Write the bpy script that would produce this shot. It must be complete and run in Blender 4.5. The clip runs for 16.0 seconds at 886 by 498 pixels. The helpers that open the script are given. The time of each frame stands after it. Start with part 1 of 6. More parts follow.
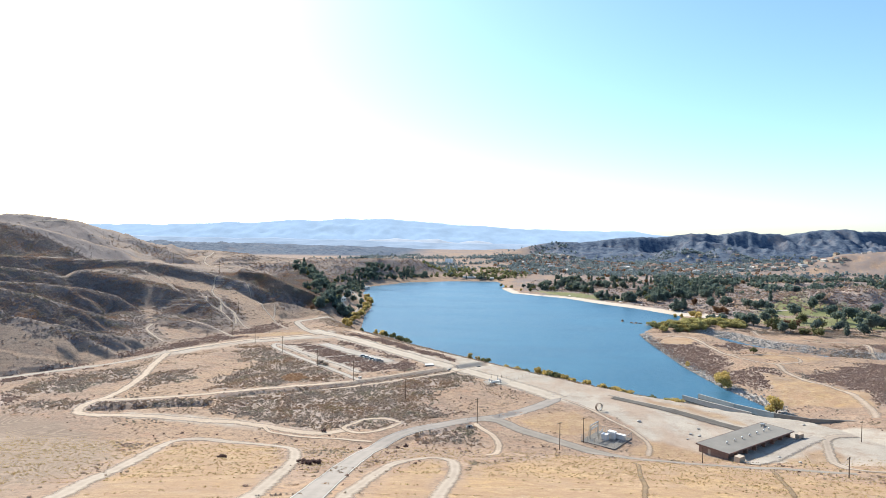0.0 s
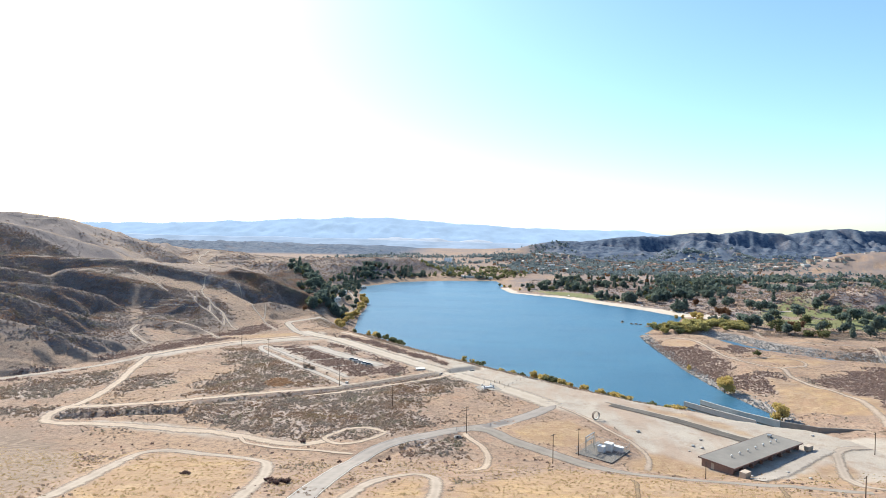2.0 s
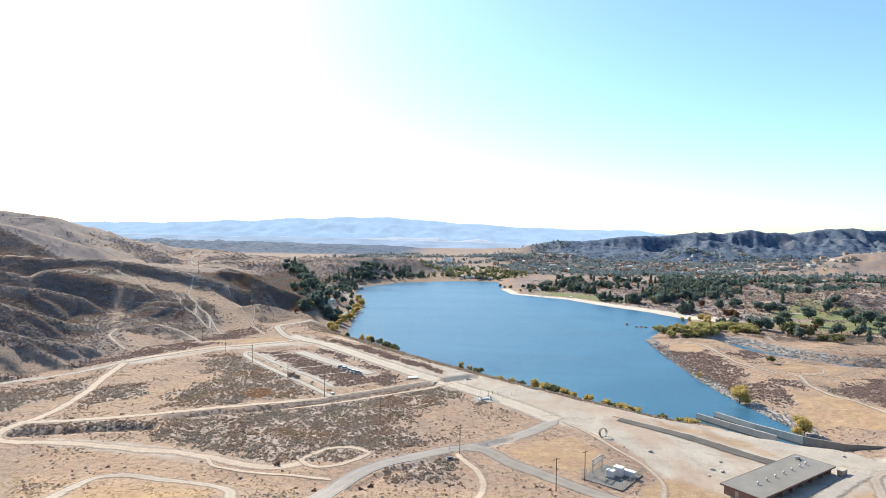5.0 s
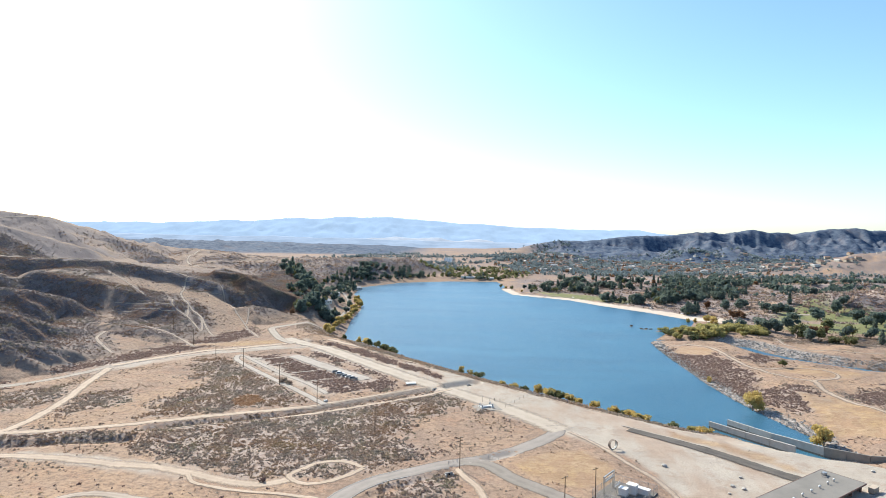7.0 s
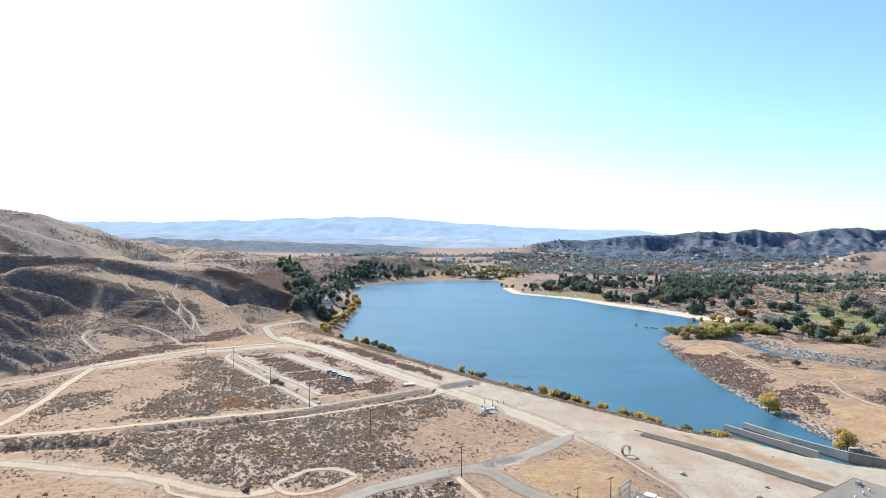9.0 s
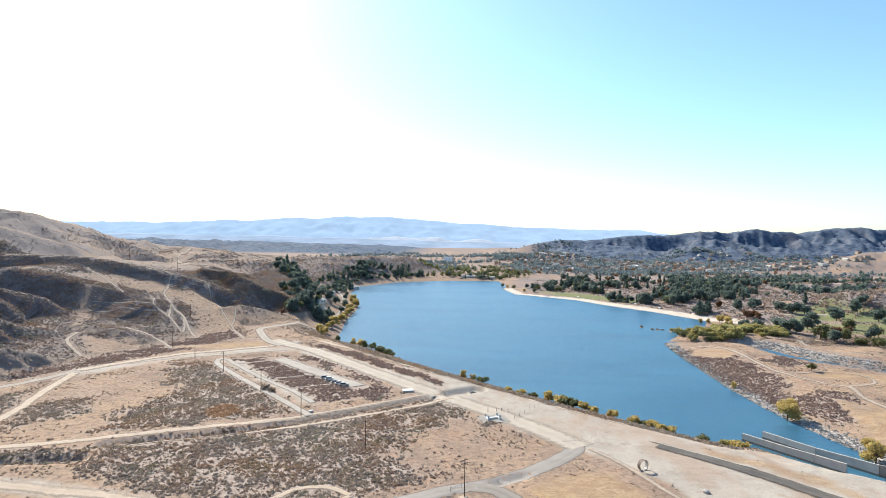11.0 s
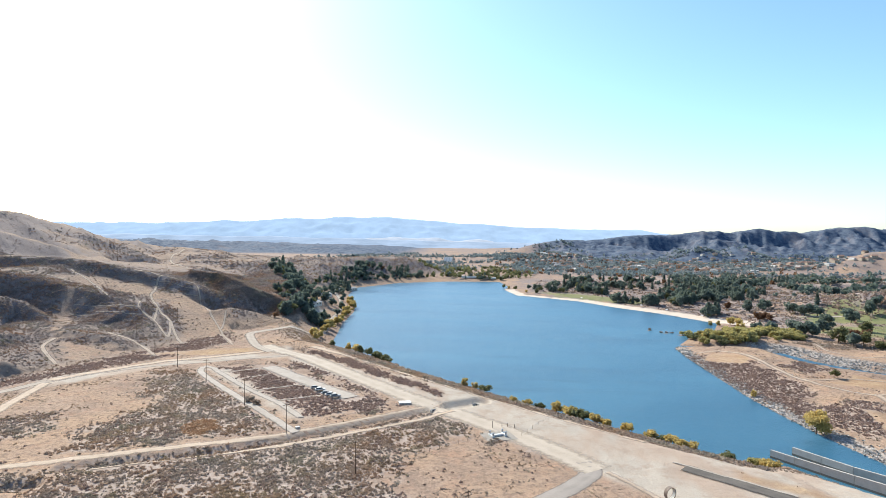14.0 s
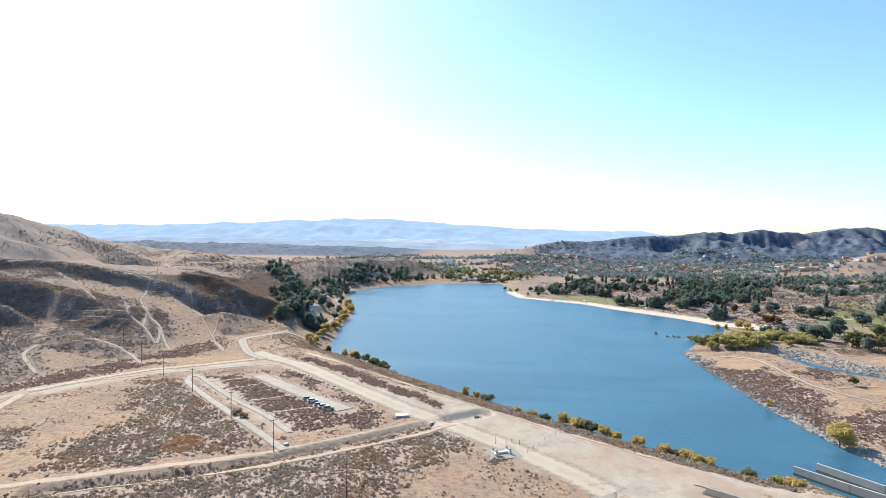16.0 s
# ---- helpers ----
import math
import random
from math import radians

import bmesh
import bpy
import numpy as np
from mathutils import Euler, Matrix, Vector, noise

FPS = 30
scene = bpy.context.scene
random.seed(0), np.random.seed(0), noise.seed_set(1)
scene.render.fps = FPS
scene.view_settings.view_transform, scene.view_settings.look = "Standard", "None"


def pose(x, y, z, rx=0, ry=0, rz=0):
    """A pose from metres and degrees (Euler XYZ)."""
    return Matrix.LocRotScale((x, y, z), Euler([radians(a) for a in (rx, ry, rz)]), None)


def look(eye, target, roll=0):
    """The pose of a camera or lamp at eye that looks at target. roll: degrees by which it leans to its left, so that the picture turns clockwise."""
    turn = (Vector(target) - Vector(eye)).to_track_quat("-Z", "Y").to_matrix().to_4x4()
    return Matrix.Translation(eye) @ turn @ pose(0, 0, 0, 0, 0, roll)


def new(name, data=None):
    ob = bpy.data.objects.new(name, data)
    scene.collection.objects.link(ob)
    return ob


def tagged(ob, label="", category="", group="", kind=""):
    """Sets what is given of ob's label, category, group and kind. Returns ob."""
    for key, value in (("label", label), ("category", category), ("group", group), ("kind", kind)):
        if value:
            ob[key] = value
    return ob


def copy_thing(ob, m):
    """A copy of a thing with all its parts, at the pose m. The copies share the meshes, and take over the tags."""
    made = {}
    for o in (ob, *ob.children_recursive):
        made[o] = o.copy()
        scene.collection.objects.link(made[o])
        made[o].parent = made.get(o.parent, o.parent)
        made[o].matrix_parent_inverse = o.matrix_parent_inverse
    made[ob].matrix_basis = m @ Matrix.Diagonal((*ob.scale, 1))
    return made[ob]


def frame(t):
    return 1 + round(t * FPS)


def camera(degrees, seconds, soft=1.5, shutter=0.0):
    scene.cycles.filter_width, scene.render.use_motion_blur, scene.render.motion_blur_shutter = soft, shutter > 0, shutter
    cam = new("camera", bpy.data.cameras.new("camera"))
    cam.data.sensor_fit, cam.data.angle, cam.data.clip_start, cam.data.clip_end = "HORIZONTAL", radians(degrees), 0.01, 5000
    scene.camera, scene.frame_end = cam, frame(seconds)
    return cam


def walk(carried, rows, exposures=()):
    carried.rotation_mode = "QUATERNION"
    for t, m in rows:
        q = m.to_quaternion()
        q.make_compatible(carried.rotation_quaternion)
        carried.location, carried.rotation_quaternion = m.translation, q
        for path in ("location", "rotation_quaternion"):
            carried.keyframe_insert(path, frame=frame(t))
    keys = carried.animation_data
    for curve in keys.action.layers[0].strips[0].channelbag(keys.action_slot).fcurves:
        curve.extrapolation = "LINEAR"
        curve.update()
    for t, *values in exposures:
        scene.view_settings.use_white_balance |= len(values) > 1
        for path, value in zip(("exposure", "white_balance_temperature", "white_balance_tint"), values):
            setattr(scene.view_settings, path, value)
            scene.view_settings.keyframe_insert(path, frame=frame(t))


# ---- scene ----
# ---- camera ----
cam = camera(73.7, 16.0, soft=0.75)
PATH = [
    (0, (-4.358, -2.384, 77.009), (-4.455, -0.387, 76.958), 0.7),
    (0.5, (-3.034, 1.091, 77.105), (-3.133, 3.088, 77.053), 0.6),
    (1, (-2.008, 4.458, 77.071), (-2.107, 6.454, 77.019), 0.6),
    (1.5, (-1.001, 7.794, 77.001), (-1.1, 9.791, 76.948), 0.7),
    (2, (0.098, 11.456, 77.018), (-0.002, 13.452, 76.963), 0.8),
    (2.5, (0.993, 14.933, 76.962), (0.894, 16.93, 76.907), 0.8),
    (3, (1.619, 18.664, 76.961), (1.518, 20.661, 76.904), 0.8),
    (3.5, (2.136, 22.451, 76.854), (2.034, 24.447, 76.798), 0.8),
    (4, (2.47, 26.292, 76.737), (2.367, 28.289, 76.681), 0.8),
    (6.5, (2.526, 45.154, 76.354), (2.422, 47.15, 76.298), 0.8),
    (7, (2.302, 48.527, 76.019), (2.197, 50.523, 75.963), 0.8),
    (7.5, (2.191, 52.257, 75.318), (2.086, 54.254, 75.263), 0.7),
    (8, (1.895, 56.005, 74.423), (1.79, 58.002, 74.368), 0.8),
    (8.5, (1.584, 59.555, 73.45), (1.479, 61.552, 73.395), 0.8),
    (9, (1.429, 63.293, 72.484), (1.325, 65.29, 72.429), 0.8),
    (11.5, (-0.105, 82.344, 71.121), (-0.208, 84.341, 71.067), 0.8),
    (12, (-0.325, 85.895, 70.952), (-0.429, 87.892, 70.898), 0.8),
    (12.5, (-0.352, 89.305, 70.699), (-0.455, 91.302, 70.646), 0.7),
    (13, (-0.656, 92.849, 70.611), (-0.759, 94.845, 70.558), 0.8),
    (13.5, (-0.723, 96.323, 70.561), (-0.826, 98.319, 70.508), 0.7),
    (14, (-0.742, 99.952, 70.364), (-0.845, 101.949, 70.311), 0.7),
    (14.5, (-0.911, 103.847, 70.527), (-1.014, 105.844, 70.473), 0.7),
    (15, (-1.046, 107.294, 70.528), (-1.149, 109.291, 70.475), 0.7),
    (15.5, (-1.18, 110.792, 70.517), (-1.284, 112.788, 70.464), 0.7),
    (16, (-1.183, 114.72, 70.421), (-1.287, 116.716, 70.373), 0.6),
]
walk(cam, [(t, look(eye, target, roll)) for t, eye, target, roll in PATH], exposures=[(0, 0.78, 6400, 3)])


# ---- world, sun, exposure ----
SUN_AZ, SUN_EL = 36.0, 36.0          # degrees to the left of +y, and above the horizon
world = bpy.data.worlds.new("sky")
scene.world = world
world.use_nodes = True
wn = world.node_tree
wn.nodes.clear()
sky = wn.nodes.new("ShaderNodeTexSky")
sky.sky_type = "NISHITA"
sky.sun_disc = False
sky.sun_elevation = radians(SUN_EL)
sky.sun_rotation = radians(-SUN_AZ)
sky.altitude = 350
sky.air_density = 1.0
sky.dust_density = 0.9
sky.ozone_density = 5.0
bg = wn.nodes.new("ShaderNodeBackground")
bg.inputs["Strength"].default_value = 0.144
wout = wn.nodes.new("ShaderNodeOutputWorld")
wn.links.new(sky.outputs[0], bg.inputs["Color"])
wn.links.new(bg.outputs[0], wout.inputs["Surface"])

sun_data = bpy.data.lights.new("sun", "SUN")
sun_data.energy = 4.85
sun_data.angle = radians(0.53)
sun_data.color = (1.0, 0.94, 0.86)
sun = new("sun", sun_data)
sun_way = Vector((-math.sin(radians(SUN_AZ)) * math.cos(radians(SUN_EL)), math.cos(radians(SUN_AZ)) * math.cos(radians(SUN_EL)), math.sin(radians(SUN_EL))))
sun.matrix_world = look((0, 0, 900), Vector((0, 0, 900)) - sun_way)

# ---- materials ----


class Nodes:
    """A small builder of node materials."""

    def __init__(self, name, rough=0.9, metal=0.0, spec=0.3):
        self.mat = bpy.data.materials.new(name)
        self.mat.use_nodes = True
        self.tree = self.mat.node_tree
        self.bsdf = self.tree.nodes["Principled BSDF"]
        self.bsdf.inputs["Roughness"].default_value = rough
        self.bsdf.inputs["Metallic"].default_value = metal
        self.bsdf.inputs["Specular IOR Level"].default_value = spec

    def node(self, kind, **sets):
        n = self.tree.nodes.new(kind)
        for k, v in sets.items():
            self.put(n.inputs[k], v)
        return n

    def put(self, socket, v):
        if isinstance(v, bpy.types.NodeSocket):
            self.tree.links.new(v, socket)
        elif isinstance(v, tuple) and socket.type == "RGBA" and len(v) == 3:
            socket.default_value = (*v, 1)
        else:
            socket.default_value = v

    def place(self):
        return self.node("ShaderNodeNewGeometry").outputs["Position"]

    def local(self):
        return self.node("ShaderNodeTexCoord").outputs["Object"]

    def noise(self, scale, detail=4.0, rough=0.6, at=None, stretch=None, distort=0.0):
        at = at or self.place()
        if stretch:
            at = self.node("ShaderNodeMapping", Vector=at, Scale=stretch).outputs[0]
        n = self.node("ShaderNodeTexNoise", Vector=at, Scale=scale, Detail=detail, Roughness=rough, Distortion=distort)
        return n.outputs["Fac"]

    def ramp(self, fac, stops):
        n = self.node("ShaderNodeValToRGB", Fac=fac)
        el = n.color_ramp.elements
        while len(el) < len(stops):
            el.new(0.5)
        for e, (p, c) in zip(el, stops):
            e.position = p
            e.color = (c, c, c, 1) if isinstance(c, (int, float)) else (*c, 1)
        return n.outputs["Color"]

    def mix(self, fac, a, b, blend="MIX"):
        n = self.node("ShaderNodeMix")
        n.data_type, n.blend_type = "RGBA", blend
        self.put(n.inputs[0], fac)
        self.put(n.inputs[6], a)
        self.put(n.inputs[7], b)
        return n.outputs[2]

    def math(self, op, a, b=0.0, clamp=False):
        n = self.node("ShaderNodeMath")
        n.operation, n.use_clamp = op, clamp
        self.put(n.inputs[0], a)
        self.put(n.inputs[1], b)
        return n.outputs[0]

    def attribute(self, name):
        n = self.node("ShaderNodeAttribute")
        n.attribute_name = name
        return n

    def zone(self, name):
        n = self.attribute(name)
        s = self.node("ShaderNodeSeparateColor", Color=n.outputs["Color"])
        return s.outputs[0], s.outputs[1], s.outputs[2]

    def bump(self, height, strength=0.4, distance=0.3):
        n = self.node("ShaderNodeBump", Height=height, Strength=strength, Distance=distance)
        self.put(self.bsdf.inputs["Normal"], n.outputs[0])

    def done(self, color, rough=None):
        self.put(self.bsdf.inputs["Base Color"], color)
        if rough is not None:
            self.put(self.bsdf.inputs["Roughness"], rough)
        return self.mat


def surface(name, a, b, scale=2.0, rough=0.8, metal=0.0, bump=0.15, spec=0.3, fine=None):
    """A plain surface: two tones in a coarse noise, grain in a fine one."""
    m = Nodes(name, rough, metal, spec)
    at = m.local()
    c = m.mix(m.ramp(m.noise(scale, 3, 0.6, at), [(0.3, 0.0), (0.7, 1.0)]), a, b)
    g = m.noise(fine or scale * 14, 3, 0.7, at)
    c = m.mix(1.0, c, (1.0, 0.95, 0.89), "MULTIPLY")
    c = m.mix(m.math("MULTIPLY", g, 0.35), c, tuple(v * 0.55 for v in a))
    m.bump(g, bump, 0.05)
    return m.done(c)


def make_ground_material():
    m = Nodes("dry_ground", 0.95, 0, 0.1)
    bare, scrub, gold = m.zone("zone_a")
    lawn, sand, rock = m.zone("zone_b")
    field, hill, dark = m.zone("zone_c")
    big = m.noise(0.012, 5, 0.6)
    mid = m.noise(0.06, 6, 0.65, distort=0.6)
    mid2 = m.noise(0.11, 5, 0.65)
    fine = m.noise(0.5, 5, 0.7)
    grit = m.noise(2.2, 3, 0.75)
    # open ground: pinkish tan soil with straw patches and grey-brown weeds
    c = m.mix(m.ramp(mid, [(0.35, 0.0), (0.65, 1.0)]), (0.27, 0.195, 0.145), (0.39, 0.29, 0.21))
    c = m.mix(m.ramp(big, [(0.47, 0.0), (0.6, 0.8)]), c, (0.43, 0.30, 0.19))
    c = m.mix(m.ramp(mid2, [(0.5, 0.0), (0.66, 0.75)]), c, (0.37, 0.235, 0.155))
    c = m.mix(m.ramp(fine, [(0.45, 0.0), (0.64, 0.85)]), c, (0.19, 0.14, 0.105))
    c = m.mix(m.ramp(grit, [(0.55, 0.0), (0.75, 0.5)]), c, (0.15, 0.12, 0.1))
    tuft = m.noise(1.1, 4, 0.8)
    c = m.mix(m.ramp(tuft, [(0.56, 0.0), (0.66, 0.7)]), c, (0.17, 0.125, 0.1))
    c = m.mix(m.ramp(tuft, [(0.33, 0.6), (0.43, 0.0)]), c, (0.46, 0.37, 0.29))
    # hills: rust and straw between dark brush
    hc = m.mix(m.ramp(mid, [(0.4, 0.0), (0.6, 1.0)]), (0.2, 0.157, 0.122), (0.28, 0.222, 0.17))
    hc = m.mix(m.ramp(fine, [(0.45, 0.0), (0.64, 0.75)]), hc, (0.15, 0.112, 0.09))
    c = m.mix(hill, c, hc)
    # golden grass
    gc = m.mix(m.ramp(fine, [(0.3, 0.0), (0.7, 1.0)]), (0.315, 0.22, 0.13), (0.46, 0.345, 0.21))
    gc = m.mix(m.ramp(m.noise(0.09, 4, 0.7, stretch=(0.8, 1.4, 1.0)), [(0.42, 0.0), (0.66, 0.55)]), gc, (0.5, 0.38, 0.25))
    gc = m.mix(m.ramp(mid2, [(0.42, 0.7), (0.56, 0.0)]), gc, (0.33, 0.22, 0.145))
    gc = m.mix(m.ramp(m.noise(0.035, 5, 0.7, distort=0.8), [(0.5, 0.0), (0.64, 0.5)]), gc, (0.5, 0.35, 0.16))
    gc = m.mix(m.ramp(m.noise(0.05, 5, 0.75), [(0.34, 0.75), (0.46, 0.0)]), gc, (0.34, 0.265, 0.2))
    gc = m.mix(m.ramp(m.noise(0.24, 6, 0.75), [(0.46, 0.0), (0.58, 0.75)]), gc, (0.31, 0.21, 0.135))
    gc = m.mix(m.ramp(m.noise(0.75, 5, 0.8), [(0.54, 0.0), (0.66, 0.8)]), gc, (0.22, 0.15, 0.1))
    gc = m.mix(m.ramp(m.noise(0.45, 5, 0.75, stretch=(0.12, 1.3, 1.0)), [(0.5, 0.0), (0.64, 0.55)]), gc, (0.27, 0.185, 0.11))
    gc = m.mix(m.ramp(grit, [(0.5, 0.0), (0.7, 0.55)]), gc, (0.24, 0.15, 0.08))
    c = m.mix(gold, c, gc)
    # mown field in the corner: rows that follow the slope
    lie = m.math("ADD", m.noise(0.012, 2.5, 0.45, distort=0.9), m.math("MULTIPLY", m.noise(0.25, 4, 0.7), 0.01))
    rows = m.math("FRACT", m.math("MULTIPLY", lie, 100.0))
    fc = m.mix(m.ramp(rows, [(0.0, 0.0), (0.45, 0.2), (0.75, 1.0), (1.0, 0.0)]), (0.225, 0.17, 0.127), (0.345, 0.27, 0.203))
    fc = m.mix(m.ramp(fine, [(0.5, 0.0), (0.7, 0.6)]), fc, (0.2, 0.16, 0.125))
    c = m.mix(field, c, fc)
    # brush litter
    sc = m.mix(m.ramp(fine, [(0.35, 0.0), (0.65, 1.0)]), (0.29, 0.238, 0.2), (0.44, 0.375, 0.32))
    c = m.mix(m.math("MULTIPLY", scrub, m.ramp(fine, [(0.3, 0.3), (0.55, 0.9)])), c, sc)
    # darker ground for brush, with painted shade of back mountain and park trees
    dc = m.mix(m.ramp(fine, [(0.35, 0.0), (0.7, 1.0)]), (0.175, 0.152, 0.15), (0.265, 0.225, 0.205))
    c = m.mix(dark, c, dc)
    # far chaparral, with the blue of distant haze mixed into its colour
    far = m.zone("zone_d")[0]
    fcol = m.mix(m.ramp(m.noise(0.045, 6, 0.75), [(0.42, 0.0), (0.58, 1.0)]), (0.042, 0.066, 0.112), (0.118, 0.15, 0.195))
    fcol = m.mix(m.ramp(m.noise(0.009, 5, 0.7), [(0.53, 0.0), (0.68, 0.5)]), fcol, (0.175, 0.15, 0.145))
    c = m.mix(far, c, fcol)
    # bare pale dirt and gravel
    bc = m.mix(m.ramp(mid, [(0.3, 0.0), (0.7, 1.0)]), (0.385, 0.345, 0.285), (0.465, 0.42, 0.35))
    bc = m.mix(m.ramp(m.noise(0.05, 4, 0.6, stretch=(1.0, 0.3, 1.0)), [(0.48, 0.0), (0.6, 0.75)]), bc, (0.385, 0.295, 0.222))
    bc = m.mix(m.ramp(m.noise(0.13, 6, 0.75), [(0.52, 0.0), (0.62, 0.6)]), bc, (0.33, 0.255, 0.195))
    bc = m.mix(m.ramp(grit, [(0.45, 0.0), (0.75, 0.5)]), bc, (0.27, 0.225, 0.185))
    c = m.mix(m.math("MULTIPLY", bare, m.ramp(mid2, [(0.3, 0.75), (0.5, 1.0)])), c, bc)
    # lawn, sand, stone
    lc = m.mix(m.ramp(mid, [(0.3, 0.0), (0.7, 1.0)]), (0.13, 0.165, 0.07), (0.25, 0.235, 0.115))
    c = m.mix(lawn, c, lc)
    c = m.mix(sand, c, m.mix(m.ramp(mid, [(0.3, 0.0), (0.7, 1.0)]), (0.6, 0.525, 0.43), (0.52, 0.45, 0.365)))
    vor = m.node("ShaderNodeTexVoronoi", Vector=m.place(), Scale=0.7)
    rc = m.mix(m.ramp(vor.outputs["Distance"], [(0.1, 1.0), (0.6, 0.0)]), (0.24, 0.215, 0.19), (0.5, 0.47, 0.43))
    c = m.mix(rock, c, rc)
    h = m.math("ADD", fine, m.math("MULTIPLY", grit, 0.5))
    m.bump(h, 0.7, 0.5)
    c = m.mix(1.0, c, (0.985, 0.92, 0.885), "MULTIPLY")
    return m.done(c)


def make_road_material(name, base, light, tracks=0.5, grain=0.4, fade=0.0):
    """Worn road surface; u across runs 0 to 1 in the attribute 'across'. fade: how far its edges are lost in the dirt."""
    m = Nodes(name, 0.9, 0, 0.2)
    u = m.attribute("across").outputs["Fac"]
    side = m.math("ABSOLUTE", m.math("SUBTRACT", u, 0.5))
    d = m.math("ABSOLUTE", m.math("SUBTRACT", side, 0.2))
    wheel = m.ramp(d, [(0.04, 1.0), (0.16, 0.0)])
    c = m.mix(m.ramp(m.noise(0.16, 4, 0.6), [(0.35, 0.0), (0.65, 1.0)]), base, light)
    c = m.mix(m.math("MULTIPLY", wheel, tracks), c, tuple(min(1, v * 1.18) for v in light))
    c = m.mix(1.0, c, (1.0, 0.945, 0.885), "MULTIPLY")
    g = m.noise(1.4, 4, 0.75)
    c = m.mix(m.ramp(g, [(0.5, 0.0), (0.8, grain)]), c, tuple(v * 0.6 for v in base))
    m.bump(g, 0.25, 0.08)
    if fade:
        edge = m.math("ADD", side, m.math("MULTIPLY", m.math("SUBTRACT", m.noise(0.45, 4, 0.7), 0.5), min(0.5, fade * 2)))
        m.put(m.bsdf.inputs["Alpha"], m.ramp(edge, [(0.46 - fade, 1.0), (0.5, 0.0)]))
    return m.done(c)


def make_leaf_material(name, dark, light, thin=0.4, drift=0.0):
    m = Nodes(name, 0.75, 0, 0.15)
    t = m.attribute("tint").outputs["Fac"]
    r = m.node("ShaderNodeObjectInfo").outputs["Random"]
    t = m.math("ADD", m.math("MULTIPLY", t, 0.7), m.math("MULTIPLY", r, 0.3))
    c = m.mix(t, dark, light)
    if drift:
        c = m.mix(m.ramp(m.noise(0.045, 4, 0.65), [(0.42, 0.0), (0.62, drift)]), c, m.mix(1.0, c, (1.12, 0.86, 0.66), "MULTIPLY"))
        c = m.mix(m.ramp(m.noise(0.07, 4, 0.65), [(0.5, 0.0), (0.66, drift)]), c, m.mix(1.0, c, (0.9, 1.0, 0.86), "MULTIPLY"))
    m.put(m.bsdf.inputs["Base Color"], c)
    tr = m.node("ShaderNodeBsdfTranslucent", Color=c)
    mx = m.node("ShaderNodeMixShader")
    mx.inputs[0].default_value = thin
    out = m.tree.nodes["Material Output"]
    m.tree.links.new(m.bsdf.outputs[0], mx.inputs[1])
    m.tree.links.new(tr.outputs[0], mx.inputs[2])
    m.tree.links.new(mx.outputs[0], out.inputs["Surface"])
    return m.mat


def make_water_material():
    m = Nodes("lake_water", 0.12, 0, 0.5)
    m.bsdf.inputs["IOR"].default_value = 1.33
    n1 = m.noise(0.9, 4, 0.65, stretch=(1.0, 0.6, 1.0))
    n2 = m.noise(3.5, 3, 0.6)
    gust = m.ramp(m.noise(0.011, 4, 0.6, stretch=(0.6, 1.7, 1.0)), [(0.35, 0.0), (0.7, 1.0)])
    h = m.math("ADD", n1, m.math("MULTIPLY", n2, 0.35))
    m.bump(h, 0.7, 0.4)
    streak = m.ramp(m.noise(0.03, 5, 0.7, stretch=(0.35, 1.6, 1.0), distort=0.5), [(0.5, 0.0), (0.68, 0.6)])
    c = m.mix(gust, (0.025, 0.094, 0.148), (0.055, 0.15, 0.213))
    c = m.mix(streak, c, (0.024, 0.078, 0.125))
    return m.done(c, m.math("ADD", 0.28, m.math("MULTIPLY", gust, 0.08)))


GROUND = make_ground_material()
DIRT_ROAD = make_road_material("dirt_track", (0.375, 0.295, 0.225), (0.445, 0.355, 0.275), 0.4, 0.5, 0.3)
FAINT_TRACK = make_road_material("faint_track", (0.345, 0.275, 0.215), (0.4, 0.325, 0.26), 0.5, 0.5, 0.42)
PALE_DIRT = make_road_material("pale_packed_dirt", (0.37, 0.315, 0.255), (0.43, 0.37, 0.305), 0.35, 0.5, 0.24)
TRAIL_DIRT = make_road_material("trail_dirt", (0.27, 0.215, 0.17), (0.34, 0.275, 0.22), 0.3, 0.4, 0.22)
GRAVEL_ROAD = make_road_material("gravel_road", (0.285, 0.235, 0.19), (0.36, 0.3, 0.245), 0.5, 0.5, 0.27)
ASPHALT = make_road_material("worn_asphalt", (0.2, 0.175, 0.15), (0.265, 0.235, 0.205), 0.3, 0.4, 0.1)
GREY_ASPHALT = make_road_material("bleached_grey_asphalt", (0.25, 0.222, 0.198), (0.31, 0.275, 0.245), 0.3, 0.4, 0.08)
PALE_ASPHALT = make_road_material("dusty_asphalt", (0.285, 0.245, 0.205), (0.355, 0.305, 0.255), 0.35, 0.5, 0.17)
DARK_ASPHALT = make_road_material("dark_asphalt", (0.085, 0.076, 0.068), (0.14, 0.125, 0.11), 0.2, 0.5, 0.15)
LOT_PAVING = make_road_material("bleached_paving", (0.33, 0.29, 0.25), (0.4, 0.355, 0.31), 0.0, 0.7, 0.2)
YARD_GRAVEL = surface("dark_yard_gravel", (0.17, 0.155, 0.14), (0.23, 0.21, 0.185), 0.6, 0.95, fine=6.0)
LINE_PAINT = make_road_material("faded_line_paint", (0.5, 0.48, 0.44), (0.58, 0.56, 0.52), 0.0, 0.6)
WATER = make_water_material()
CONCRETE = surface("weathered_concrete", (0.5, 0.47, 0.43), (0.4, 0.375, 0.34), 0.4, 0.85, fine=4.0)
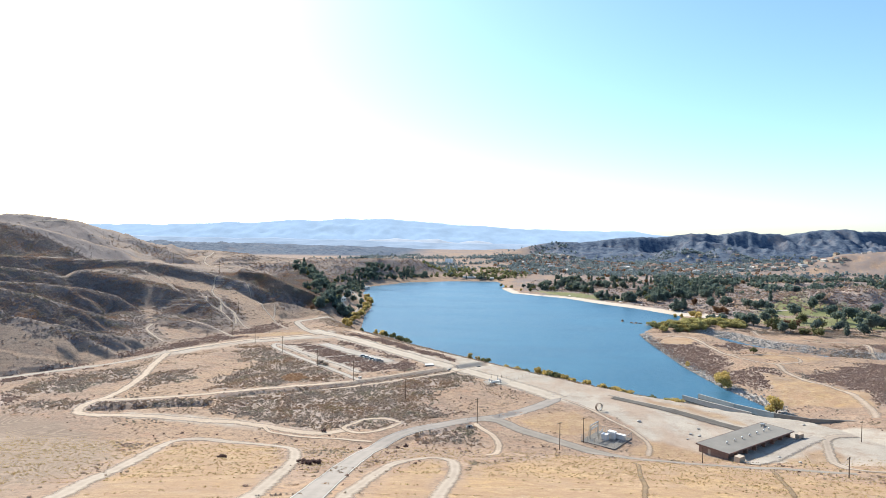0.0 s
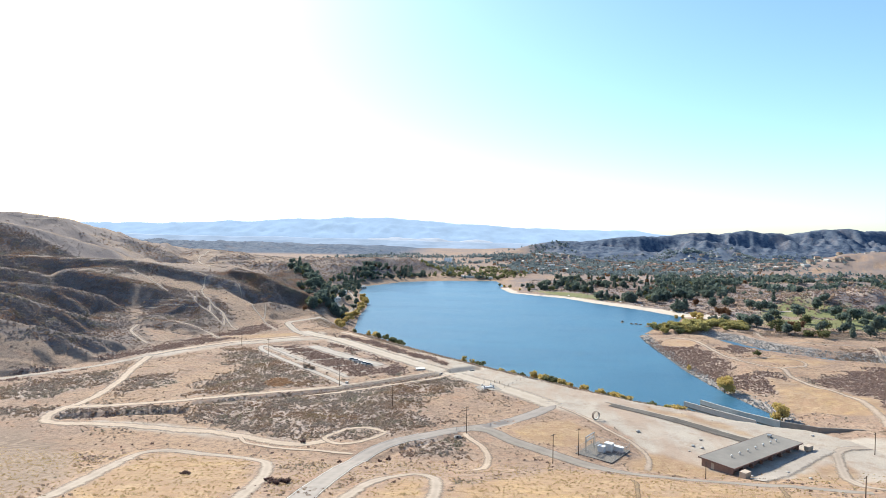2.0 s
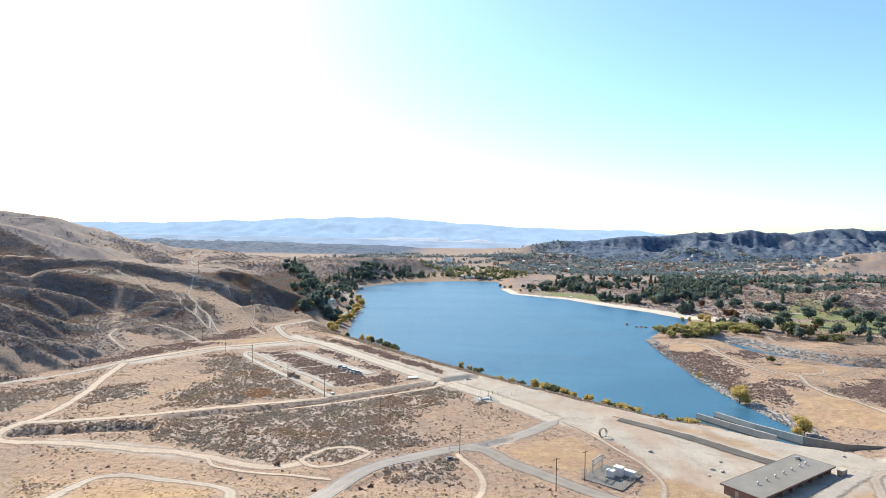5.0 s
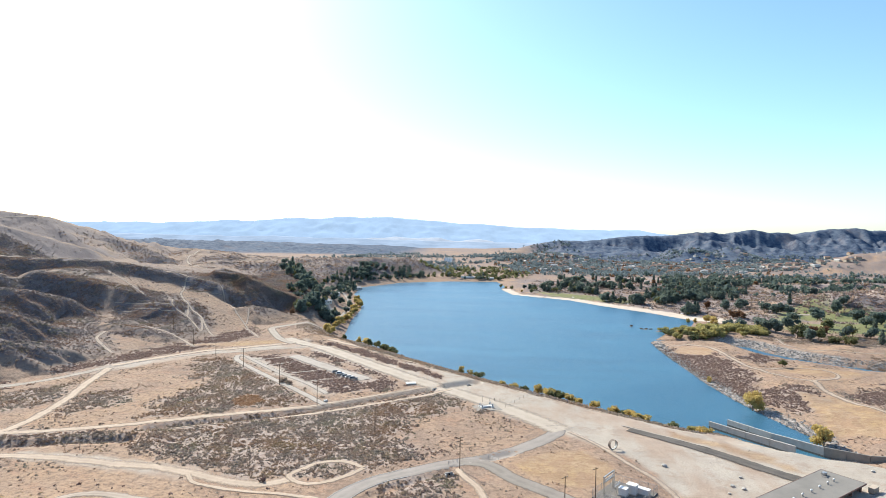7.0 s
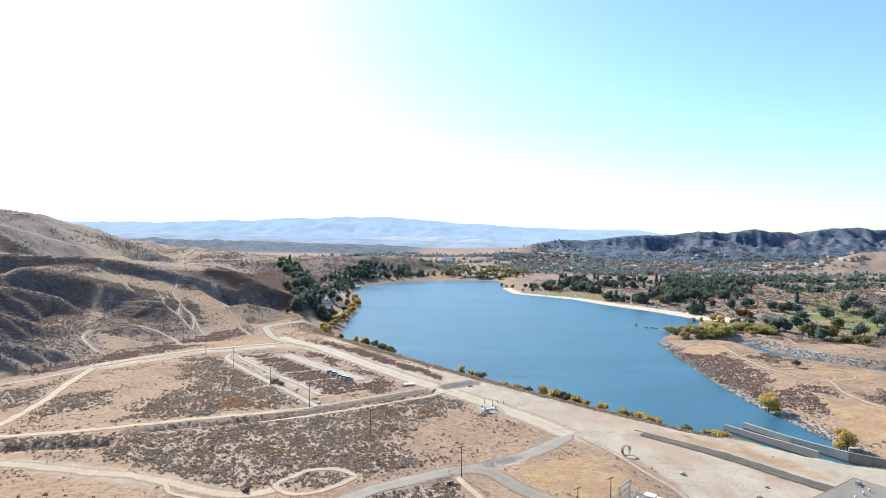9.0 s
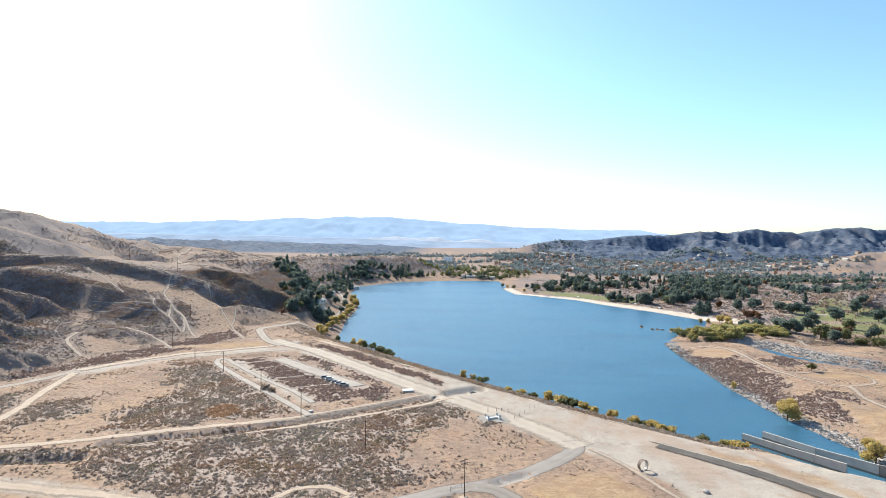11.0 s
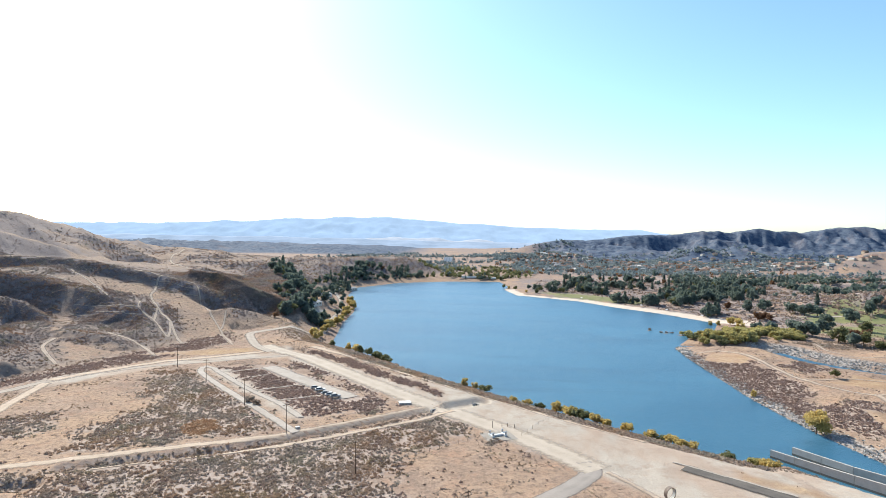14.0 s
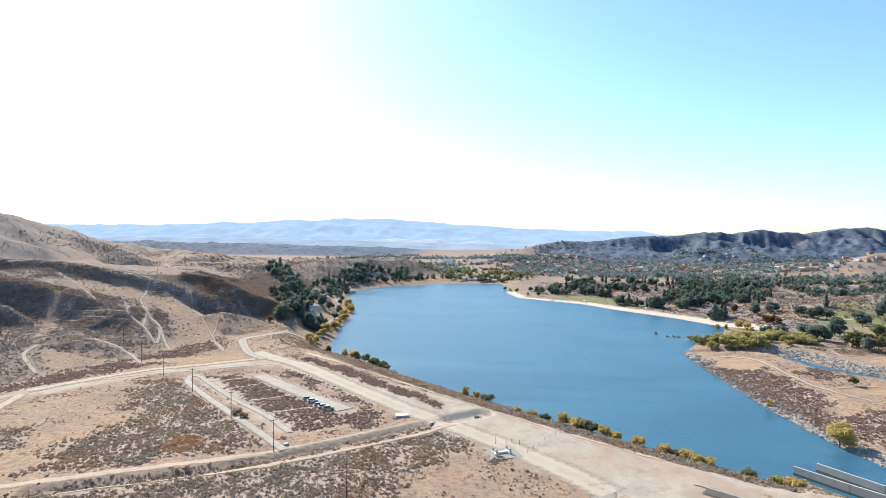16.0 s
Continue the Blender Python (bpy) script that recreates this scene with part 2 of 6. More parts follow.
CONCRETE_PALE = surface("pale_concrete", (0.47, 0.45, 0.41), (0.4, 0.37, 0.34), 0.8, 0.8)
WET_CONCRETE = surface("wet_stained_concrete", (0.17, 0.15, 0.125), (0.24, 0.215, 0.18), 0.5, 0.5, fine=4.0)
BRICK_WALL = surface("red_brown_block", (0.3, 0.2, 0.16), (0.24, 0.155, 0.125), 0.6, 0.85, fine=7.0)
STONE = make_leaf_material("pale_riprap", (0.27, 0.245, 0.22), (0.6, 0.57, 0.52), 0.0)
ROOF_FELT = surface("grey_roof_felt", (0.20, 0.185, 0.165), (0.26, 0.24, 0.215), 0.15, 0.9, fine=2.5)
WOOD_POLE = surface("tarred_pole_wood", (0.10, 0.07, 0.05), (0.16, 0.115, 0.08), 1.0, 0.9)
STEEL = surface("galvanised_steel", (0.42, 0.42, 0.42), (0.52, 0.52, 0.52), 2.0, 0.45, 0.7)
WHITE_PAINT = surface("white_paint", (0.78, 0.78, 0.76), (0.7, 0.69, 0.66), 1.2, 0.5)
TAN_PAINT = surface("tan_paint", (0.55, 0.45, 0.35), (0.48, 0.39, 0.3), 1.2, 0.6)
BROWN_PAINT = surface("brown_door_paint", (0.25, 0.16, 0.13), (0.2, 0.13, 0.105), 1.0, 0.6)
BARK = surface("bark", (0.14, 0.1, 0.07), (0.22, 0.165, 0.12), 3.0, 0.95)
LEAF_GREEN = make_leaf_material("dark_green_leaves", (0.082, 0.108, 0.098), (0.205, 0.235, 0.17), 0.45)
LEAF_OLIVE = make_leaf_material("olive_leaves", (0.1, 0.105, 0.05), (0.25, 0.235, 0.1))
LEAF_WILLOW = make_leaf_material("willow_leaves", (0.26, 0.22, 0.08), (0.5, 0.43, 0.17), 0.5)
LEAF_YELLOW = make_leaf_material("autumn_yellow_leaves", (0.4, 0.285, 0.09), (0.66, 0.5, 0.19), 0.5)
LEAF_RUST = make_leaf_material("rusty_leaves", (0.13, 0.065, 0.035), (0.26, 0.15, 0.085))
BRUSH = make_leaf_material("dry_brush", (0.22, 0.175, 0.14), (0.47, 0.38, 0.3), 0.4, 0.7)
# far trees: leaf colour made paler and bluer to stand for haze
LEAF_FAR = make_leaf_material("hazy_far_leaves", (0.11, 0.14, 0.145), (0.26, 0.29, 0.275))
BRUSH_RED = make_leaf_material("reddish_brush", (0.18, 0.118, 0.096), (0.39, 0.275, 0.22))
BRUSH_WINE = make_leaf_material("wine_red_brush", (0.085, 0.05, 0.045), (0.2, 0.125, 0.105))
BRUSH_RUST = make_leaf_material("rust_weeds", (0.27, 0.15, 0.085), (0.45, 0.28, 0.165))
STRAW = make_leaf_material("straw_tufts", (0.4, 0.285, 0.15), (0.64, 0.48, 0.26))
BRUSH_HILL = make_leaf_material("hill_chaparral", (0.165, 0.138, 0.13), (0.36, 0.29, 0.25), 0.4, 0.9)

# ---- plan of the ground ----
WATER_Z = -14.0
_perm = np.random.RandomState(7).permutation(512)
_perm = np.concatenate([_perm, _perm, _perm])
_angle = np.random.RandomState(8).rand(512) * 2 * np.pi
_gx, _gy = np.cos(_angle), np.sin(_angle)


def gnoise(x, y, seed=0):
    """Gradient noise on arrays, about -0.7 to 0.7."""
    xi, yi = np.floor(x).astype(int), np.floor(y).astype(int)
    fx, fy = x - xi, y - yi
    u, v = fx * fx * fx * (fx * (fx * 6 - 15) + 10), fy * fy * fy * (fy * (fy * 6 - 15) + 10)

    def corner(ix, iy, dx, dy):
        k = _perm[(_perm[(ix + seed * 17) & 511] + iy) & 511]
        return _gx[k] * dx + _gy[k] * dy

    a, b = corner(xi, yi, fx, fy), corner(xi + 1, yi, fx - 1, fy)
    c, d = corner(xi, yi + 1, fx, fy - 1), corner(xi + 1, yi + 1, fx - 1, fy - 1)
    return a + u * (b - a) + v * (c + u * (d - c) - a - u * (b - a))


def fbm(x, y, octaves=4, seed=0):
    s, amp = 0.0, 1.0
    for i in range(octaves):
        s = s + amp * gnoise(x * 2 ** i, y * 2 ** i, seed + i)
        amp *= 0.5
    return s


def ridged(x, y, octaves=4, seed=0):
    """Sharp crests: 0 in the gullies, about 1 on the crests."""
    s, amp = 0.0, 0.5
    for i in range(octaves):
        s = s + amp * (1 - np.abs(gnoise(x * 2 ** i, y * 2 ** i, seed + i)) * 2.2)
        amp *= 0.5
    return s


def step(a, b, v):
    t = np.clip((v - a) / (b - a), 0, 1)
    return t * t * (3 - 2 * t)


def smooth_max(a, b, k):
    h = np.clip(0.5 + 0.5 * (b - a) / k, 0, 1)
    return a * (1 - h) + b * h + np.where(b > 0, k * h * (1 - h), 0)


def away(x, y, line, closed=False):
    """Distance of points from a line of corners, and the side (positive to the left of its run)."""
    pts = list(line) + ([line[0]] if closed else [])
    best = np.full(np.shape(x), 1e9)
    side = np.zeros(np.shape(x))
    for (ax, ay), (bx, by) in zip(pts, pts[1:]):
        dx, dy = bx - ax, by - ay
        t = np.clip(((x - ax) * dx + (y - ay) * dy) / (dx * dx + dy * dy), 0, 1)
        d = np.hypot(x - ax - t * dx, y - ay - t * dy)
        near = d < best
        best = np.where(near, d, best)
        side = np.where(near, np.sign(dx * (y - ay) - dy * (x - ax)), side)
    return best, side


def inside(x, y, poly):
    odd = np.zeros(np.shape(x), bool)
    for (ax, ay), (bx, by) in zip(poly, list(poly[1:]) + [poly[0]]):
        if ay != by:
            odd ^= ((ay > y) != (by > y)) & (x < (bx - ax) * (y - ay) / (by - ay) + ax)
    return odd


def signed(x, y, poly):
    """Distance from a closed outline: negative inside."""
    d, _ = away(x, y, poly, True)
    return np.where(inside(x, y, poly), -d, d)


def patch(x, y, poly, soft=3.0, wob=2.0, seed=3):
    """1 inside an outline, 0 outside, with a ragged edge."""
    x, y = np.asarray(x, float), np.asarray(y, float)
    out = np.zeros(x.shape)
    xs, ys = [p[0] for p in poly], [p[1] for p in poly]
    m = (x > min(xs) - 15) & (x < max(xs) + 15) & (y > min(ys) - 15) & (y < max(ys) + 15)
    if m.any():
        px, py = x[m], y[m]
        s = signed(px, py, poly) + wob * 2 * fbm(px / 9, py / 9, 3, seed)
        out[m] = 1 - step(-soft, soft, s)
    return out


SHORE = [(106, 321), (82, 341), (42, 378), (-4, 424), (-40, 462), (-57, 486), (-72, 502), (-99, 520), (-108, 546), (-112, 578), (-121, 640),
         (-126, 715), (-138, 785), (-168, 882), (-178, 990), (-124, 1090), (-41, 1134), (46, 1142), (56, 1040), (46, 1000), (60, 916), (98, 885),
         (134, 855), (164, 800), (204, 746), (236, 684), (216, 640), (186, 612), (172, 585), (152, 552), (149, 522), (147, 477), (145, 413),
         (147, 375), (151, 345), (156, 318), (152, 300), (145, 288), (138, 288), (126, 305), (116, 322)]
STREAM = [(150, 556), (175, 550), (200, 546), (214, 536), (217, 516), (222, 485), (235, 473), (248, 463), (262, 446), (292, 440), (330, 432), (330, 445), (300, 455), (276, 467), (265, 477), (255, 485), (243, 499), (233, 518), (228, 540), (215, 550), (200, 555), (176, 561), (156, 568)]
TOE = [(-420, 120), (-330, 220), (-252, 291), (-228, 314), (-210, 342), (-196, 395), (-178, 440), (-163, 500), (-146, 560), (-138, 590), (-146, 640), (-172, 720), (-190, 800), (-186, 900), (-190, 1010),
       (-130, 1130), (-60, 1260), (-90, 1480), (-420, 1600)]


# crest lines of the eroded hills: corners with heights, fall on the near side, fall behind, depth of the gullies
RIDGES = [
    ([(-262, 275, 30), (-247, 290, 23), (-235, 302, 11), (-219, 315, 1)], 0.4, 0.6, 1.3),
    ([(-330, 290, 44), (-300, 308, 38), (-276, 325, 33), (-267, 335, 29), (-257, 345, 21), (-244, 352, 14), (-232, 362, 10), (-220, 378, 2)], 0.42, 0.55, 1.6),
    ([(-360, 380, 44), (-305, 390, 32), (-288, 400, 23), (-272, 416, 13), (-262, 428, 8), (-255, 438, 3)], 0.46, 0.5, 0.9),
    ([(-420, 415, 44), (-371, 440, 36), (-351, 450, 34), (-322, 468, 29), (-305, 480, 22), (-287, 480, 13)], 0.45, 0.6, 0.9),
    ([(-430, 470, 50), (-370, 500, 38), (-359, 515, 31), (-335, 525, 23), (-312, 528, 20)], 0.5, 0.5, 0.5),
    ([(-292, 502, 11), (-278, 511, 16), (-265, 515, 19.5), (-250, 513, 19.5), (-237, 510, 18), (-222, 497, 10), (-212, 486, 5)], 0.42, 0.2, 0.3),
    ([(-262, 452, 8), (-240, 446, 8.5), (-222, 440, 7), (-205, 432, 3)], 0.6, 0.35, 0.5),
    ([(-700, 350, 72), (-560, 440, 60), (-470, 505, 54), (-405, 545, 49), (-380, 555, 48), (-347, 566, 47), (-323, 571, 45), (-298, 572, 41), (-265, 572, 35), (-241, 572, 30), (-224, 573, 25), (-205, 578, 16), (-192, 586, 8)], 0.68, 0.07, 0.6),
    ([(-243, 600, 37), (-220, 602, 33), (-204, 604, 30.5), (-189, 606, 27), (-169, 608, 16.5), (-148, 610, 4)], 0.6, 0.5, 0.7),
    ([(-196, 528, 11), (-184, 531, 13), (-170, 532, 13), (-156, 530, 10), (-146, 526, 5)], 0.55, 0.4, 0.3),
    ([(-275, 690, 34), (-252, 688, 27), (-234, 684, 16), (-215, 676, 2)], 0.55, 0.45, 0.5),
    ([(-560, 560, 98), (-455, 600, 77), (-436, 620, 69), (-413, 650, 55), (-404, 682, 42)], 0.42, 0.3, 0.35),
    ([(-640, 640, 104), (-555, 790, 90), (-510, 750, 74), (-440, 712, 52), (-405, 692, 40)], 0.36, 0.3, 0.35),
    ([(-700, 600, 110), (-620, 680, 98), (-567, 800, 92), (-546, 850, 78), (-548, 950, 61), (-524, 1000, 48)], 0.33, 0.35, 0.7),
    ([(-546, 850, 76), (-528, 890, 62), (-500, 870, 48), (-455, 835, 36)], 0.35, 0.3, 0.6),
    ([(-560, 990, 52), (-458, 1000, 44), (-436, 1050, 36), (-460, 1129, 30)], 0.09, 0.1, 0.3),
    ([(-460, 1090, 28), (-335, 1110, 23.5), (-265, 1140, 24), (-205, 1190, 23), (-160, 1200, 23.5), (-122, 1180, 15), (-100, 1150, 2)], 0.5, 0.035, 1.1),
    ([(-420, 890, 32), (-330, 905, 22.5), (-280, 925, 18.5), (-236, 945, 17), (-208, 955, 12), (-192, 960, 3)], 0.42, 0.05, 1.1),
]
# the open slope and bench below the scarp: one tilted plane
BENCH = [(-360, 514), (-360, 566), (-262, 566), (-232, 560), (-202, 535), (-165, 500), (-128, 462), (-190, 440), (-215, 480), (-235, 512), (-290, 516)]
CREST_X = [60, 86, 159, 232, 284, 337, 421, 494, 568, 651, 710, 819, 925, 967, 1072, 1135, 1177, 1241, 1325, 1430, 1532, 2300, 3500]
CREST_Z = [0, 10, 22, 43, 54, 61, 60, 69, 76, 84, 86, 96, 101, 95, 111, 101, 104, 96, 112, 125, 116, 124, 130]
FOOTHILLS = [(233, 1800, 25, 120), (146, 1720, 18, 90), (679, 1950, 44, 90), (818, 1980, 47, 80), (53, 1900, 9, 120)]
DITCHES = [([(-120, 266), (-82, 283), (-63, 296), (-42, 312), (-18, 333)], 1.3, 2.4), ([(-9, 340), (3, 349)], 1.8, 3.6), ([(-108, 448), (-95, 437)], 1.2, 2.5),
           ([(-165, 243), (-140, 250), (-122, 254)], 1.6, 3.0), ([(-32, 203), (-25, 216), (-14, 227), (-4, 235)], 0.9, 1.3), ([(8, 247), (16, 252)], 1.0, 1.5),
           ([(148, 279), (165, 277.5), (200, 275), (236, 269)], 7.5, 4.0)]


def height(x, y):
    """Height of the ground, on arrays."""
    x, y = np.asarray(x, float), np.asarray(y, float)
    r = np.hypot(x, y)
    land = 0.6 * fbm(x / 60, y / 60, 3, 11) + 0.25 * fbm(x / 9, y / 9, 3, 12)
    # the foot of the dam rises behind and below the camera's way
    q = 206 - 3 * step(40, 80, x) - y
    rise = 0.27 * 0.5 * (q + np.sqrt(q * q + 16))
    land = land + (rise - 0.92 * np.maximum(0, rise - 30)) * step(460, 280, np.abs(x))
    # ground steps down to the park across the channel and to the valley beyond the lake
    low = np.maximum(step(280, 291, y) * step(134, 144, x), step(700, 1000, y))
    land = land - 6.0 * low - 2.5 * np.maximum(step(300, 340, y) * step(130, 150, x), step(700, 1000, y)) - 1.5 * step(190, 260, x) * step(520, 640, y)
    land = land + 1.6 * low * fbm(x / 35, y / 35, 3, 14) * step(1500, 900, r)
    # hills to the left
    d, side = away(x, y, TOE)
    d = np.where(side > 0, d, -d)
    up = np.clip(0.085 * np.maximum(d, 0), 0, 24) * step(1250, 1000, y) * step(-10, 40, d)
    wx, wy = x + 5 * gnoise(x / 42, y / 42, 5) + 1.6 * gnoise(x / 11, y / 11, 7), y + 5 * gnoise(x / 42, y / 42, 6) + 1.6 * gnoise(x / 11, y / 11, 9)
    for k, (line, front, back, gully) in enumerate(RIDGES):
        tall = max(p[2] for p in line)
        xs, ys = [p[0] for p in line], [p[1] for p in line]
        reach = 90 + tall / min(front, max(back, 0.12))
        m = (d > 0) & (x > min(xs) - reach) & (x < max(xs) + reach) & (y > min(ys) - reach) & (y < max(ys) + reach) & (y < 1800)
        if not m.any():
            continue
        qx, qy = wx[m], wy[m]
        best, near, run = np.full(m.sum(), -99.0), np.full(m.sum(), 1e9), 0.0
        for (ax, ay, az), (bx, by, bz) in zip(line, line[1:]):
            dx, dy = bx - ax, by - ay
            size = math.hypot(dx, dy)
            t = np.clip(((qx - ax) * dx + (qy - ay) * dy) / (size * size), 0, 1)
            e = np.hypot(qx - ax - t * dx, qy - ay - t * dy)
            behind = dx * (qy - ay) - dy * (qx - ax) > 0
            soft = np.sqrt(e * e + 9) - 3
            soft = soft + np.where(behind, 0.004 * np.maximum(e - 90, 0) ** 2, 0)
            cut = gully * np.minimum(e * 0.3, 3.4) * (2.2 * np.abs(gnoise((run + t * size - 0.9 * e) / 19, e / 90, 40 + k)) + 0.12 * gnoise((run + t * size) / 6, e / 25, 60 + k))
            top = az + t * (bz - az) - np.where(behind, back, front) * soft - cut * np.where(behind, 0.5, 1.0)
            best = np.where(e < near, top, best)
            near = np.minimum(near, e)
            run += size
        best = np.minimum(best - land[m], 0.5 + 0.42 * d[m]) * step(1800, 1500, y[m])
        up[m] = smooth_max(up[m], best, 3.0)
    m = (x > -420) & (x < -80) & (y > 400) & (y < 640) & (d > 0)
    if m.any():
        e = signed(wx[m], wy[m], BENCH)
        flat = np.clip(22 - 0.23 * ((x[m] + 250) * 0.885 - (y[m] - 545) * 0.47), 0, 40) - 0.6 * np.maximum(e, 0)
        up[m] = smooth_max(up[m], np.minimum(flat - land[m], 0.5 + 0.42 * d[m]), 2.0)
    up = np.maximum(up, 0)
    land = land + np.where(d > 0, up + 0.7 * step(10, 60, d) * fbm(x / 16, y / 16, 3, 25), 0)
    m = (d > 90) & (y > 585) & (x < -300)
    fold = ridged(x / 150 + 0.5 * gnoise(x / 110, y / 110, 28) + y / 420, y / 330, 3, 29) - 0.58
    land = land + np.where(m, 15 * step(90, 200, d) * step(585, 680, y) * step(-300, -360, x) * fold, 0)
    m = (d > 0) & (y > 720) & (y < 1700)
    land = land + np.where(m, 13 * step(5, 60, d) * step(720, 900, y) * step(-430, -360, x) * step(1650, 1380, y) * (ridged(x / 75 + 0.4 * gnoise(x / 60, y / 60, 26), y / 110, 3, 27) - 0.62), 0)
    # range across the valley on the right
    crest = np.interp(x, CREST_X, CREST_Z) + 4 * fbm(x / 70, y * 0, 3, 30) * step(150, 400, x)
    run = y - 0.06 * x
    rise = np.minimum(0.1 * step(1500, 1900, run) + 0.9 * np.clip((run - 1860) / 440, 0, 1), 1 - 0.7 * step(2320, 2900, run))
    bend = x + 70 * gnoise(x / 300, y / 300, 8) + 22 * gnoise(x / 80, y / 80, 9)
    lie = y + 70 * gnoise(x / 280, y / 280, 10)
    cuts = 1.5 * np.abs(gnoise(bend / 210, lie / 340, 31)) + 0.8 * np.abs(gnoise(bend / 95 + 0.5, lie / 150, 34)) + 0.65 * np.abs(gnoise(bend / 40, lie / 75, 35))
    up = crest * rise * (1.04 - 0.6 * cuts * step(1.02, 0.85, rise) - 0.1 * cuts)
    # low brown foothills before the range
    for fx, fy, fh, fw in FOOTHILLS:
        rib = 1.15 - 0.7 * np.abs(gnoise(bend / 45, lie / 90, 36))
        up = np.maximum(up, fh * np.exp(-((x - fx) / fw) ** 2 - ((y - fy) / 110) ** 2) * rib)
    land = land + np.where(y > 1400, up, 0)
    # low dark range on the left of the valley
    crest = np.interp(x, [-3000, -1500, -1200, -900, -700, -500, -380, -300], [46, 46, 46, 32, 28, 24, 14, 0])
    land = land + crest * step(2150, 2500, y) * (1 - 0.5 * step(2550, 2800, y)) * (0.85 + 0.6 * (ridged(x / 170, y / 300, 4, 41) - 0.6))
    # tan hills on the right, near and far
    land = land + 61 * np.exp(-((x - 1050) / 260) ** 2 - ((y - 1480) / 140) ** 2) * (1 + 0.35 * fbm(x / 110, y / 110, 4, 51))
    land = land + 15 * np.exp(-((x - 600) / 120) ** 2 - ((y - 850) / 42) ** 2) * (1 + 0.4 * fbm(x / 60, y / 60, 4, 52))
    land = land + 25 * np.exp(-((x - 480) / 100) ** 2 - ((y - 775) / 50) ** 2) * (1 + 0.3 * fbm(x / 40, y / 40, 3, 53))
    land = land + 12 * np.exp(-((x - 700) / 240) ** 2 - ((y - 1060) / 35) ** 2)
    # ditches and pits in the basin
    for line, deep, half in DITCHES:
        xs, ys = [p[0] for p in line], [p[1] for p in line]
        m = (x > min(xs) - 9) & (x < max(xs) + 9) & (y > min(ys) - 9) & (y < max(ys) + 9)
        if m.any():
            e, _ = away(x[m], y[m], line)
            land[m] = land[m] - deep * step(half + 1.5, half - 0.8, e)
    # banks and lake bed
    s = signed(x, y, SHORE)
    near = step(15, -15, (y - 400) + 0.98 * (x - 20)) * step(160, 130, x)
    left = step(-60, -110, x) * step(480, 520, y)
    beach = step(575, 640, y) * step(20, 60, x)
    slope = 0.16 + (0.15 + 0.1 * step(95, 120, x)) * near + 0.14 * left - 0.125 * beach
    bank = WATER_Z + slope * s + 0.9 * left * step(570, 600, y) * np.maximum(s - 24, 0) + 0.5 * fbm(x / 7, y / 7, 3, 61) * step(0, 6, s)
    land = np.where(s < 140, np.minimum(land, bank), land)
    land = np.where(s < 0, WATER_Z - np.minimum(4.0, 0.02 - 0.22 * s), land)
    for ix, iy, ir in ((168, 622, 7), (178, 612, 8), (157, 634, 4)):
        land = np.where(s < 0, np.maximum(land, WATER_Z - 1.2 + 1.7 * np.exp(-((x - ix) / ir) ** 2 - ((y - iy) / (ir * 0.6)) ** 2)), land)
    q = signed(x, y, STREAM)
    land = np.where(q < 14, np.minimum(land, WATER_Z + np.where(q < 0, 0.8 + 0.3 * q, 0.36 * q + 0.8)), land)
    land = np.where((s > 0) & (q > 3), np.maximum(land, WATER_Z + 0.12), land)
    return land


# the sheet: rings and spokes, finest in the open basin
def build_ground():
    ang = np.concatenate([np.arange(-50, 50, 0.118), np.arange(50, 310, 3.0)])
    rad = np.concatenate([np.linspace(1, 140, 12), np.arange(146, 600, 1.7), 600 * np.exp(np.arange(0, np.log(4950 / 600), 0.0085))])
    A, R = np.meshgrid(np.radians(ang), rad)
    X, Y = R * np.sin(A), R * np.cos(A)
    Z = height(X, Y)
    nr, na = X.shape
    co = np.stack([X, Y, Z], -1).reshape(-1, 3)
    i, j = np.meshgrid(np.arange(nr - 1), np.arange(na), indexing="ij")
    j2 = (j + 1) % na
    quads = np.stack([i * na + j, i * na + j2, (i + 1) * na + j2, (i + 1) * na + j], -1).reshape(-1, 4)[:, ::-1]
    me = bpy.data.meshes.new("ground")
    me.vertices.add(len(co))
    me.vertices.foreach_set("co", co.ravel())
    me.loops.add(quads.size)
    me.loops.foreach_set("vertex_index", quads.ravel().astype(np.int32))
    me.polygons.add(len(quads))
    me.polygons.foreach_set("loop_start", np.arange(0, quads.size, 4, dtype=np.int32))
    me.update(calc_edges=True)
    me.validate()
    me.polygons.foreach_set("use_smooth", np.ones(len(me.polygons), bool))
    ob = new("ground", me)
    me.materials.append(GROUND)
    return ob, X.ravel(), Y.ravel(), Z.ravel(), (ang, rad, Z)


ground, GX, GY, GZ, GRID = build_ground()
tagged(ground, "dry tan valley floor and brushy hills around the lake", "ground", kind="structure")


def on_ground(x, y):
    """Height of the sheet itself at points, between its rings and spokes."""
    x, y = np.asarray(x, float), np.asarray(y, float)
    ang, rad, Z = GRID
    a = np.degrees(np.arctan2(x, y))
    a = np.where(a < -50, a + 360, a)
    r = np.hypot(x, y)
    j = np.clip(np.searchsorted(ang, a) - 1, 0, len(ang) - 2)
    i = np.clip(np.searchsorted(rad, r) - 1, 0, len(rad) - 2)
    fa, fr = (a - ang[j]) / (ang[j + 1] - ang[j]), (r - rad[i]) / (rad[i + 1] - rad[i])
    z = (1 - fr) * ((1 - fa) * Z[i, j] + fa * Z[i, j + 1]) + fr * ((1 - fa) * Z[i + 1, j] + fa * Z[i + 1, j + 1])
    return z


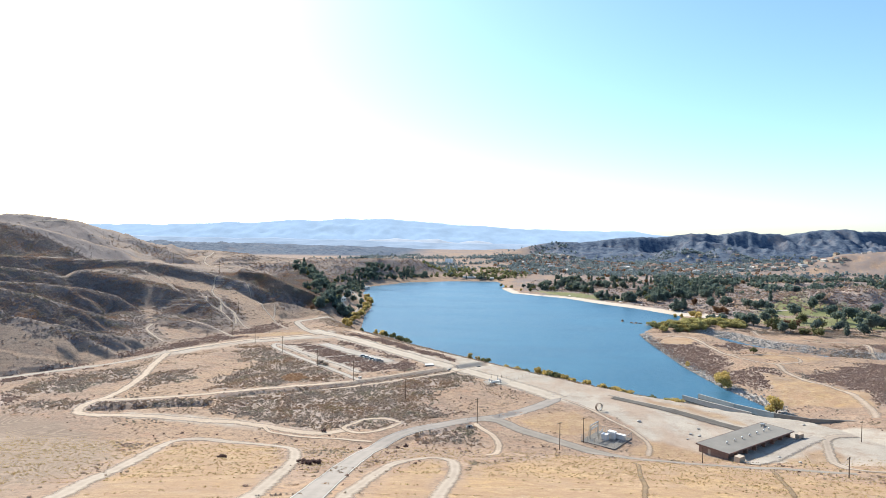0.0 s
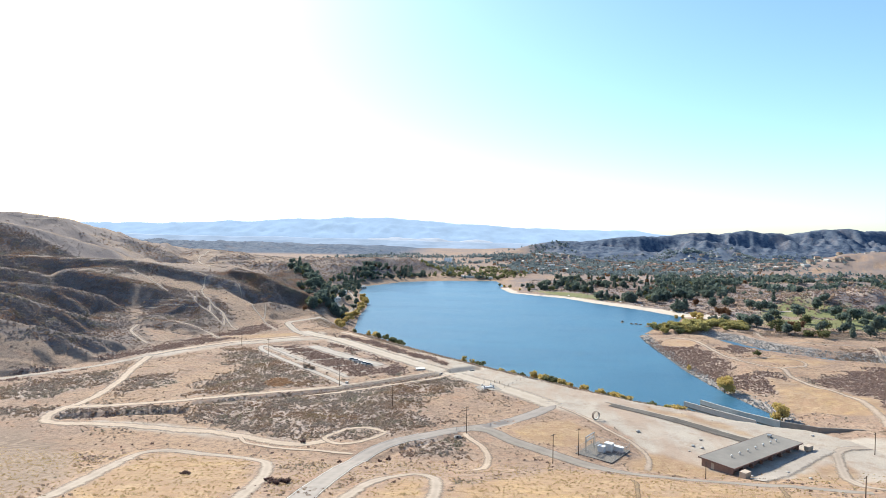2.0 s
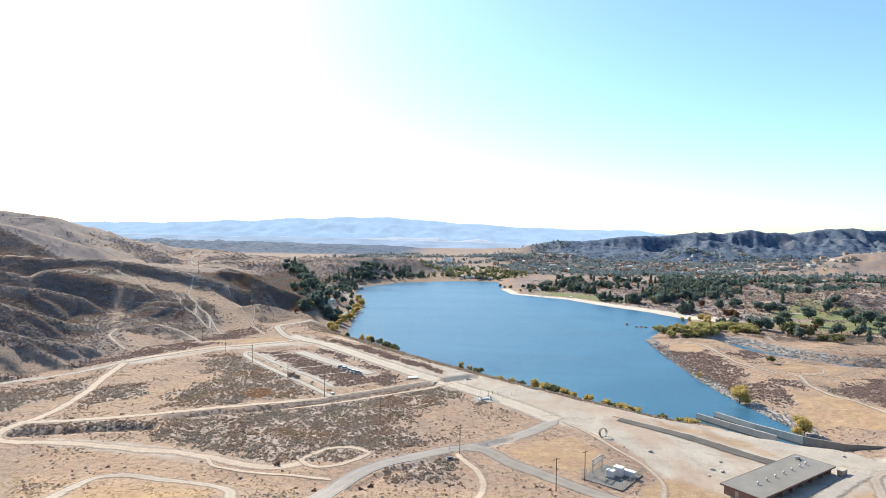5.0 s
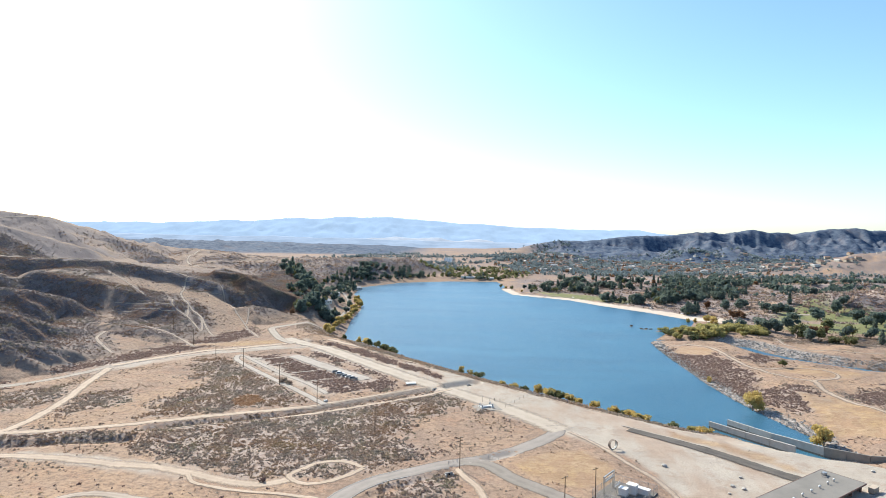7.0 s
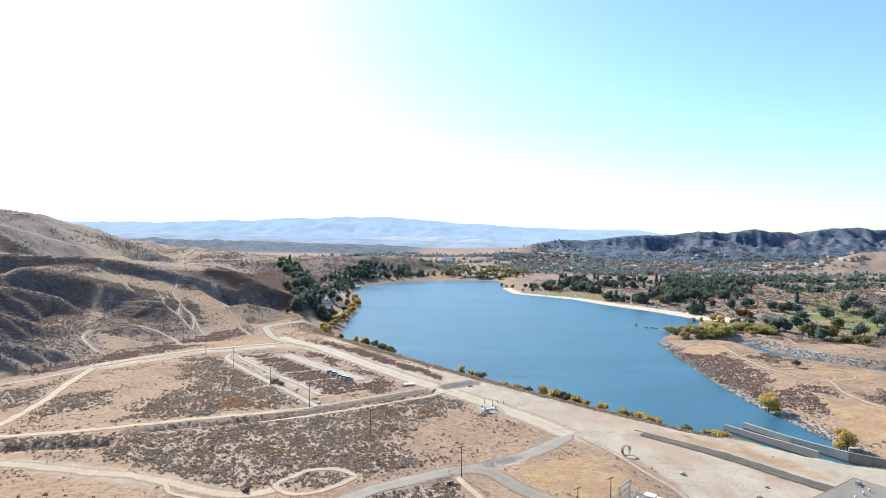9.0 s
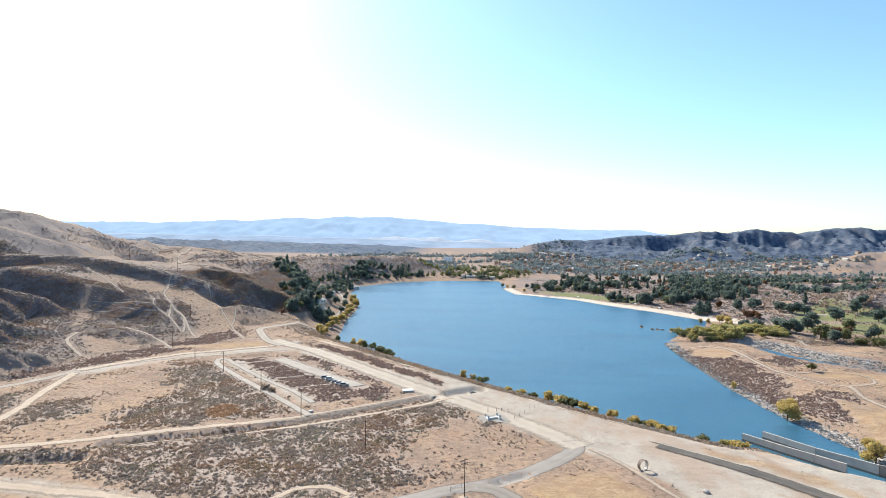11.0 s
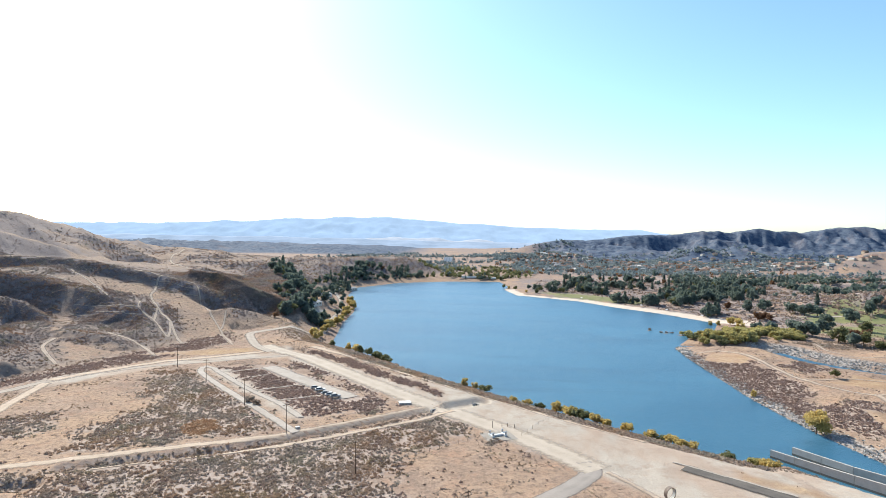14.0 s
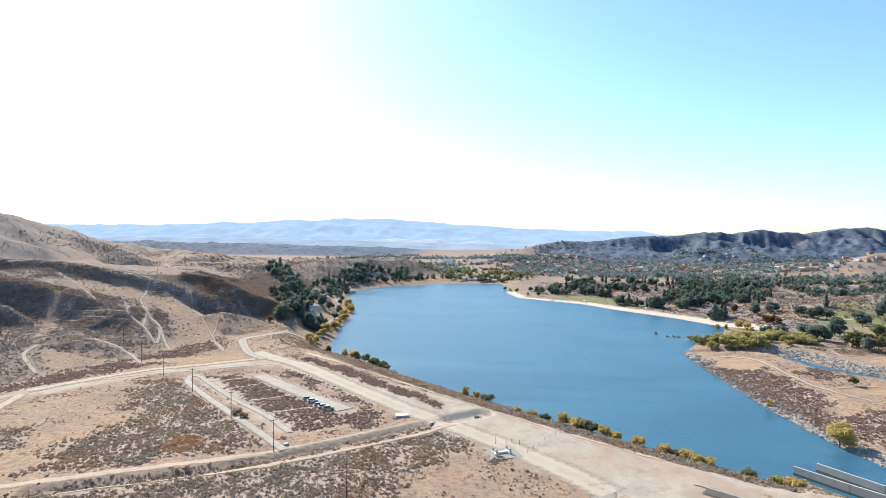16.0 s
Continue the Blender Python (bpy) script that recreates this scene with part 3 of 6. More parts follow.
def zones():
    x, y, z = GX, GY, GZ
    d, side = away(x, y, TOE)
    d = np.where(side > 0, d, -d)
    n1 = fbm(x / 45, y / 45, 4, 71)
    n2 = fbm(x / 14, y / 14, 4, 72)
    hill = step(-5, 25, d) * step(1700, 1500, y)
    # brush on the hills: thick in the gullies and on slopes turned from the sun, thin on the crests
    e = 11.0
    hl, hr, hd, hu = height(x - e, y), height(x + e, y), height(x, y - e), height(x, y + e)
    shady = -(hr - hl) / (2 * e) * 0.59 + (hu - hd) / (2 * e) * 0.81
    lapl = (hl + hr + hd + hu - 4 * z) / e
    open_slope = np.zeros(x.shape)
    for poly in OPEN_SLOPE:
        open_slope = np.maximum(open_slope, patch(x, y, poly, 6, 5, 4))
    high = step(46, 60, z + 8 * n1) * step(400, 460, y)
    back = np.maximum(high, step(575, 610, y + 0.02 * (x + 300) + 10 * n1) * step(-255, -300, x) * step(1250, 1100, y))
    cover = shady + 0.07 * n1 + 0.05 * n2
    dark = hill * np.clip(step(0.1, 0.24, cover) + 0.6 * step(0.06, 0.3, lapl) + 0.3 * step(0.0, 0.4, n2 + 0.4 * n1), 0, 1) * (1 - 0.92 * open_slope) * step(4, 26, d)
    # back mountain: slopes turned from the sun darkened in colour to give shade
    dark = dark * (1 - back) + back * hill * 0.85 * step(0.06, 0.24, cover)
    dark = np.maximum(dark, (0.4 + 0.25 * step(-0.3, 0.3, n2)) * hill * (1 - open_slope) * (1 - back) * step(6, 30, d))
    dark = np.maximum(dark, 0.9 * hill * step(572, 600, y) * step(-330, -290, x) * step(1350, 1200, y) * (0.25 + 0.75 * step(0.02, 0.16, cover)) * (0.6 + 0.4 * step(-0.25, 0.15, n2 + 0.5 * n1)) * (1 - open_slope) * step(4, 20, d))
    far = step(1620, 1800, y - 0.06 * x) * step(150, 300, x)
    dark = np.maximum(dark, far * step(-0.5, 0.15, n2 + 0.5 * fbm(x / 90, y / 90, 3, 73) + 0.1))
    dark = np.maximum(dark, step(2150, 2300, y) * step(-200, -400, x))
    dark = np.maximum(dark, 0.6 * step(1150, 1300, y) * step(-0.3, 0.15, fbm(x / 160, y / 45, 4, 75)) * (1 - far))
    veg = step(90, 180, x) * step(860, 960, y) * step(1760, 1640, y)
    dark = np.maximum(dark, 0.75 * veg * step(-0.3, 0.2, n2 + 0.8 * n1))
    dark = np.maximum(dark, 0.85 * step(430, 480, x) * step(760, 800, y) * step(1110, 1080, y) * step(-0.25, 0.1, n2 + 0.6 * n1))
    dark = np.maximum(dark, 0.45 * step(230, 290, x) * step(600, 660, y) * step(-0.2, 0.3, n2 + n1))
    # darker litter behind the beach, with the trees' shade put into the tone
    dark = np.maximum(dark, 0.85 * step(50, 90, x + 0.3 * np.clip(900 - y, 0, 200)) * step(0, 50, y - 690 + 0.5 * np.clip(x - 200, 0, 120)) * step(1250, 1150, y) * step(-0.45, 0.0, n2 + 0.6 * n1))
    scrub = np.zeros(x.shape)
    for poly in SCRUB:
        scrub = np.maximum(scrub, patch(x, y, poly, 5, 5))
    bare = np.zeros(x.shape)
    for poly in BARE:
        bare = np.maximum(bare, patch(x, y, poly, 2.5, 1.5, 5))
    bare = bare * (1 - patch(x, y, SCRUB[6], 2, 1.5, 5))
    gold = np.zeros(x.shape)
    for poly in GOLD:
        gold = np.maximum(gold, patch(x, y, poly, 2, 1.5, 6))
    scrub = scrub * (1 - 0.85 * gold)
    bare = bare * (1 - 0.85 * gold)
    field = np.zeros(x.shape)
    for poly in FIELD:
        field = np.maximum(field, patch(x, y, poly, 5, 2, 7))
    s = signed(x, y, SHORE)
    sand = np.zeros(x.shape)
    for poly in SAND:
        sand = np.maximum(sand, patch(x, y, poly, 3, 2, 8))
    rock = step(7, 3, np.abs(s - 2)) * step(140, 146, x) * step(560, 540, y) * step(0, 1, s)
    q = signed(x, y, STREAM)
    rock = np.maximum(rock, step(12, 8, q) * step(425, 440, y) * step(-0.5, -0.2, n1) * step(205, 212, x))
    scrub = np.maximum(scrub, 0.9 * step(46, 30, s) * step(-2, 2, s) * step(15, -15, (y - 400) + 0.98 * (x - 20)) * step(700, 500, y) * 0.6)
    lawn = np.zeros(x.shape)
    for poly in LAWN:
        lawn = np.maximum(lawn, patch(x, y, poly, 8, 8, 9))
    park = step(250, 300, x) * step(560, 640, y) * step(1400, 1250, y)
    scrub = np.maximum(scrub, park * step(-0.1, 0.3, n1 + 0.15) * (1 - lawn))
    # haze blue on the far ranges, thinned on sunward slopes to paint them lit
    hazy_brush = np.maximum(far * (1 - 0.2 * step(0.0, -0.3, shady + 0.15 * n2)), step(2100, 2250, y) * step(-150, -350, x))
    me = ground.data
    for name, cols in (("zone_a", (bare, scrub, gold)), ("zone_b", (lawn, sand, rock)), ("zone_c", (field, hill * (1 - 0.85 * open_slope) * (1 - 0.45 * back), dark)), ("zone_d", (hazy_brush, hazy_brush, hazy_brush))):
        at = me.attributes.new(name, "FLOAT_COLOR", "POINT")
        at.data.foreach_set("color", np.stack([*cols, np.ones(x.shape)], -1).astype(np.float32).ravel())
    return scrub, dark, hill, np.maximum.reduce([bare, gold, field]), s, lawn


OPEN_SLOPE = [[(-340, 250), (-262, 268), (-222, 304), (-214, 328), (-234, 342), (-262, 334), (-300, 316), (-345, 300)], [(-325, 530), (-302, 556), (-262, 563), (-250, 552), (-222, 564), (-192, 548), (-162, 502), (-140, 458), (-180, 450), (-198, 492), (-220, 524), (-245, 533), (-272, 531), (-300, 527)],
              [(-300, 518), (-282, 508), (-268, 470), (-250, 445), (-232, 410), (-222, 400), (-205, 402), (-200, 430), (-232, 432), (-262, 452), (-278, 476), (-290, 495)],
              [(-262, 280), (-236, 300), (-218, 316), (-222, 324), (-244, 312), (-270, 296)], [(-300, 304), (-276, 322), (-260, 340), (-262, 345), (-282, 330), (-302, 314)],
              [(-372, 498), (-358, 513), (-335, 523), (-330, 529), (-360, 522), (-380, 508)], [(-215, 622), (-180, 628), (-150, 618), (-160, 612), (-196, 618)]]
SCRUB = [[(-160, 385), (-137, 385), (-80, 322), (-72, 305), (-95, 290), (-130, 275), (-135, 300), (-128, 330), (-148, 360)],
         [(-122, 268), (-85, 285), (-62, 296), (-30, 322), (-14, 335), (2, 318), (-2, 306), (-22, 285), (-26, 262), (-12, 248), (-24, 240), (-45, 228), (-66, 222), (-88, 232), (-118, 250)],
         [(-215, 300), (-190, 322), (-183, 300), (-195, 268), (-225, 262)],
         [(-178, 300), (-160, 318), (-150, 300), (-160, 275)],
         [(-136, 392), (-104, 406), (-40, 345), (-30, 338), (-64, 316), (-70, 325), (-122, 385)],
         [(-95, 420), (-60, 390), (-42, 365), (-38, 352), (-50, 362), (-98, 410)],
         [(-98, 449), (-62, 414), (-34, 384), (-12, 359), (-14, 352), (-36, 374), (-60, 400), (-96, 439)],
         [(10, 298), (20, 288), (33, 283), (24, 298), (14, 303)],
         [(150, 520), (168, 515), (179, 494), (179, 447), (175, 417), (166, 395), (160, 360), (152, 380), (148, 432), (149, 500)],
         [(207, 379), (229, 389), (259, 408), (300, 420), (300, 370), (256, 345), (222, 324), (212, 341), (207, 359)],
         [(-200, 250), (-165, 258), (-120, 262), (-120, 252), (-165, 246), (-200, 238)],
         [(-240, 245), (-220, 262), (-205, 250), (-215, 232)],
         [(-25, 228), (-8, 230), (-3, 215), (-20, 214)],
         [(365, 735), (400, 712), (480, 700), (560, 720), (600, 790), (480, 830), (400, 800)], [(520, 1050), (640, 1030), (820, 1050), (820, 1080), (600, 1085)],
         [(-222, 338), (-204, 395), (-186, 445), (-168, 495), (-152, 470), (-165, 430), (-185, 390), (-206, 345)],
         [(-255, 285), (-225, 322), (-214, 318), (-238, 280)],
         [(273, 462), (301, 484), (305, 470), (288, 437), (275, 440)], [(163, 391), (189, 393), (194, 362), (178, 344), (164, 352), (158, 372)],
         [(262, 560), (330, 540), (380, 560), (330, 575)], [(232, 556), (262, 538), (330, 522), (420, 500), (430, 520), (340, 540), (270, 556)], [(300, 400), (340, 385), (360, 420), (330, 428)], [(188, 470), (205, 480), (212, 462), (198, 452)], [(290, 470), (350, 458), (420, 470), (410, 492), (330, 492)], [(205, 335), (260, 330), (300, 300), (240, 290), (206, 305)]]
BARE = [[(-115, 455), (-83, 430), (-47, 398), (-10, 368), (13, 350), (32, 332), (55, 315), (78, 298), (98, 282), (120, 262), (135, 250), (150, 235), (150, 215), (128, 198), (90, 202),
         (74, 212), (64, 222), (58, 250), (42, 268), (30, 284), (5, 310), (-25, 340), (-60, 380), (-105, 425)],
        [(-135, 392), (-70, 318), (-62, 318), (-125, 392)],
        [(-195, 345), (-150, 408), (-100, 425), (-105, 440), (-150, 420), (-200, 365)],
        [(-150, 238), (-120, 237), (-88, 231), (-72, 223), (-86, 222), (-120, 229), (-150, 232)],
        [(60, 296), (112, 296), (150, 270), (172, 275), (190, 250), (170, 215), (140, 195), (118, 205), (120, 235)]]
GOLD = [[(-4, 158), (7, 172), (29, 201), (44, 193), (61, 188), (77, 183), (90, 172), (102, 150), (140, 100), (140, 50), (-10, 50), (-8, 120)],
        [(16, 243), (32, 257), (42, 254), (48, 246), (48, 236), (44, 228), (34, 226), (22, 234)],
        [(-88, 138), (-99, 170), (-105, 192), (-100, 203), (-80, 200), (-69, 190), (-62, 172), (-57, 158), (-53, 130), (-49, 104), (-60, 80), (-73, 90)],
        [(-24, 100), (-23, 139), (-20, 165), (-15, 172), (-12, 166), (-11.5, 152), (-12.5, 128), (-14, 100)],
        [(52, 213), (63, 221), (69, 223), (76, 214), (83, 203), (80, 200), (65, 201), (54, 205)], [(98, 199), (110, 209), (122, 217), (129, 217), (128, 209), (117, 196)], [(96, 266), (103, 257), (109, 249), (110, 243), (104, 246), (95, 260)], [(78, 272), (92, 262), (104, 250), (108, 256), (92, 270), (80, 280)],
        [(-105, 304), (-101, 313), (-95, 312), (-90, 304), (-94, 296), (-101, 297)],
        [(165, 320), (196, 300), (215, 330), (195, 372), (180, 380)], [(190, 430), (225, 415), (250, 425), (220, 450)], [(150, 505), (175, 480), (182, 500), (168, 520)], [(-190, 420), (-150, 425), (-112, 447), (-118, 452), (-160, 440)]]
FIELD = [[(-240, 233), (-187, 227), (-165, 223), (-152, 215), (-130, 197), (-118, 180), (-103, 155), (-95, 123), (-90, 80), (-300, 80)]]
SAND = [[(98, 880), (136, 850), (166, 795), (206, 742), (236, 684), (262, 668), (285, 692), (254, 716), (218, 764), (181, 815), (146, 870), (106, 898)],
        [(46, 1000), (58, 915), (98, 880), (104, 898), (72, 925), (62, 1000)]]
LAWN = [[(340, 718), (396, 768), (420, 772), (400, 735), (366, 710), (306, 640), (300, 628), (292, 634), (310, 668)], [(100, 950), (150, 925), (180, 890), (160, 880), (110, 915)], [(300, 600), (420, 572), (560, 600), (580, 690), (420, 668), (325, 652)], [(330, 690), (420, 650), (470, 690), (420, 740), (350, 740)], [(290, 612), (330, 596), (380, 604), (360, 640), (310, 645)], [(440, 640), (520, 640), (600, 720), (520, 740)],
        [(110, 905), (200, 822), (215, 845), (130, 940)]]
Z_SCRUB, Z_DARK, Z_HILL, Z_BARE, Z_SHORE, Z_LAWN = zones()

# ---- helpers for things ----


def part(name, bm, material, parent, label=""):
    """Links a bmesh (or a mesh) as one mesh object under a thing or a part."""
    if isinstance(bm, bpy.types.Mesh):
        me = bm
    else:
        me = bpy.data.meshes.new(name)
        bm.to_mesh(me)
        bm.free()
    if not me.materials:
        me.materials.append(material)
    ob = new(name, me)
    ob.parent = parent
    if label:
        ob["label"] = label
    return ob


def thing(name, at, turn, label, category, group="", kind=""):
    ob = new(name)
    ob.empty_display_size = 0.5
    ob.matrix_basis = pose(*at, 0, 0, turn)
    return tagged(ob, label, category, group, kind)


def box(bm, cx, cy, cz, sx, sy, sz, bevel=0.0):
    """A box by its middle and sizes."""
    made = bmesh.ops.create_cube(bm, size=1.0, matrix=Matrix.Translation((cx, cy, cz)) @ Matrix.Diagonal((sx, sy, sz, 1)))
    if bevel:
        edges = list({e for v in made["verts"] for e in v.link_edges})
        bmesh.ops.bevel(bm, geom=edges, offset=bevel, segments=1, affect="EDGES")
    return bm


def block(cx, cy, cz, sx, sy, sz, bevel=0.0):
    return box(bmesh.new(), cx, cy, cz, sx, sy, sz, bevel)


def rod(bm, a, b, ra, rb=None, n=8):
    """A tapered round bar between two points."""
    a, b = Vector(a), Vector(b)
    m = Matrix.Translation((a + b) / 2) @ (b - a).to_track_quat("Z", "Y").to_matrix().to_4x4()
    bmesh.ops.create_cone(bm, cap_ends=True, segments=n, radius1=ra, radius2=ra if rb is None else rb, depth=(b - a).length, matrix=m)
    return bm


def ground_z(x, y):
    return float(on_ground(np.array([x]), np.array([y]))[0])


def curve_points(pts, gap=2.0):
    """A smooth line through corners, in even steps (Catmull-Rom)."""
    p = [Vector((*q, 0)) for q in pts]
    p = [2 * p[0] - p[1]] + p + [2 * p[-1] - p[-2]]
    out = []
    for a, b, c, d in zip(p, p[1:], p[2:], p[3:]):
        n = max(2, int((c - b).length / gap))
        for i in range(n):
            t = i / n
            out.append(0.5 * (2 * b + (c - a) * t + (2 * a - 5 * b + 4 * c - d) * t * t + (3 * b - a - 3 * c + d) * t ** 3))
    out.append(p[-2])
    return np.array([(q.x, q.y) for q in out])


def ribbon(name, pts, width, material, label, category="road", lift=0.12, ragged=0.0, seed=0, gap=2.0, across=7, widths=None):
    """A road laid on the ground along a smooth line."""
    c = curve_points(pts, gap)
    t = np.gradient(c, axis=0)
    t /= np.linalg.norm(t, axis=1)[:, None]
    nrm = np.stack([t[:, 1], -t[:, 0]], -1)
    run = np.concatenate([[0], np.cumsum(np.linalg.norm(np.diff(c, axis=0), axis=1))])
    w = np.full(len(c), width / 2.0) if widths is None else np.interp(run / run[-1], np.linspace(0, 1, len(widths)), widths) / 2
    wl = w + ragged * fbm(run / 6, run * 0 + seed * 3.7, 3, seed)
    wr = w + ragged * fbm(run / 6, run * 0 + seed * 5.1 + 9, 3, seed + 1)
    rows = []
    us = np.linspace(0, 1, across)
    for u in us:
        off = -wl * (1 - 2 * u) if u < 0.5 else wr * (2 * u - 1)
        q = c + nrm * off[:, None]
        z = on_ground(q[:, 0], q[:, 1]) + lift - (0.1 if u in (0, 1) else 0)
        rows.append(np.stack([q[:, 0], q[:, 1], z], -1))
    v = np.stack(rows, 1)
    n, k = len(c), across
    i, j = np.meshgrid(np.arange(n - 1), np.arange(k - 1), indexing="ij")
    f = np.stack([i * k + j, i * k + j + 1, (i + 1) * k + j + 1, (i + 1) * k + j], -1).reshape(-1, 4)
    me = bpy.data.meshes.new(name)
    me.from_pydata(v.reshape(-1, 3).tolist(), [], f[:, ::-1].tolist())
    at = me.attributes.new("across", "FLOAT", "POINT")
    at.data.foreach_set("value", np.tile(us, n).astype(np.float32))
    me.polygons.foreach_set("use_smooth", np.ones(len(me.polygons), bool))
    me.materials.append(material)
    return tagged(new(name, me), label, category, kind="structure")


# ---- lake ----
bm = bmesh.new()
lake = [(105, 250), (-90, 395), (-180, 560), (-205, 800), (-240, 1000), (-150, 1180), (120, 1180), (160, 930), (280, 720), (345, 430), (250, 380), (190, 270)]
bm.faces.new([bm.verts.new((x, y, WATER_Z)) for x, y in lake][::-1])
me = bpy.data.meshes.new("lake_water")
bm.to_mesh(me)
bm.free()
me.materials.append(WATER)
if me.polygons[0].normal.z < 0:
    me.flip_normals()
water = tagged(new("water", me), "wind-rippled deep blue lake water", "water", kind="structure")

# ---- roads ----
ROADS = [
    ("road", [(-310, 225), (-247, 288), (-222, 312), (-204, 336), (-194, 362), (-172, 392), (-150, 404), (-128, 417), (-104, 431)], 5.5, PALE_ASPHALT, "pale dusty road along the foot of the hills", 0.3),
    ("dirt_road", [(-194, 357), (-187, 330), (-177, 300), (-171, 268), (-173, 247), (-168, 236), (-158, 234), (-139, 234.5), (-117, 232), (-99, 230), (-84, 226), (-70, 221.5), (-60, 220.5), (-53, 224)], 5.0, DIRT_ROAD, "pale dirt road winding through the basin", 0.8),
    ("dirt_road", [(-172, 254), (-144, 263), (-116, 275), (-82, 291), (-65, 300), (-46, 314), (-27, 330), (-14, 341)], 4.5, DIRT_ROAD, "pale dirt road between brush fields", 0.7),
    ("main_road", [(-33, 80), (-34.4, 106), (-36.9, 143), (-37.9, 190), (-35.6, 210), (-28.5, 223), (-15.9, 233.5), (-4.5, 240.7), (7.5, 247), (23, 260), (35, 275), (34, 284)], 7.0, GREY_ASPHALT, "worn grey service road crossing the basin", 0.2),
    ("dirt_road", [(37, 277), (28, 290), (12, 310), (-5, 328), (-22, 345), (-40, 364), (-65, 393), (-95, 428), (-114, 442), (-128, 455)], 14.0, PALE_DIRT, "wide pale dirt road along the embankment", 0.7),
    ("road", [(-1, 243), (8, 241), (16, 230), (25, 222), (33, 214), (40, 207.5), (48, 201), (58, 196), (76, 191), (95, 187), (112, 179)], 7.0, ASPHALT, "worn grey asphalt road past the fenced yard", 0.25),
    ("road", [(-118, 438), (-131, 452), (-148, 484), (-152, 500), (-140, 520), (-128, 545), (-122, 570), (-128, 610), (-134, 680)], 7.0, PALE_ASPHALT, "curving paved lake road", 0.2),
    ("dirt_road", [(-76, 70), (-78, 97), (-85, 117), (-91, 139), (-101, 170), (-109, 192), (-112, 205), (-105, 210.5), (-88, 206.5), (-74, 203), (-64.5, 194), (-58, 176), (-53, 156), (-48, 126), (-45, 104), (-44, 70)], 5.0, GRAVEL_ROAD, "rounded gravel loop road in dry grass", 0.4),
    ("dirt_road", [(-28, 75), (-28, 107), (-27.6, 131), (-26, 158), (-21.4, 172), (-15, 178), (-9.6, 172), (-8, 152), (-9.3, 128), (-10.3, 111), (-11, 75)], 4.6, GRAVEL_ROAD, "gravel loop track with sharp bend", 0.4),
    ("dirt_road", [(-2, 237), (0, 231), (4.3, 223), (6.4, 214), (6, 206), (4.5, 198), (1.5, 193)], 2.2, DIRT_ROAD, "short curved concrete-pale path", 0.3),
    ("dirt_road", [(-32, 234.5), (-37, 238), (-41.5, 238.7), (-47.4, 237.3), (-50.5, 233.2), (-54, 227.5), (-49.4, 222), (-43.6, 221.5), (-38.5, 225), (-33.8, 231), (-32, 234)], 2.0, DIRT_ROAD, "small dirt loop round a clump of brush", 0.5),
    ("dirt_road", [(-98, 456), (-51, 416), (-1, 363), (18, 346), (36, 326), (60, 307)], 6.0, DIRT_ROAD, "pale dirt road along the bank top", 0.5),
    ("dirt_road", [(-196, 362), (-170, 402), (-150, 416), (-122, 437)], 6.0, DIRT_ROAD, "wide dusty shortcut beside the road", 1.2),
    ("dirt_road", [(160, 527), (172, 524), (182, 506), (183, 475), (182, 445), (185, 425), (193, 411), (201, 402), (197, 383), (199, 364), (203, 348), (204, 332), (199, 313), (192, 292), (188, 285)], 5.2, FAINT_TRACK, "dirt track along the far bank", 0.6),
    ("dirt_road", [(201, 402), (214, 408), (226, 420), (229, 431), (221, 440), (205, 443), (190, 440), (183, 436)], 3.4, FAINT_TRACK, "dirt track looping through dry grass", 0.8),
    ("dirt_road", [(255, 552), (249, 524), (257, 507), (282, 501), (312, 490), (300, 455), (296, 425)], 4.0, FAINT_TRACK, "dirt track above the stone-lined channel", 0.6),
    ("dirt_track", [(-112, 266), (-78, 281), (-60, 291), (-40, 305.5), (-20, 321), (-8, 333)], 2.0, DIRT_ROAD, "pale track below the roadside ditch", 0.5),
    ("dirt_track", [(-85, 225), (-79.5, 219), (-62.7, 215), (-47.6, 213), (-40, 211)], 1.2, DIRT_ROAD, "thin pale track to the service road", 0.3),
    ("dirt_road", [(135, 180), (119, 186), (119, 200), (125, 215), (133, 229), (146, 234), (175, 240)], 4.5, GRAVEL_ROAD, "pale gravel drive behind the building", 0.6),
    ("dirt_road", [(58, 205), (62, 218), (60, 232), (54, 246), (48, 262), (40, 276)], 3.0, FAINT_TRACK, "faint dirt drive beside the fenced yard", 0.6),
]
for k, (name, pts, wid, mat, label, rag) in enumerate(ROADS):
    ribbon(name, pts, wid + (1.2 if mat == DIRT_ROAD else 0), mat, label, lift=0.07 + 0.008 * k, ragged=rag, seed=100 + k)
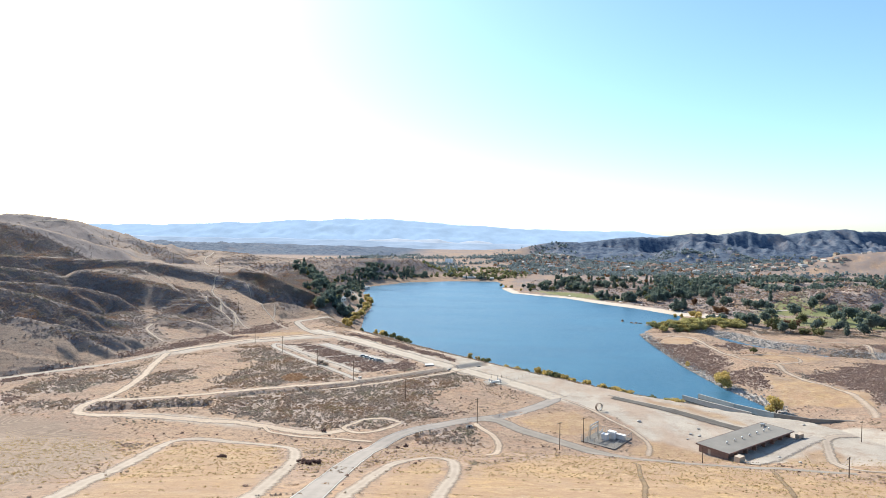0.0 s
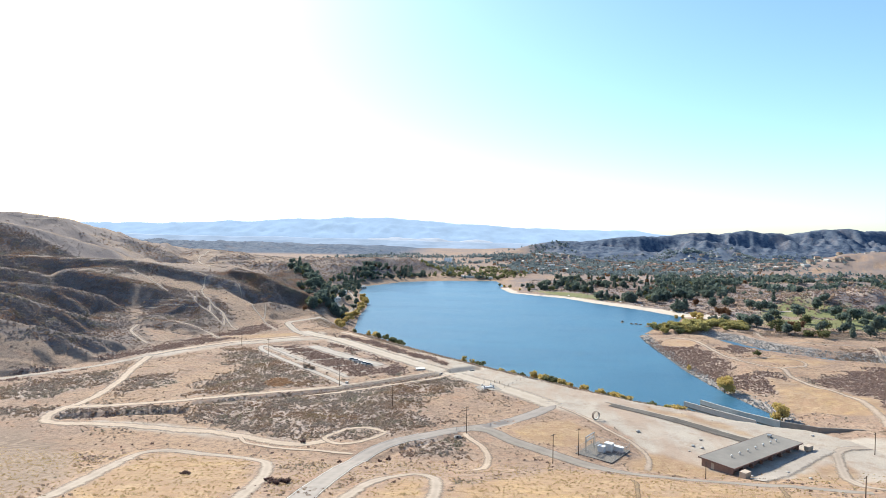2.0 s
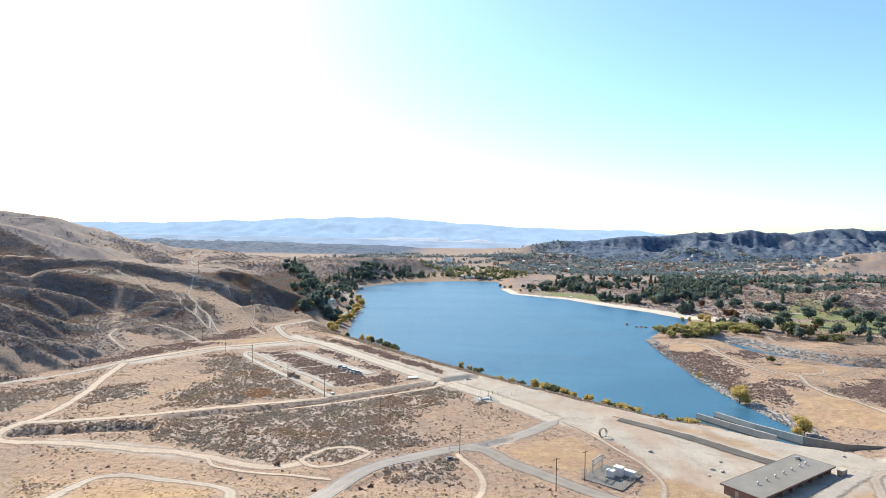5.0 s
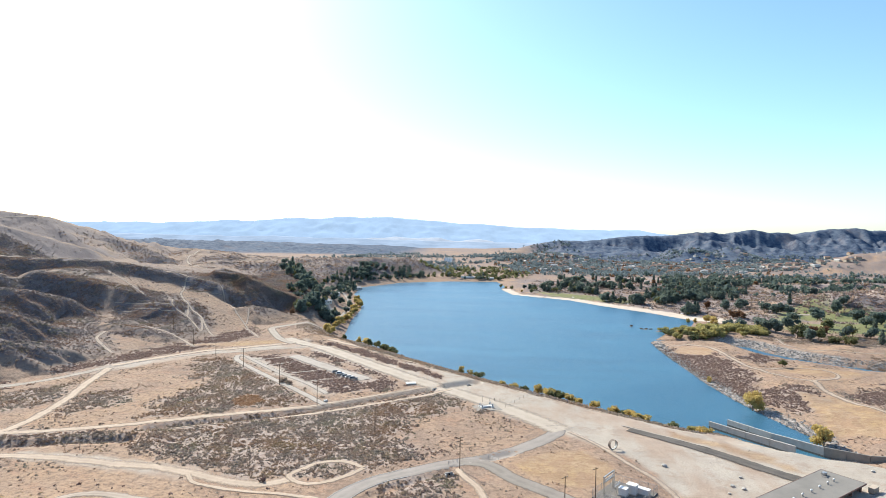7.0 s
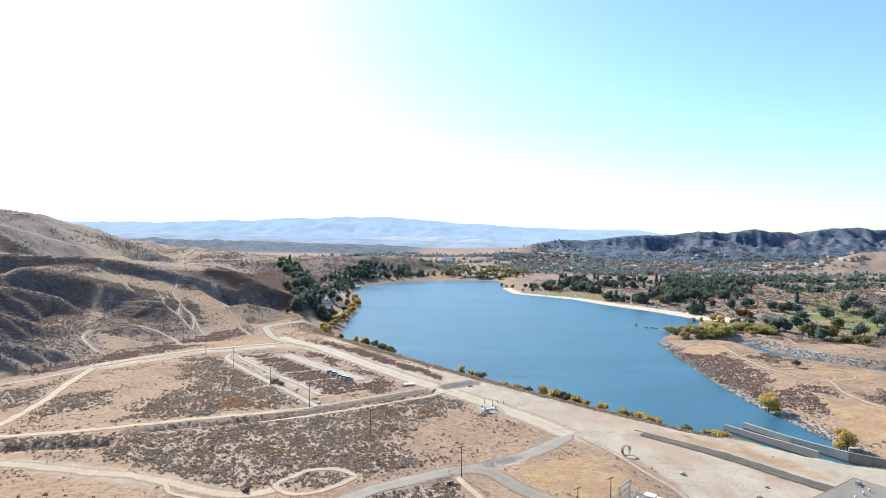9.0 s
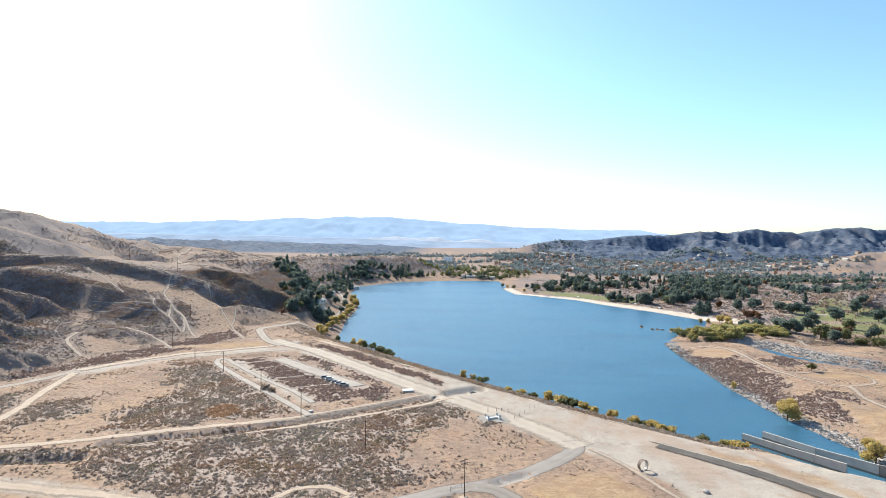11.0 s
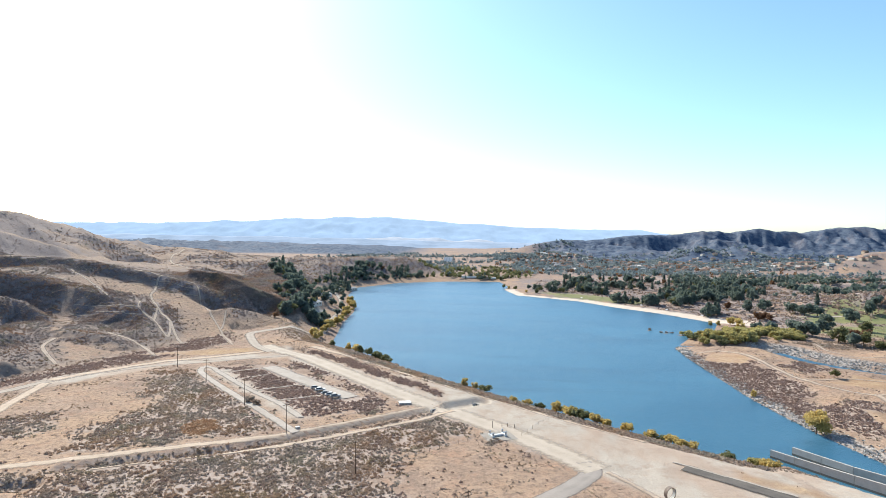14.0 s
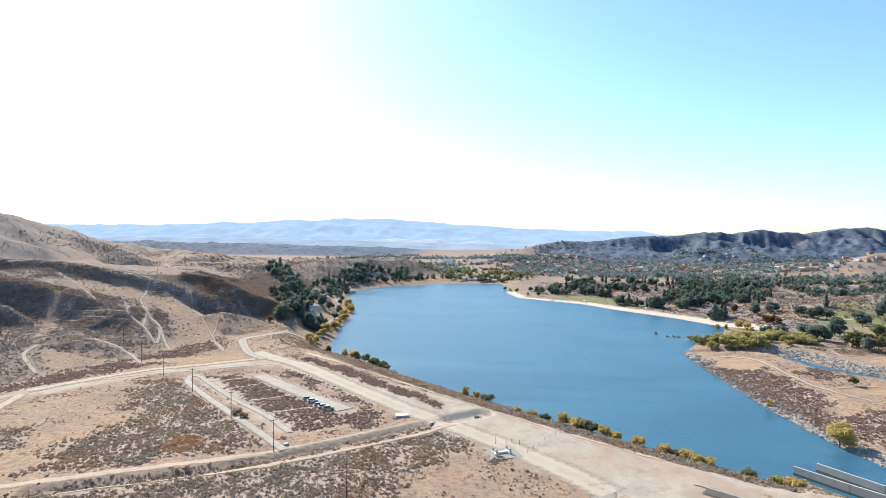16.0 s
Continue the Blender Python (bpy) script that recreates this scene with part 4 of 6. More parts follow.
TRAILS = [([(-214, 391), (-240, 416), (-246, 434)], 3.4), ([(-322, 556), (-300, 542), (-284, 530), (-267, 517)], 2.6),
          ([(-300, 527), (-330, 532), (-352, 528)], 2.0), ([(-256, 572), (-257, 568), (-250, 550), (-245, 536), (-225, 510), (-209, 495), (-193, 472), (-180, 455)], 3.0),
          ([(-207, 492), (-199, 477), (-194, 465)], 2.8), ([(-226, 510), (-220, 497), (-216, 488)], 2.8), ([(-242, 517), (-236, 504), (-224, 494), (-211, 483), (-195, 465)], 2.2),
          ([(-228, 573), (-222, 566), (-215, 555), (-194, 525), (-176, 500), (-148, 455)], 2.4), ([(-183, 527), (-178, 512), (-175, 500)], 2.2), ([(-259, 566), (-241, 567), (-226, 567)], 1.6),
          ([(-256, 561), (-238, 561), (-219, 561)], 1.6), ([(-279, 494), (-256, 496), (-230, 496)], 1.6), ([(-282, 502), (-258, 505), (-234, 503)], 1.4), ([(-232, 462), (-214, 452), (-196, 440), (-178, 420)], 3.2),
          ([(-256, 573), (-280, 573), (-320, 574), (-347, 570), (-405, 549), (-470, 509), (-560, 444)], 3.4), ([(-256, 573), (-241, 574), (-224, 576), (-206, 582)], 2.0),
          ([(-243, 602), (-226, 607), (-211, 617), (-194, 621), (-169, 618)], 2.2), ([(-320, 640), (-300, 690), (-318, 740), (-350, 800), (-390, 850)], 3.6), ([(-560, 850), (-548, 800), (-560, 720)], 3.0),
          ([(-420, 925), (-349, 973), (-294, 996), (-240, 1018)], 4.0), ([(-390, 850), (-420, 900), (-440, 980)], 5.0)]
for k, (pts, wid) in enumerate(TRAILS):
    ribbon("hill_trail", pts, wid * 0.85, TRAIL_DIRT, "pale eroded dirt trail on the hillside", "trail", lift=0.3, ragged=0.5, seed=140 + k)

ribbon("parking_lot", [(-106, 400), (-80, 374.5), (-52, 346)], 11.0, LOT_PAVING, "bleached cracked parking lot paving", "parking lot", lift=0.24, ragged=0.5, seed=170)
LOT_PATHS = [([(-62, 302), (-81, 323), (-97, 341), (-115, 361), (-128, 376), (-136, 387), (-139, 396)], 4.2), ([(-139, 398), (-134, 395), (-128, 388), (-106, 363), (-89, 346), (-77, 333), (-65, 318)], 3.6), ([(-110, 374), (-106, 378), (-101, 382)], 1.2),
             ([(-97, 354), (-88, 361), (-79, 367)], 1.3), ([(-82, 339), (-72, 345), (-61, 351)], 1.4), ([(-126, 386), (-117, 390), (-110, 396)], 1.2)]
for k, (pts, wid) in enumerate(LOT_PATHS):
    ribbon("lot_path", pts, wid, LOT_PAVING, "bleached paved strip between brush plots", "path", lift=0.22 + 0.006 * k, ragged=0.5, seed=180 + k)
ribbon("ramp", [(64, 281), (76, 270), (88, 258), (103, 240), (110, 233)], 6.5, DARK_ASPHALT, "dark patched asphalt ramp in pale dirt", "ramp", lift=0.26, ragged=0.15, seed=190)
ribbon("ramp_edge", [(62, 285), (75, 274.5), (88, 263)], 1.2, LOT_PAVING, "pale concrete edge of the dark ramp", "kerb", lift=0.3, seed=191)

RUT = make_road_material("dark_rut", (0.16, 0.115, 0.075), (0.24, 0.17, 0.1), 0.0, 0.8, 0.3)
for k, pts in enumerate([[(47.5, 184), (46.5, 176), (41, 155), (37, 137), (32, 120), (28, 105)], [(91, 187), (88, 180), (81, 163), (75, 148), (67, 129)]]):
    ribbon("rut", pts, 1.6, RUT, "dark eroded rut down the golden slope", "rut", lift=0.1, ragged=0.5, seed=230 + k)
for k, side in enumerate((-2.9, 2.9)):
    ribbon("edge_line", [(-33 + side, 80), (-34.4 + side, 106), (-36.9 + side, 143), (-37.9 + side, 190), (-35.6 + side, 210 - side * 0.3), (-28.5 + side * 0.75, 223 - side * 0.6), (-18 + side * 0.5, 232 - side * 0.9)], 0.22, LINE_PAINT, "faded white edge line on the road", "road marking", lift=0.2, seed=240 + k, across=3)
ribbon("park_road", [(-134, 680), (-140, 720), (-152, 770), (-176, 850), (-196, 920)], 6.0, PALE_ASPHALT, "paved lakeside park road under trees", "road", lift=0.1, seed=250)
ribbon("park_lot", [(-140, 610), (-146, 640), (-150, 668)], 12.0, LOT_PAVING, "pale paved lot among lakeside trees", "parking lot", lift=0.2, seed=251)
ribbon("park_lot", [(290, 735), (330, 722), (372, 716)], 9.0, PALE_ASPHALT, "paved car park behind the beach", "parking lot", lift=0.2, seed=252)

# where roads run, nothing grows
ROAD_GAP = np.full(GX.shape, 99.0)
_near = (GY > 150) & (GY < 640) & (np.abs(GX) < 420)
for name, pts, wid, mat, label, rag in ROADS:
    c = curve_points(pts, 9.0)
    e, _ = away(GX[_near], GY[_near], [tuple(q) for q in c])
    ROAD_GAP[_near] = np.minimum(ROAD_GAP[_near], e - wid / 2)
for pts, wid in TRAILS:
    e, _ = away(GX[_near], GY[_near], pts)
    ROAD_GAP[_near] = np.minimum(ROAD_GAP[_near], e - wid / 2)
for pts, wid in LOT_PATHS + [([(-106, 400), (-80, 374.5), (-52, 346)], 11.0)]:
    e, _ = away(GX[_near], GY[_near], pts)
    ROAD_GAP[_near] = np.minimum(ROAD_GAP[_near], e - wid / 2)

NEAR_GAP = np.full(GX.shape, 99.0)
_near = (GY > 60) & (GY < 230) & (np.abs(GX) < 250)
for name, pts, wid, mat, label, rag in ROADS:
    if min(q[1] for q in pts) < 215:
        e, _ = away(GX[_near], GY[_near], [tuple(q) for q in curve_points(pts, 9.0)])
        NEAR_GAP[_near] = np.minimum(NEAR_GAP[_near], e - wid / 2)

# near-black stand-in for the shade inside the culvert pipes
PIPE_SHADE = surface("pipe_mouth_shade", (0.02, 0.02, 0.02), (0.03, 0.03, 0.03), 2.0, 0.9)

# ---- maintenance building ----


def maintenance_building():
    b = thing("building", (98.8, 221.2, ground_z(98.8, 221.2) - 0.05), 36.6, "long low red-brown block building with flat grey roof", "building")
    L, W, H = 43.0, 11.0, 2.75
    part("wall_back", block(0, W / 2 - 0.15, H / 2, L, 0.3, H), BRICK_WALL, b)
    part("wall_front", block(0, -W / 2 + 1.6, H / 2, L, 0.3, H), BRICK_WALL, b)
    for s in (-1, 1):
        part("wall_end", block(s * (L / 2 - 0.15), 0.6, H / 2, 0.3, W - 1.8, H), BRICK_WALL, b)
    # flat roof with a deep front eave, edge board and low upstand
    roof = part("roof", block(0, 0, H + 0.16, L + 1.4, W + 1.4, 0.3, 0.04), ROOF_FELT, b, "flat grey felt roof")
    for s in (-1, 1):
        part("fascia", block(0, s * (W / 2 + 0.76), H + 0.12, L + 1.6, 0.12, 0.46), BROWN_PAINT, roof, "red-brown edge board")
        part("fascia", block(s * (L / 2 + 0.76), 0, H + 0.12, 0.12, W + 1.4, 0.46), BROWN_PAINT, roof, "red-brown edge board")
    # bays: posts and wide doors under the eave
    for i in range(8):
        x = -L / 2 + 0.25 + i * (L - 0.5) / 7
        part("post", block(x, -W / 2 + 0.9, H / 2, 0.5, 1.5, H), BRICK_WALL, b)
    for i in range(7):
        x = -L / 2 + 0.25 + (i + 0.5) * (L - 0.5) / 7
        d = part("door", block(x, -W / 2 + 1.4, 1.15, 4.4, 0.1, 2.3), BROWN_PAINT, b, "wide brown roller door")
        bm = bmesh.new()
        for k in range(6):
            box(bm, x, -W / 2 + 1.33, 0.3 + k * 0.36, 4.3, 0.05, 0.05)
        part("ribs", bm, BROWN_PAINT, d)
    part("door", block(-L / 2 - 0.02, 1.5, 1.05, 0.08, 1.0, 2.1), TAN_PAINT, b, "tan steel side door")
    # turbine vents in a row
    for i in range(7):
        x = -13.5 + i * 5.0 - (1.2 if i == 6 else 0)
        bm = rod(bmesh.new(), (x, -0.3, H + 0.3), (x, -0.3, H + 0.75), 0.22, 0.22, 10)
        v = part("vent", bm, STEEL, roof, "small pale roof vent")
        bm = bmesh.new()
        bmesh.ops.create_uvsphere(bm, u_segments=10, v_segments=6, radius=0.34, matrix=Matrix.Translation((x, -0.3, H + 0.95)))
        part("vent_cap", bm, WHITE_PAINT, roof, "white rounded vent cap")
    bm = block(18.2, 3.6, H + 0.75, 1.4, 1.2, 0.8, 0.06)
    part("roof_unit", bm, STEEL, roof, "grey rooftop air unit")
    bm = rod(bmesh.new(), (16.4, 3.2, H + 0.3), (16.4, 3.2, H + 1.3), 0.14, 0.14)
    rod(bm, (16.4, 3.2, H + 1.3), (17.6, 3.5, H + 1.2), 0.14, 0.14)
    part("duct", bm, STEEL, roof)
    return b


maintenance_building()
ribbon("apron", [(89, 197), (104, 209), (119, 222), (130, 230)], 6.5, LOT_PAVING, "pale concrete apron before the long building", "pavement", lift=0.27, ragged=0.1, seed=201)


def shipping_container(x, y, turn, size, label, mat):
    c = thing("container", (x, y, ground_z(x, y)), turn, label, "container", "bins beside the building")
    lx, ly, h = size
    part("body", block(0, 0, h / 2 + 0.12, lx, ly, h - 0.1, 0.04), mat, c)
    part("lid", block(0, 0, h + 0.14, lx + 0.1, ly + 0.1, 0.1), mat, c)
    for s in (-1, 1):
        part("skid", block(0, s * ly * 0.35, 0.06, lx, 0.15, 0.12), STEEL, c)
    bm = bmesh.new()
    for k in range(6):
        box(bm, -lx / 2 + (k + 0.5) * lx / 6, -ly / 2 - 0.03, h / 2 + 0.1, 0.08, 0.06, h - 0.3)
    part("ribs", bm, mat, c)


shipping_container(87.4, 201.2, 36.6, (3.2, 2.0, 1.9), "tan steel bin beside the long building", TAN_PAINT)
shipping_container(122.5, 229.5, 36.6, (3.4, 1.6, 1.6), "tan metal cabinet at the building's end", TAN_PAINT)


# ---- fenced electrical yard ----
def electrical_yard():
    gz = ground_z(47, 221) + 0.25
    pad = thing("yard_slab", (47.3, 221.2, gz), -37, "grey gravel pad inside a wire fence", "slab")
    part("slab", block(0, 0, -0.28, 13.5, 15.5, 0.5, 0.05), YARD_GRAVEL, pad, "dark gravel bed")
    f = thing("fence", (47.3, 221.2, gz), -37, "galvanised wire fence round the electrical yard", "fence")
    hx, hy = 6.6, 7.6
    for side, (ax, ay, bx, by) in enumerate([(-hx, -hy, hx, -hy), (hx, -hy, hx, hy), (hx, hy, -hx, hy), (-hx, hy, -hx, -hy)]):
        n = 5
        for k in range(n):
            x, y = ax + (bx - ax) * k / n, ay + (by - ay) * k / n
            part("post", rod(bmesh.new(), (x, y, 0), (x, y, 2.2), 0.05, 0.05, 6), STEEL, f)
        part("rail", rod(bmesh.new(), (ax, ay, 2.15), (bx, by, 2.15), 0.035, 0.035, 6), STEEL, f)
        bm = bmesh.new()
        m = 44
        for k in range(m):
            t = k / m
            rod(bm, (ax + (bx - ax) * t, ay + (by - ay) * t, 0.1), (ax + (bx - ax) * t, ay + (by - ay) * t, 2.1), 0.012, 0.012, 3)
        for k in range(5):
            z = 0.3 + k * 0.42
            rod(bm, (ax, ay, z), (bx, by, z), 0.012, 0.012, 3)
        part("wire_mesh", bm, STEEL, f)
    g = thing("gantry", (47.3, 221.2, gz), -37, "pale steel switch gantry with insulators", "gantry")
    for y in (-4.2, 2.2):
        bm = bmesh.new()
        for dx in (-0.2, 0.2):
            for dy in (-0.2, 0.2):
                rod(bm, (-4.6 + dx, y + dy, 0), (-4.6 + dx, y + dy, 5.2), 0.06, 0.06, 4)
        for k in range(8):
            s = 1 if k % 2 else -1
            rod(bm, (-4.6 - 0.2 * s, y - 0.2, k * 0.65), (-4.6 + 0.2 * s, y - 0.2, k * 0.65 + 0.65), 0.03, 0.03, 4)
        part("leg", bm, STEEL, g)
    for z in (5.2, 3.6):
        part("beam", block(-4.6, -1.0, z, 0.35, 7.0, 0.3), STEEL, g)
    for k in range(6):
        y = -3.4 + k * 0.95
        part("insulator", rod(bmesh.new(), (-4.6, y, 3.75), (-4.6, y, 4.6), 0.16, 0.1, 8), WHITE_PAINT, g, "pale stacked insulator")
    for k, (x, y, lx, ly, h) in enumerate([(-0.3, -0.6, 2.3, 1.9, 1.9), (1.2, 2.2, 2.7, 2.2, 2.5), (4.0, 3.8, 3.6, 1.6, 1.5)]):
        c = thing("transformer", (47.3, 221.2, gz), -37, "white steel transformer cabinet in the yard", "transformer", "cabinets in the yard")
        c.matrix_basis = pose(47.3, 221.2, gz, 0, 0, -37) @ pose(x, y, 0.02)
        part("plinth", block(0, 0, 0.12, lx + 0.4, ly + 0.4, 0.24), CONCRETE, c)
        part("body", block(0, 0, h / 2 + 0.2, lx, ly, h, 0.05), WHITE_PAINT, c)
        part("roof", block(0, 0, h + 0.26, lx + 0.2, ly + 0.2, 0.12), WHITE_PAINT, c)
        for s in (-1, 1):
            part("door", block(s * lx * 0.23, -ly / 2 - 0.02, h / 2 + 0.2, lx * 0.42, 0.05, h * 0.8), WHITE_PAINT, c)
    sw = thing("switchgear", (47.3, 221.2, gz), -37, "grey switchgear posts in the yard", "switchgear")
    sw.matrix_basis = pose(47.3, 221.2, gz, 0, 0, -37) @ pose(-2.4, -1.6, 0)
    for k in range(4):
        part("stand", rod(bmesh.new(), (0, k * 1.1, 0), (0, k * 1.1, 2.2), 0.09, 0.07, 6), STEEL, sw)
        part("bushing", rod(bmesh.new(), (0, k * 1.1, 2.2), (0, k * 1.1, 3.1), 0.17, 0.08, 8), WHITE_PAINT, sw)
    part("crossbar", block(0, 1.65, 2.2, 0.2, 4.0, 0.16), STEEL, sw)


electrical_yard()


# ---- pipe ring standing on end ----
def pipe_ring():
    x, y = 52.4, 258.5
    p = thing("pipe_section", (x, y, ground_z(x, y)), 28, "large steel pipe ring standing upright, pale inside", "pipe")
    bm = bmesh.new()
    n = 28
    for depth, ro, ri in ((1.3, 1.95, 1.8),):
        ring = []
        for i in range(n):
            a = 2 * math.pi * i / n
            ring.append([bm.verts.new((r * math.cos(a), w, 1.95 + r * math.sin(a))) for r, w in ((ro, -depth / 2), (ro, depth / 2), (ri, depth / 2), (ri, -depth / 2))])
        for i in range(n):
            q = ring[(i + 1) % n]
            for k in range(4):
                bm.faces.new((ring[i][k], ring[i][(k + 1) % 4], q[(k + 1) % 4], q[k]))
    bmesh.ops.recalc_face_normals(bm, faces=bm.faces)
    part("ring", bm, surface("rusty_brown_steel", (0.18, 0.14, 0.11), (0.26, 0.2, 0.16), 1.5, 0.7), p)
    bm = bmesh.new()
    n = 26
    for i in range(n - 9):
        a0, a1 = math.radians(-110 + i * 9), math.radians(-110 + (i + 1) * 9)
        v = [bm.verts.new((1.78 * math.cos(a), w, 1.95 + 1.78 * math.sin(a))) for a, w in ((a0, -0.55), (a1, -0.55), (a1, 0.55), (a0, 0.55))]
        bm.faces.new(v)
    bmesh.ops.solidify(bm, geom=list(bm.faces), thickness=0.04)
    part("lining", bm, WHITE_PAINT, p, "white lining")
    for s in (-1, 1):
        part("chock", block(s * 1.0, 0, 0.2, 0.5, 1.2, 0.4, 0.03), CONCRETE, p)


    p.scale = (0.86, 0.86, 0.86)


pipe_ring()


# ---- valve station ----
VALVE_GRAVEL = surface("pale_pad_gravel", (0.34, 0.31, 0.27), (0.27, 0.24, 0.21), 0.5, 0.95, fine=5.0)
# old concrete, its colour darkened to paint the channel wall's shaded face
SHADED_OLD_CONCRETE = surface("shaded_old_concrete", (0.24, 0.215, 0.185), (0.32, 0.29, 0.25), 0.4, 0.9, fine=4.0)


def valve_station():
    gz = ground_z(9, 305) + 0.12
    pad = thing("valve_pad", (8.8, 304.6, gz), 20, "pale square gravel pad round the valve station", "pad")
    part("slab", block(0, 0, -0.25, 11.0, 9.0, 0.5, 0.05), VALVE_GRAVEL, pad)
    v = thing("valve_station", (8.6, 304.8, gz), 24, "white concrete valve plinth with four round vents", "valve station")
    part("plinth", block(0, 0, 0.3, 5.6, 1.0, 0.6, 0.05), WHITE_PAINT, v)
    for s in (-1, 1):
        part("crosspiece", block(s * 2.4, 0, 0.36, 1.0, 3.4, 0.72, 0.05), WHITE_PAINT, v)
        for t in (-1, 1):
            part("vent", rod(bmesh.new(), (s * 2.4, t * 1.35, 0.7), (s * 2.4, t * 1.35, 1.5), 0.34, 0.34, 12), STEEL, v, "grey round vent stack")
            part("cap", rod(bmesh.new(), (s * 2.4, t * 1.35, 1.5), (s * 2.4, t * 1.35, 1.75), 0.45, 0.25, 12), STEEL, v)
    for k, (x, y) in enumerate([(7.0, 313.5), (10.5, 314.5), (12.5, 315.0), (15.0, 313.8)]):
        g = thing("gate_post", (x, y, ground_z(x, y)), 0, "dark steel gate post on the dirt road", "post", "posts by the valve station")
        h = 2.6 if k == 0 else 1.5
        part("shaft", rod(bmesh.new(), (0, 0, 0), (0, 0, h), 0.1, 0.09, 8), WOOD_POLE, g)
        part("cap", block(0, 0, h + 0.05, 0.26, 0.26, 0.1), STEEL, g)


valve_station()


def wire_fence(line, label):
    """Posts and three wires along a line on the ground."""
    x0, y0 = line[0]
    z0 = ground_z(x0, y0)
    f = thing("fence", (x0, y0, z0), 0, label, "fence")
    pts = curve_points(line, 3.5)
    tops = [(x - x0, y - y0, ground_z(x, y) - z0) for x, y in pts]
    for x, y, z in tops:
        part("post", rod(bmesh.new(), (x, y, z - 0.1), (x, y, z + 1.4), 0.06, 0.05, 6), WOOD_POLE, f)
    for h in (0.5, 0.9, 1.3):
        bm = bmesh.new()
        for a, b in zip(tops, tops[1:]):
            rod(bm, (a[0], a[1], a[2] + h), (b[0], b[1], b[2] + h), 0.02, 0.02, 4)
        part("wire", bm, STEEL, f)


wire_fence([(17, 306), (24, 318), (33, 330)], "dark post and wire fence across the dirt")
wire_fence([(1, 301), (-14, 288), (-30, 276)], "sagging wire fence through dry brush")
for k, (x, y, turn) in enumerate([(-3.5, 240.5, 40), (10, 247.5, -35)]):
    g = thing("road_gate", (x, y, ground_z(x, y)), turn, "grey tube gate beside the service road", "gate", "gates at the junction")
    for sx in (-2.0, 2.0):
        part("post", rod(bmesh.new(), (sx, 0, -0.1), (sx, 0, 1.5), 0.08, 0.08, 8), STEEL, g)
    for z in (0.5, 0.85, 1.2):
        part("bar", rod(bmesh.new(), (-2.0, 0, z), (2.0, 0, z), 0.04, 0.04, 6), STEEL, g)
for k, (x, y, turn) in enumerate([(-4.5, 231, 25), (-16, 334.5, 35), (1.5, 347, -40)]):
    c = thing("culvert_headwall", (x, y, ground_z(x, y)), turn, "small concrete culvert headwall in the ditch", "culvert", "culvert headwalls")
    part("wall", block(0, 0, 0.45, 2.6, 0.35, 1.1, 0.04), CONCRETE, c)
    for sx in (-1.3, 1.3):
        part("wing", block(sx, -0.5, 0.35, 0.3, 1.2, 0.9, 0.04), CONCRETE, c)
    part("pipe_mouth", rod(bmesh.new(), (0, -0.22, 0.4), (0, 0.1, 0.4), 0.4, 0.4, 14), PIPE_SHADE, c, "black disc for the shade in the pipe mouth")


# ---- poles ----
def utility_pole(x, y, h, arms=1, turn=40):
    p = thing("utility_pole", (x, y, ground_z(x, y)), turn, "dark wooden utility pole with a crossarm" if arms else "plain dark wooden pole", "pole", "poles across the basin")
    part("shaft", rod(bmesh.new(), (0, 0, -0.3), (0, 0, h), 0.16, 0.1, 8), WOOD_POLE, p)
    for k in range(arms):
        z = h - 0.5 - 0.9 * k
        part("crossarm", block(0, 0.14, z, 2.4, 0.12, 0.14), WOOD_POLE, p)
        for s in (-1.05, -0.35, 0.35, 1.05):
            part("insulator", rod(bmesh.new(), (s, 0.14, z + 0.07), (s, 0.14, z + 0.3), 0.06, 0.04, 6), STEEL, p)


for x, y, h, arms in [(28, 209, 10, 1), (38, 217.5, 9.5, 1), (-1.2, 236.5, 10.5, 2), (-65, 301, 10.5, 1), (-92, 332, 10.5, 1), (-124, 367, 10.5, 1), (-152, 395, 10.5, 1), (-34, 268, 10, 1),
                      (73.5, 197, 5.5, 0), (144, 227, 8, 1), (104, 170, 6, 1), (-180, 424, 10.5, 1), (-337, 642, 13, 1), (-262, 590, 13, 1), (-212, 460, 10, 1), (-205, 498, 9, 0)]:
    utility_pole(x, y, h, arms)


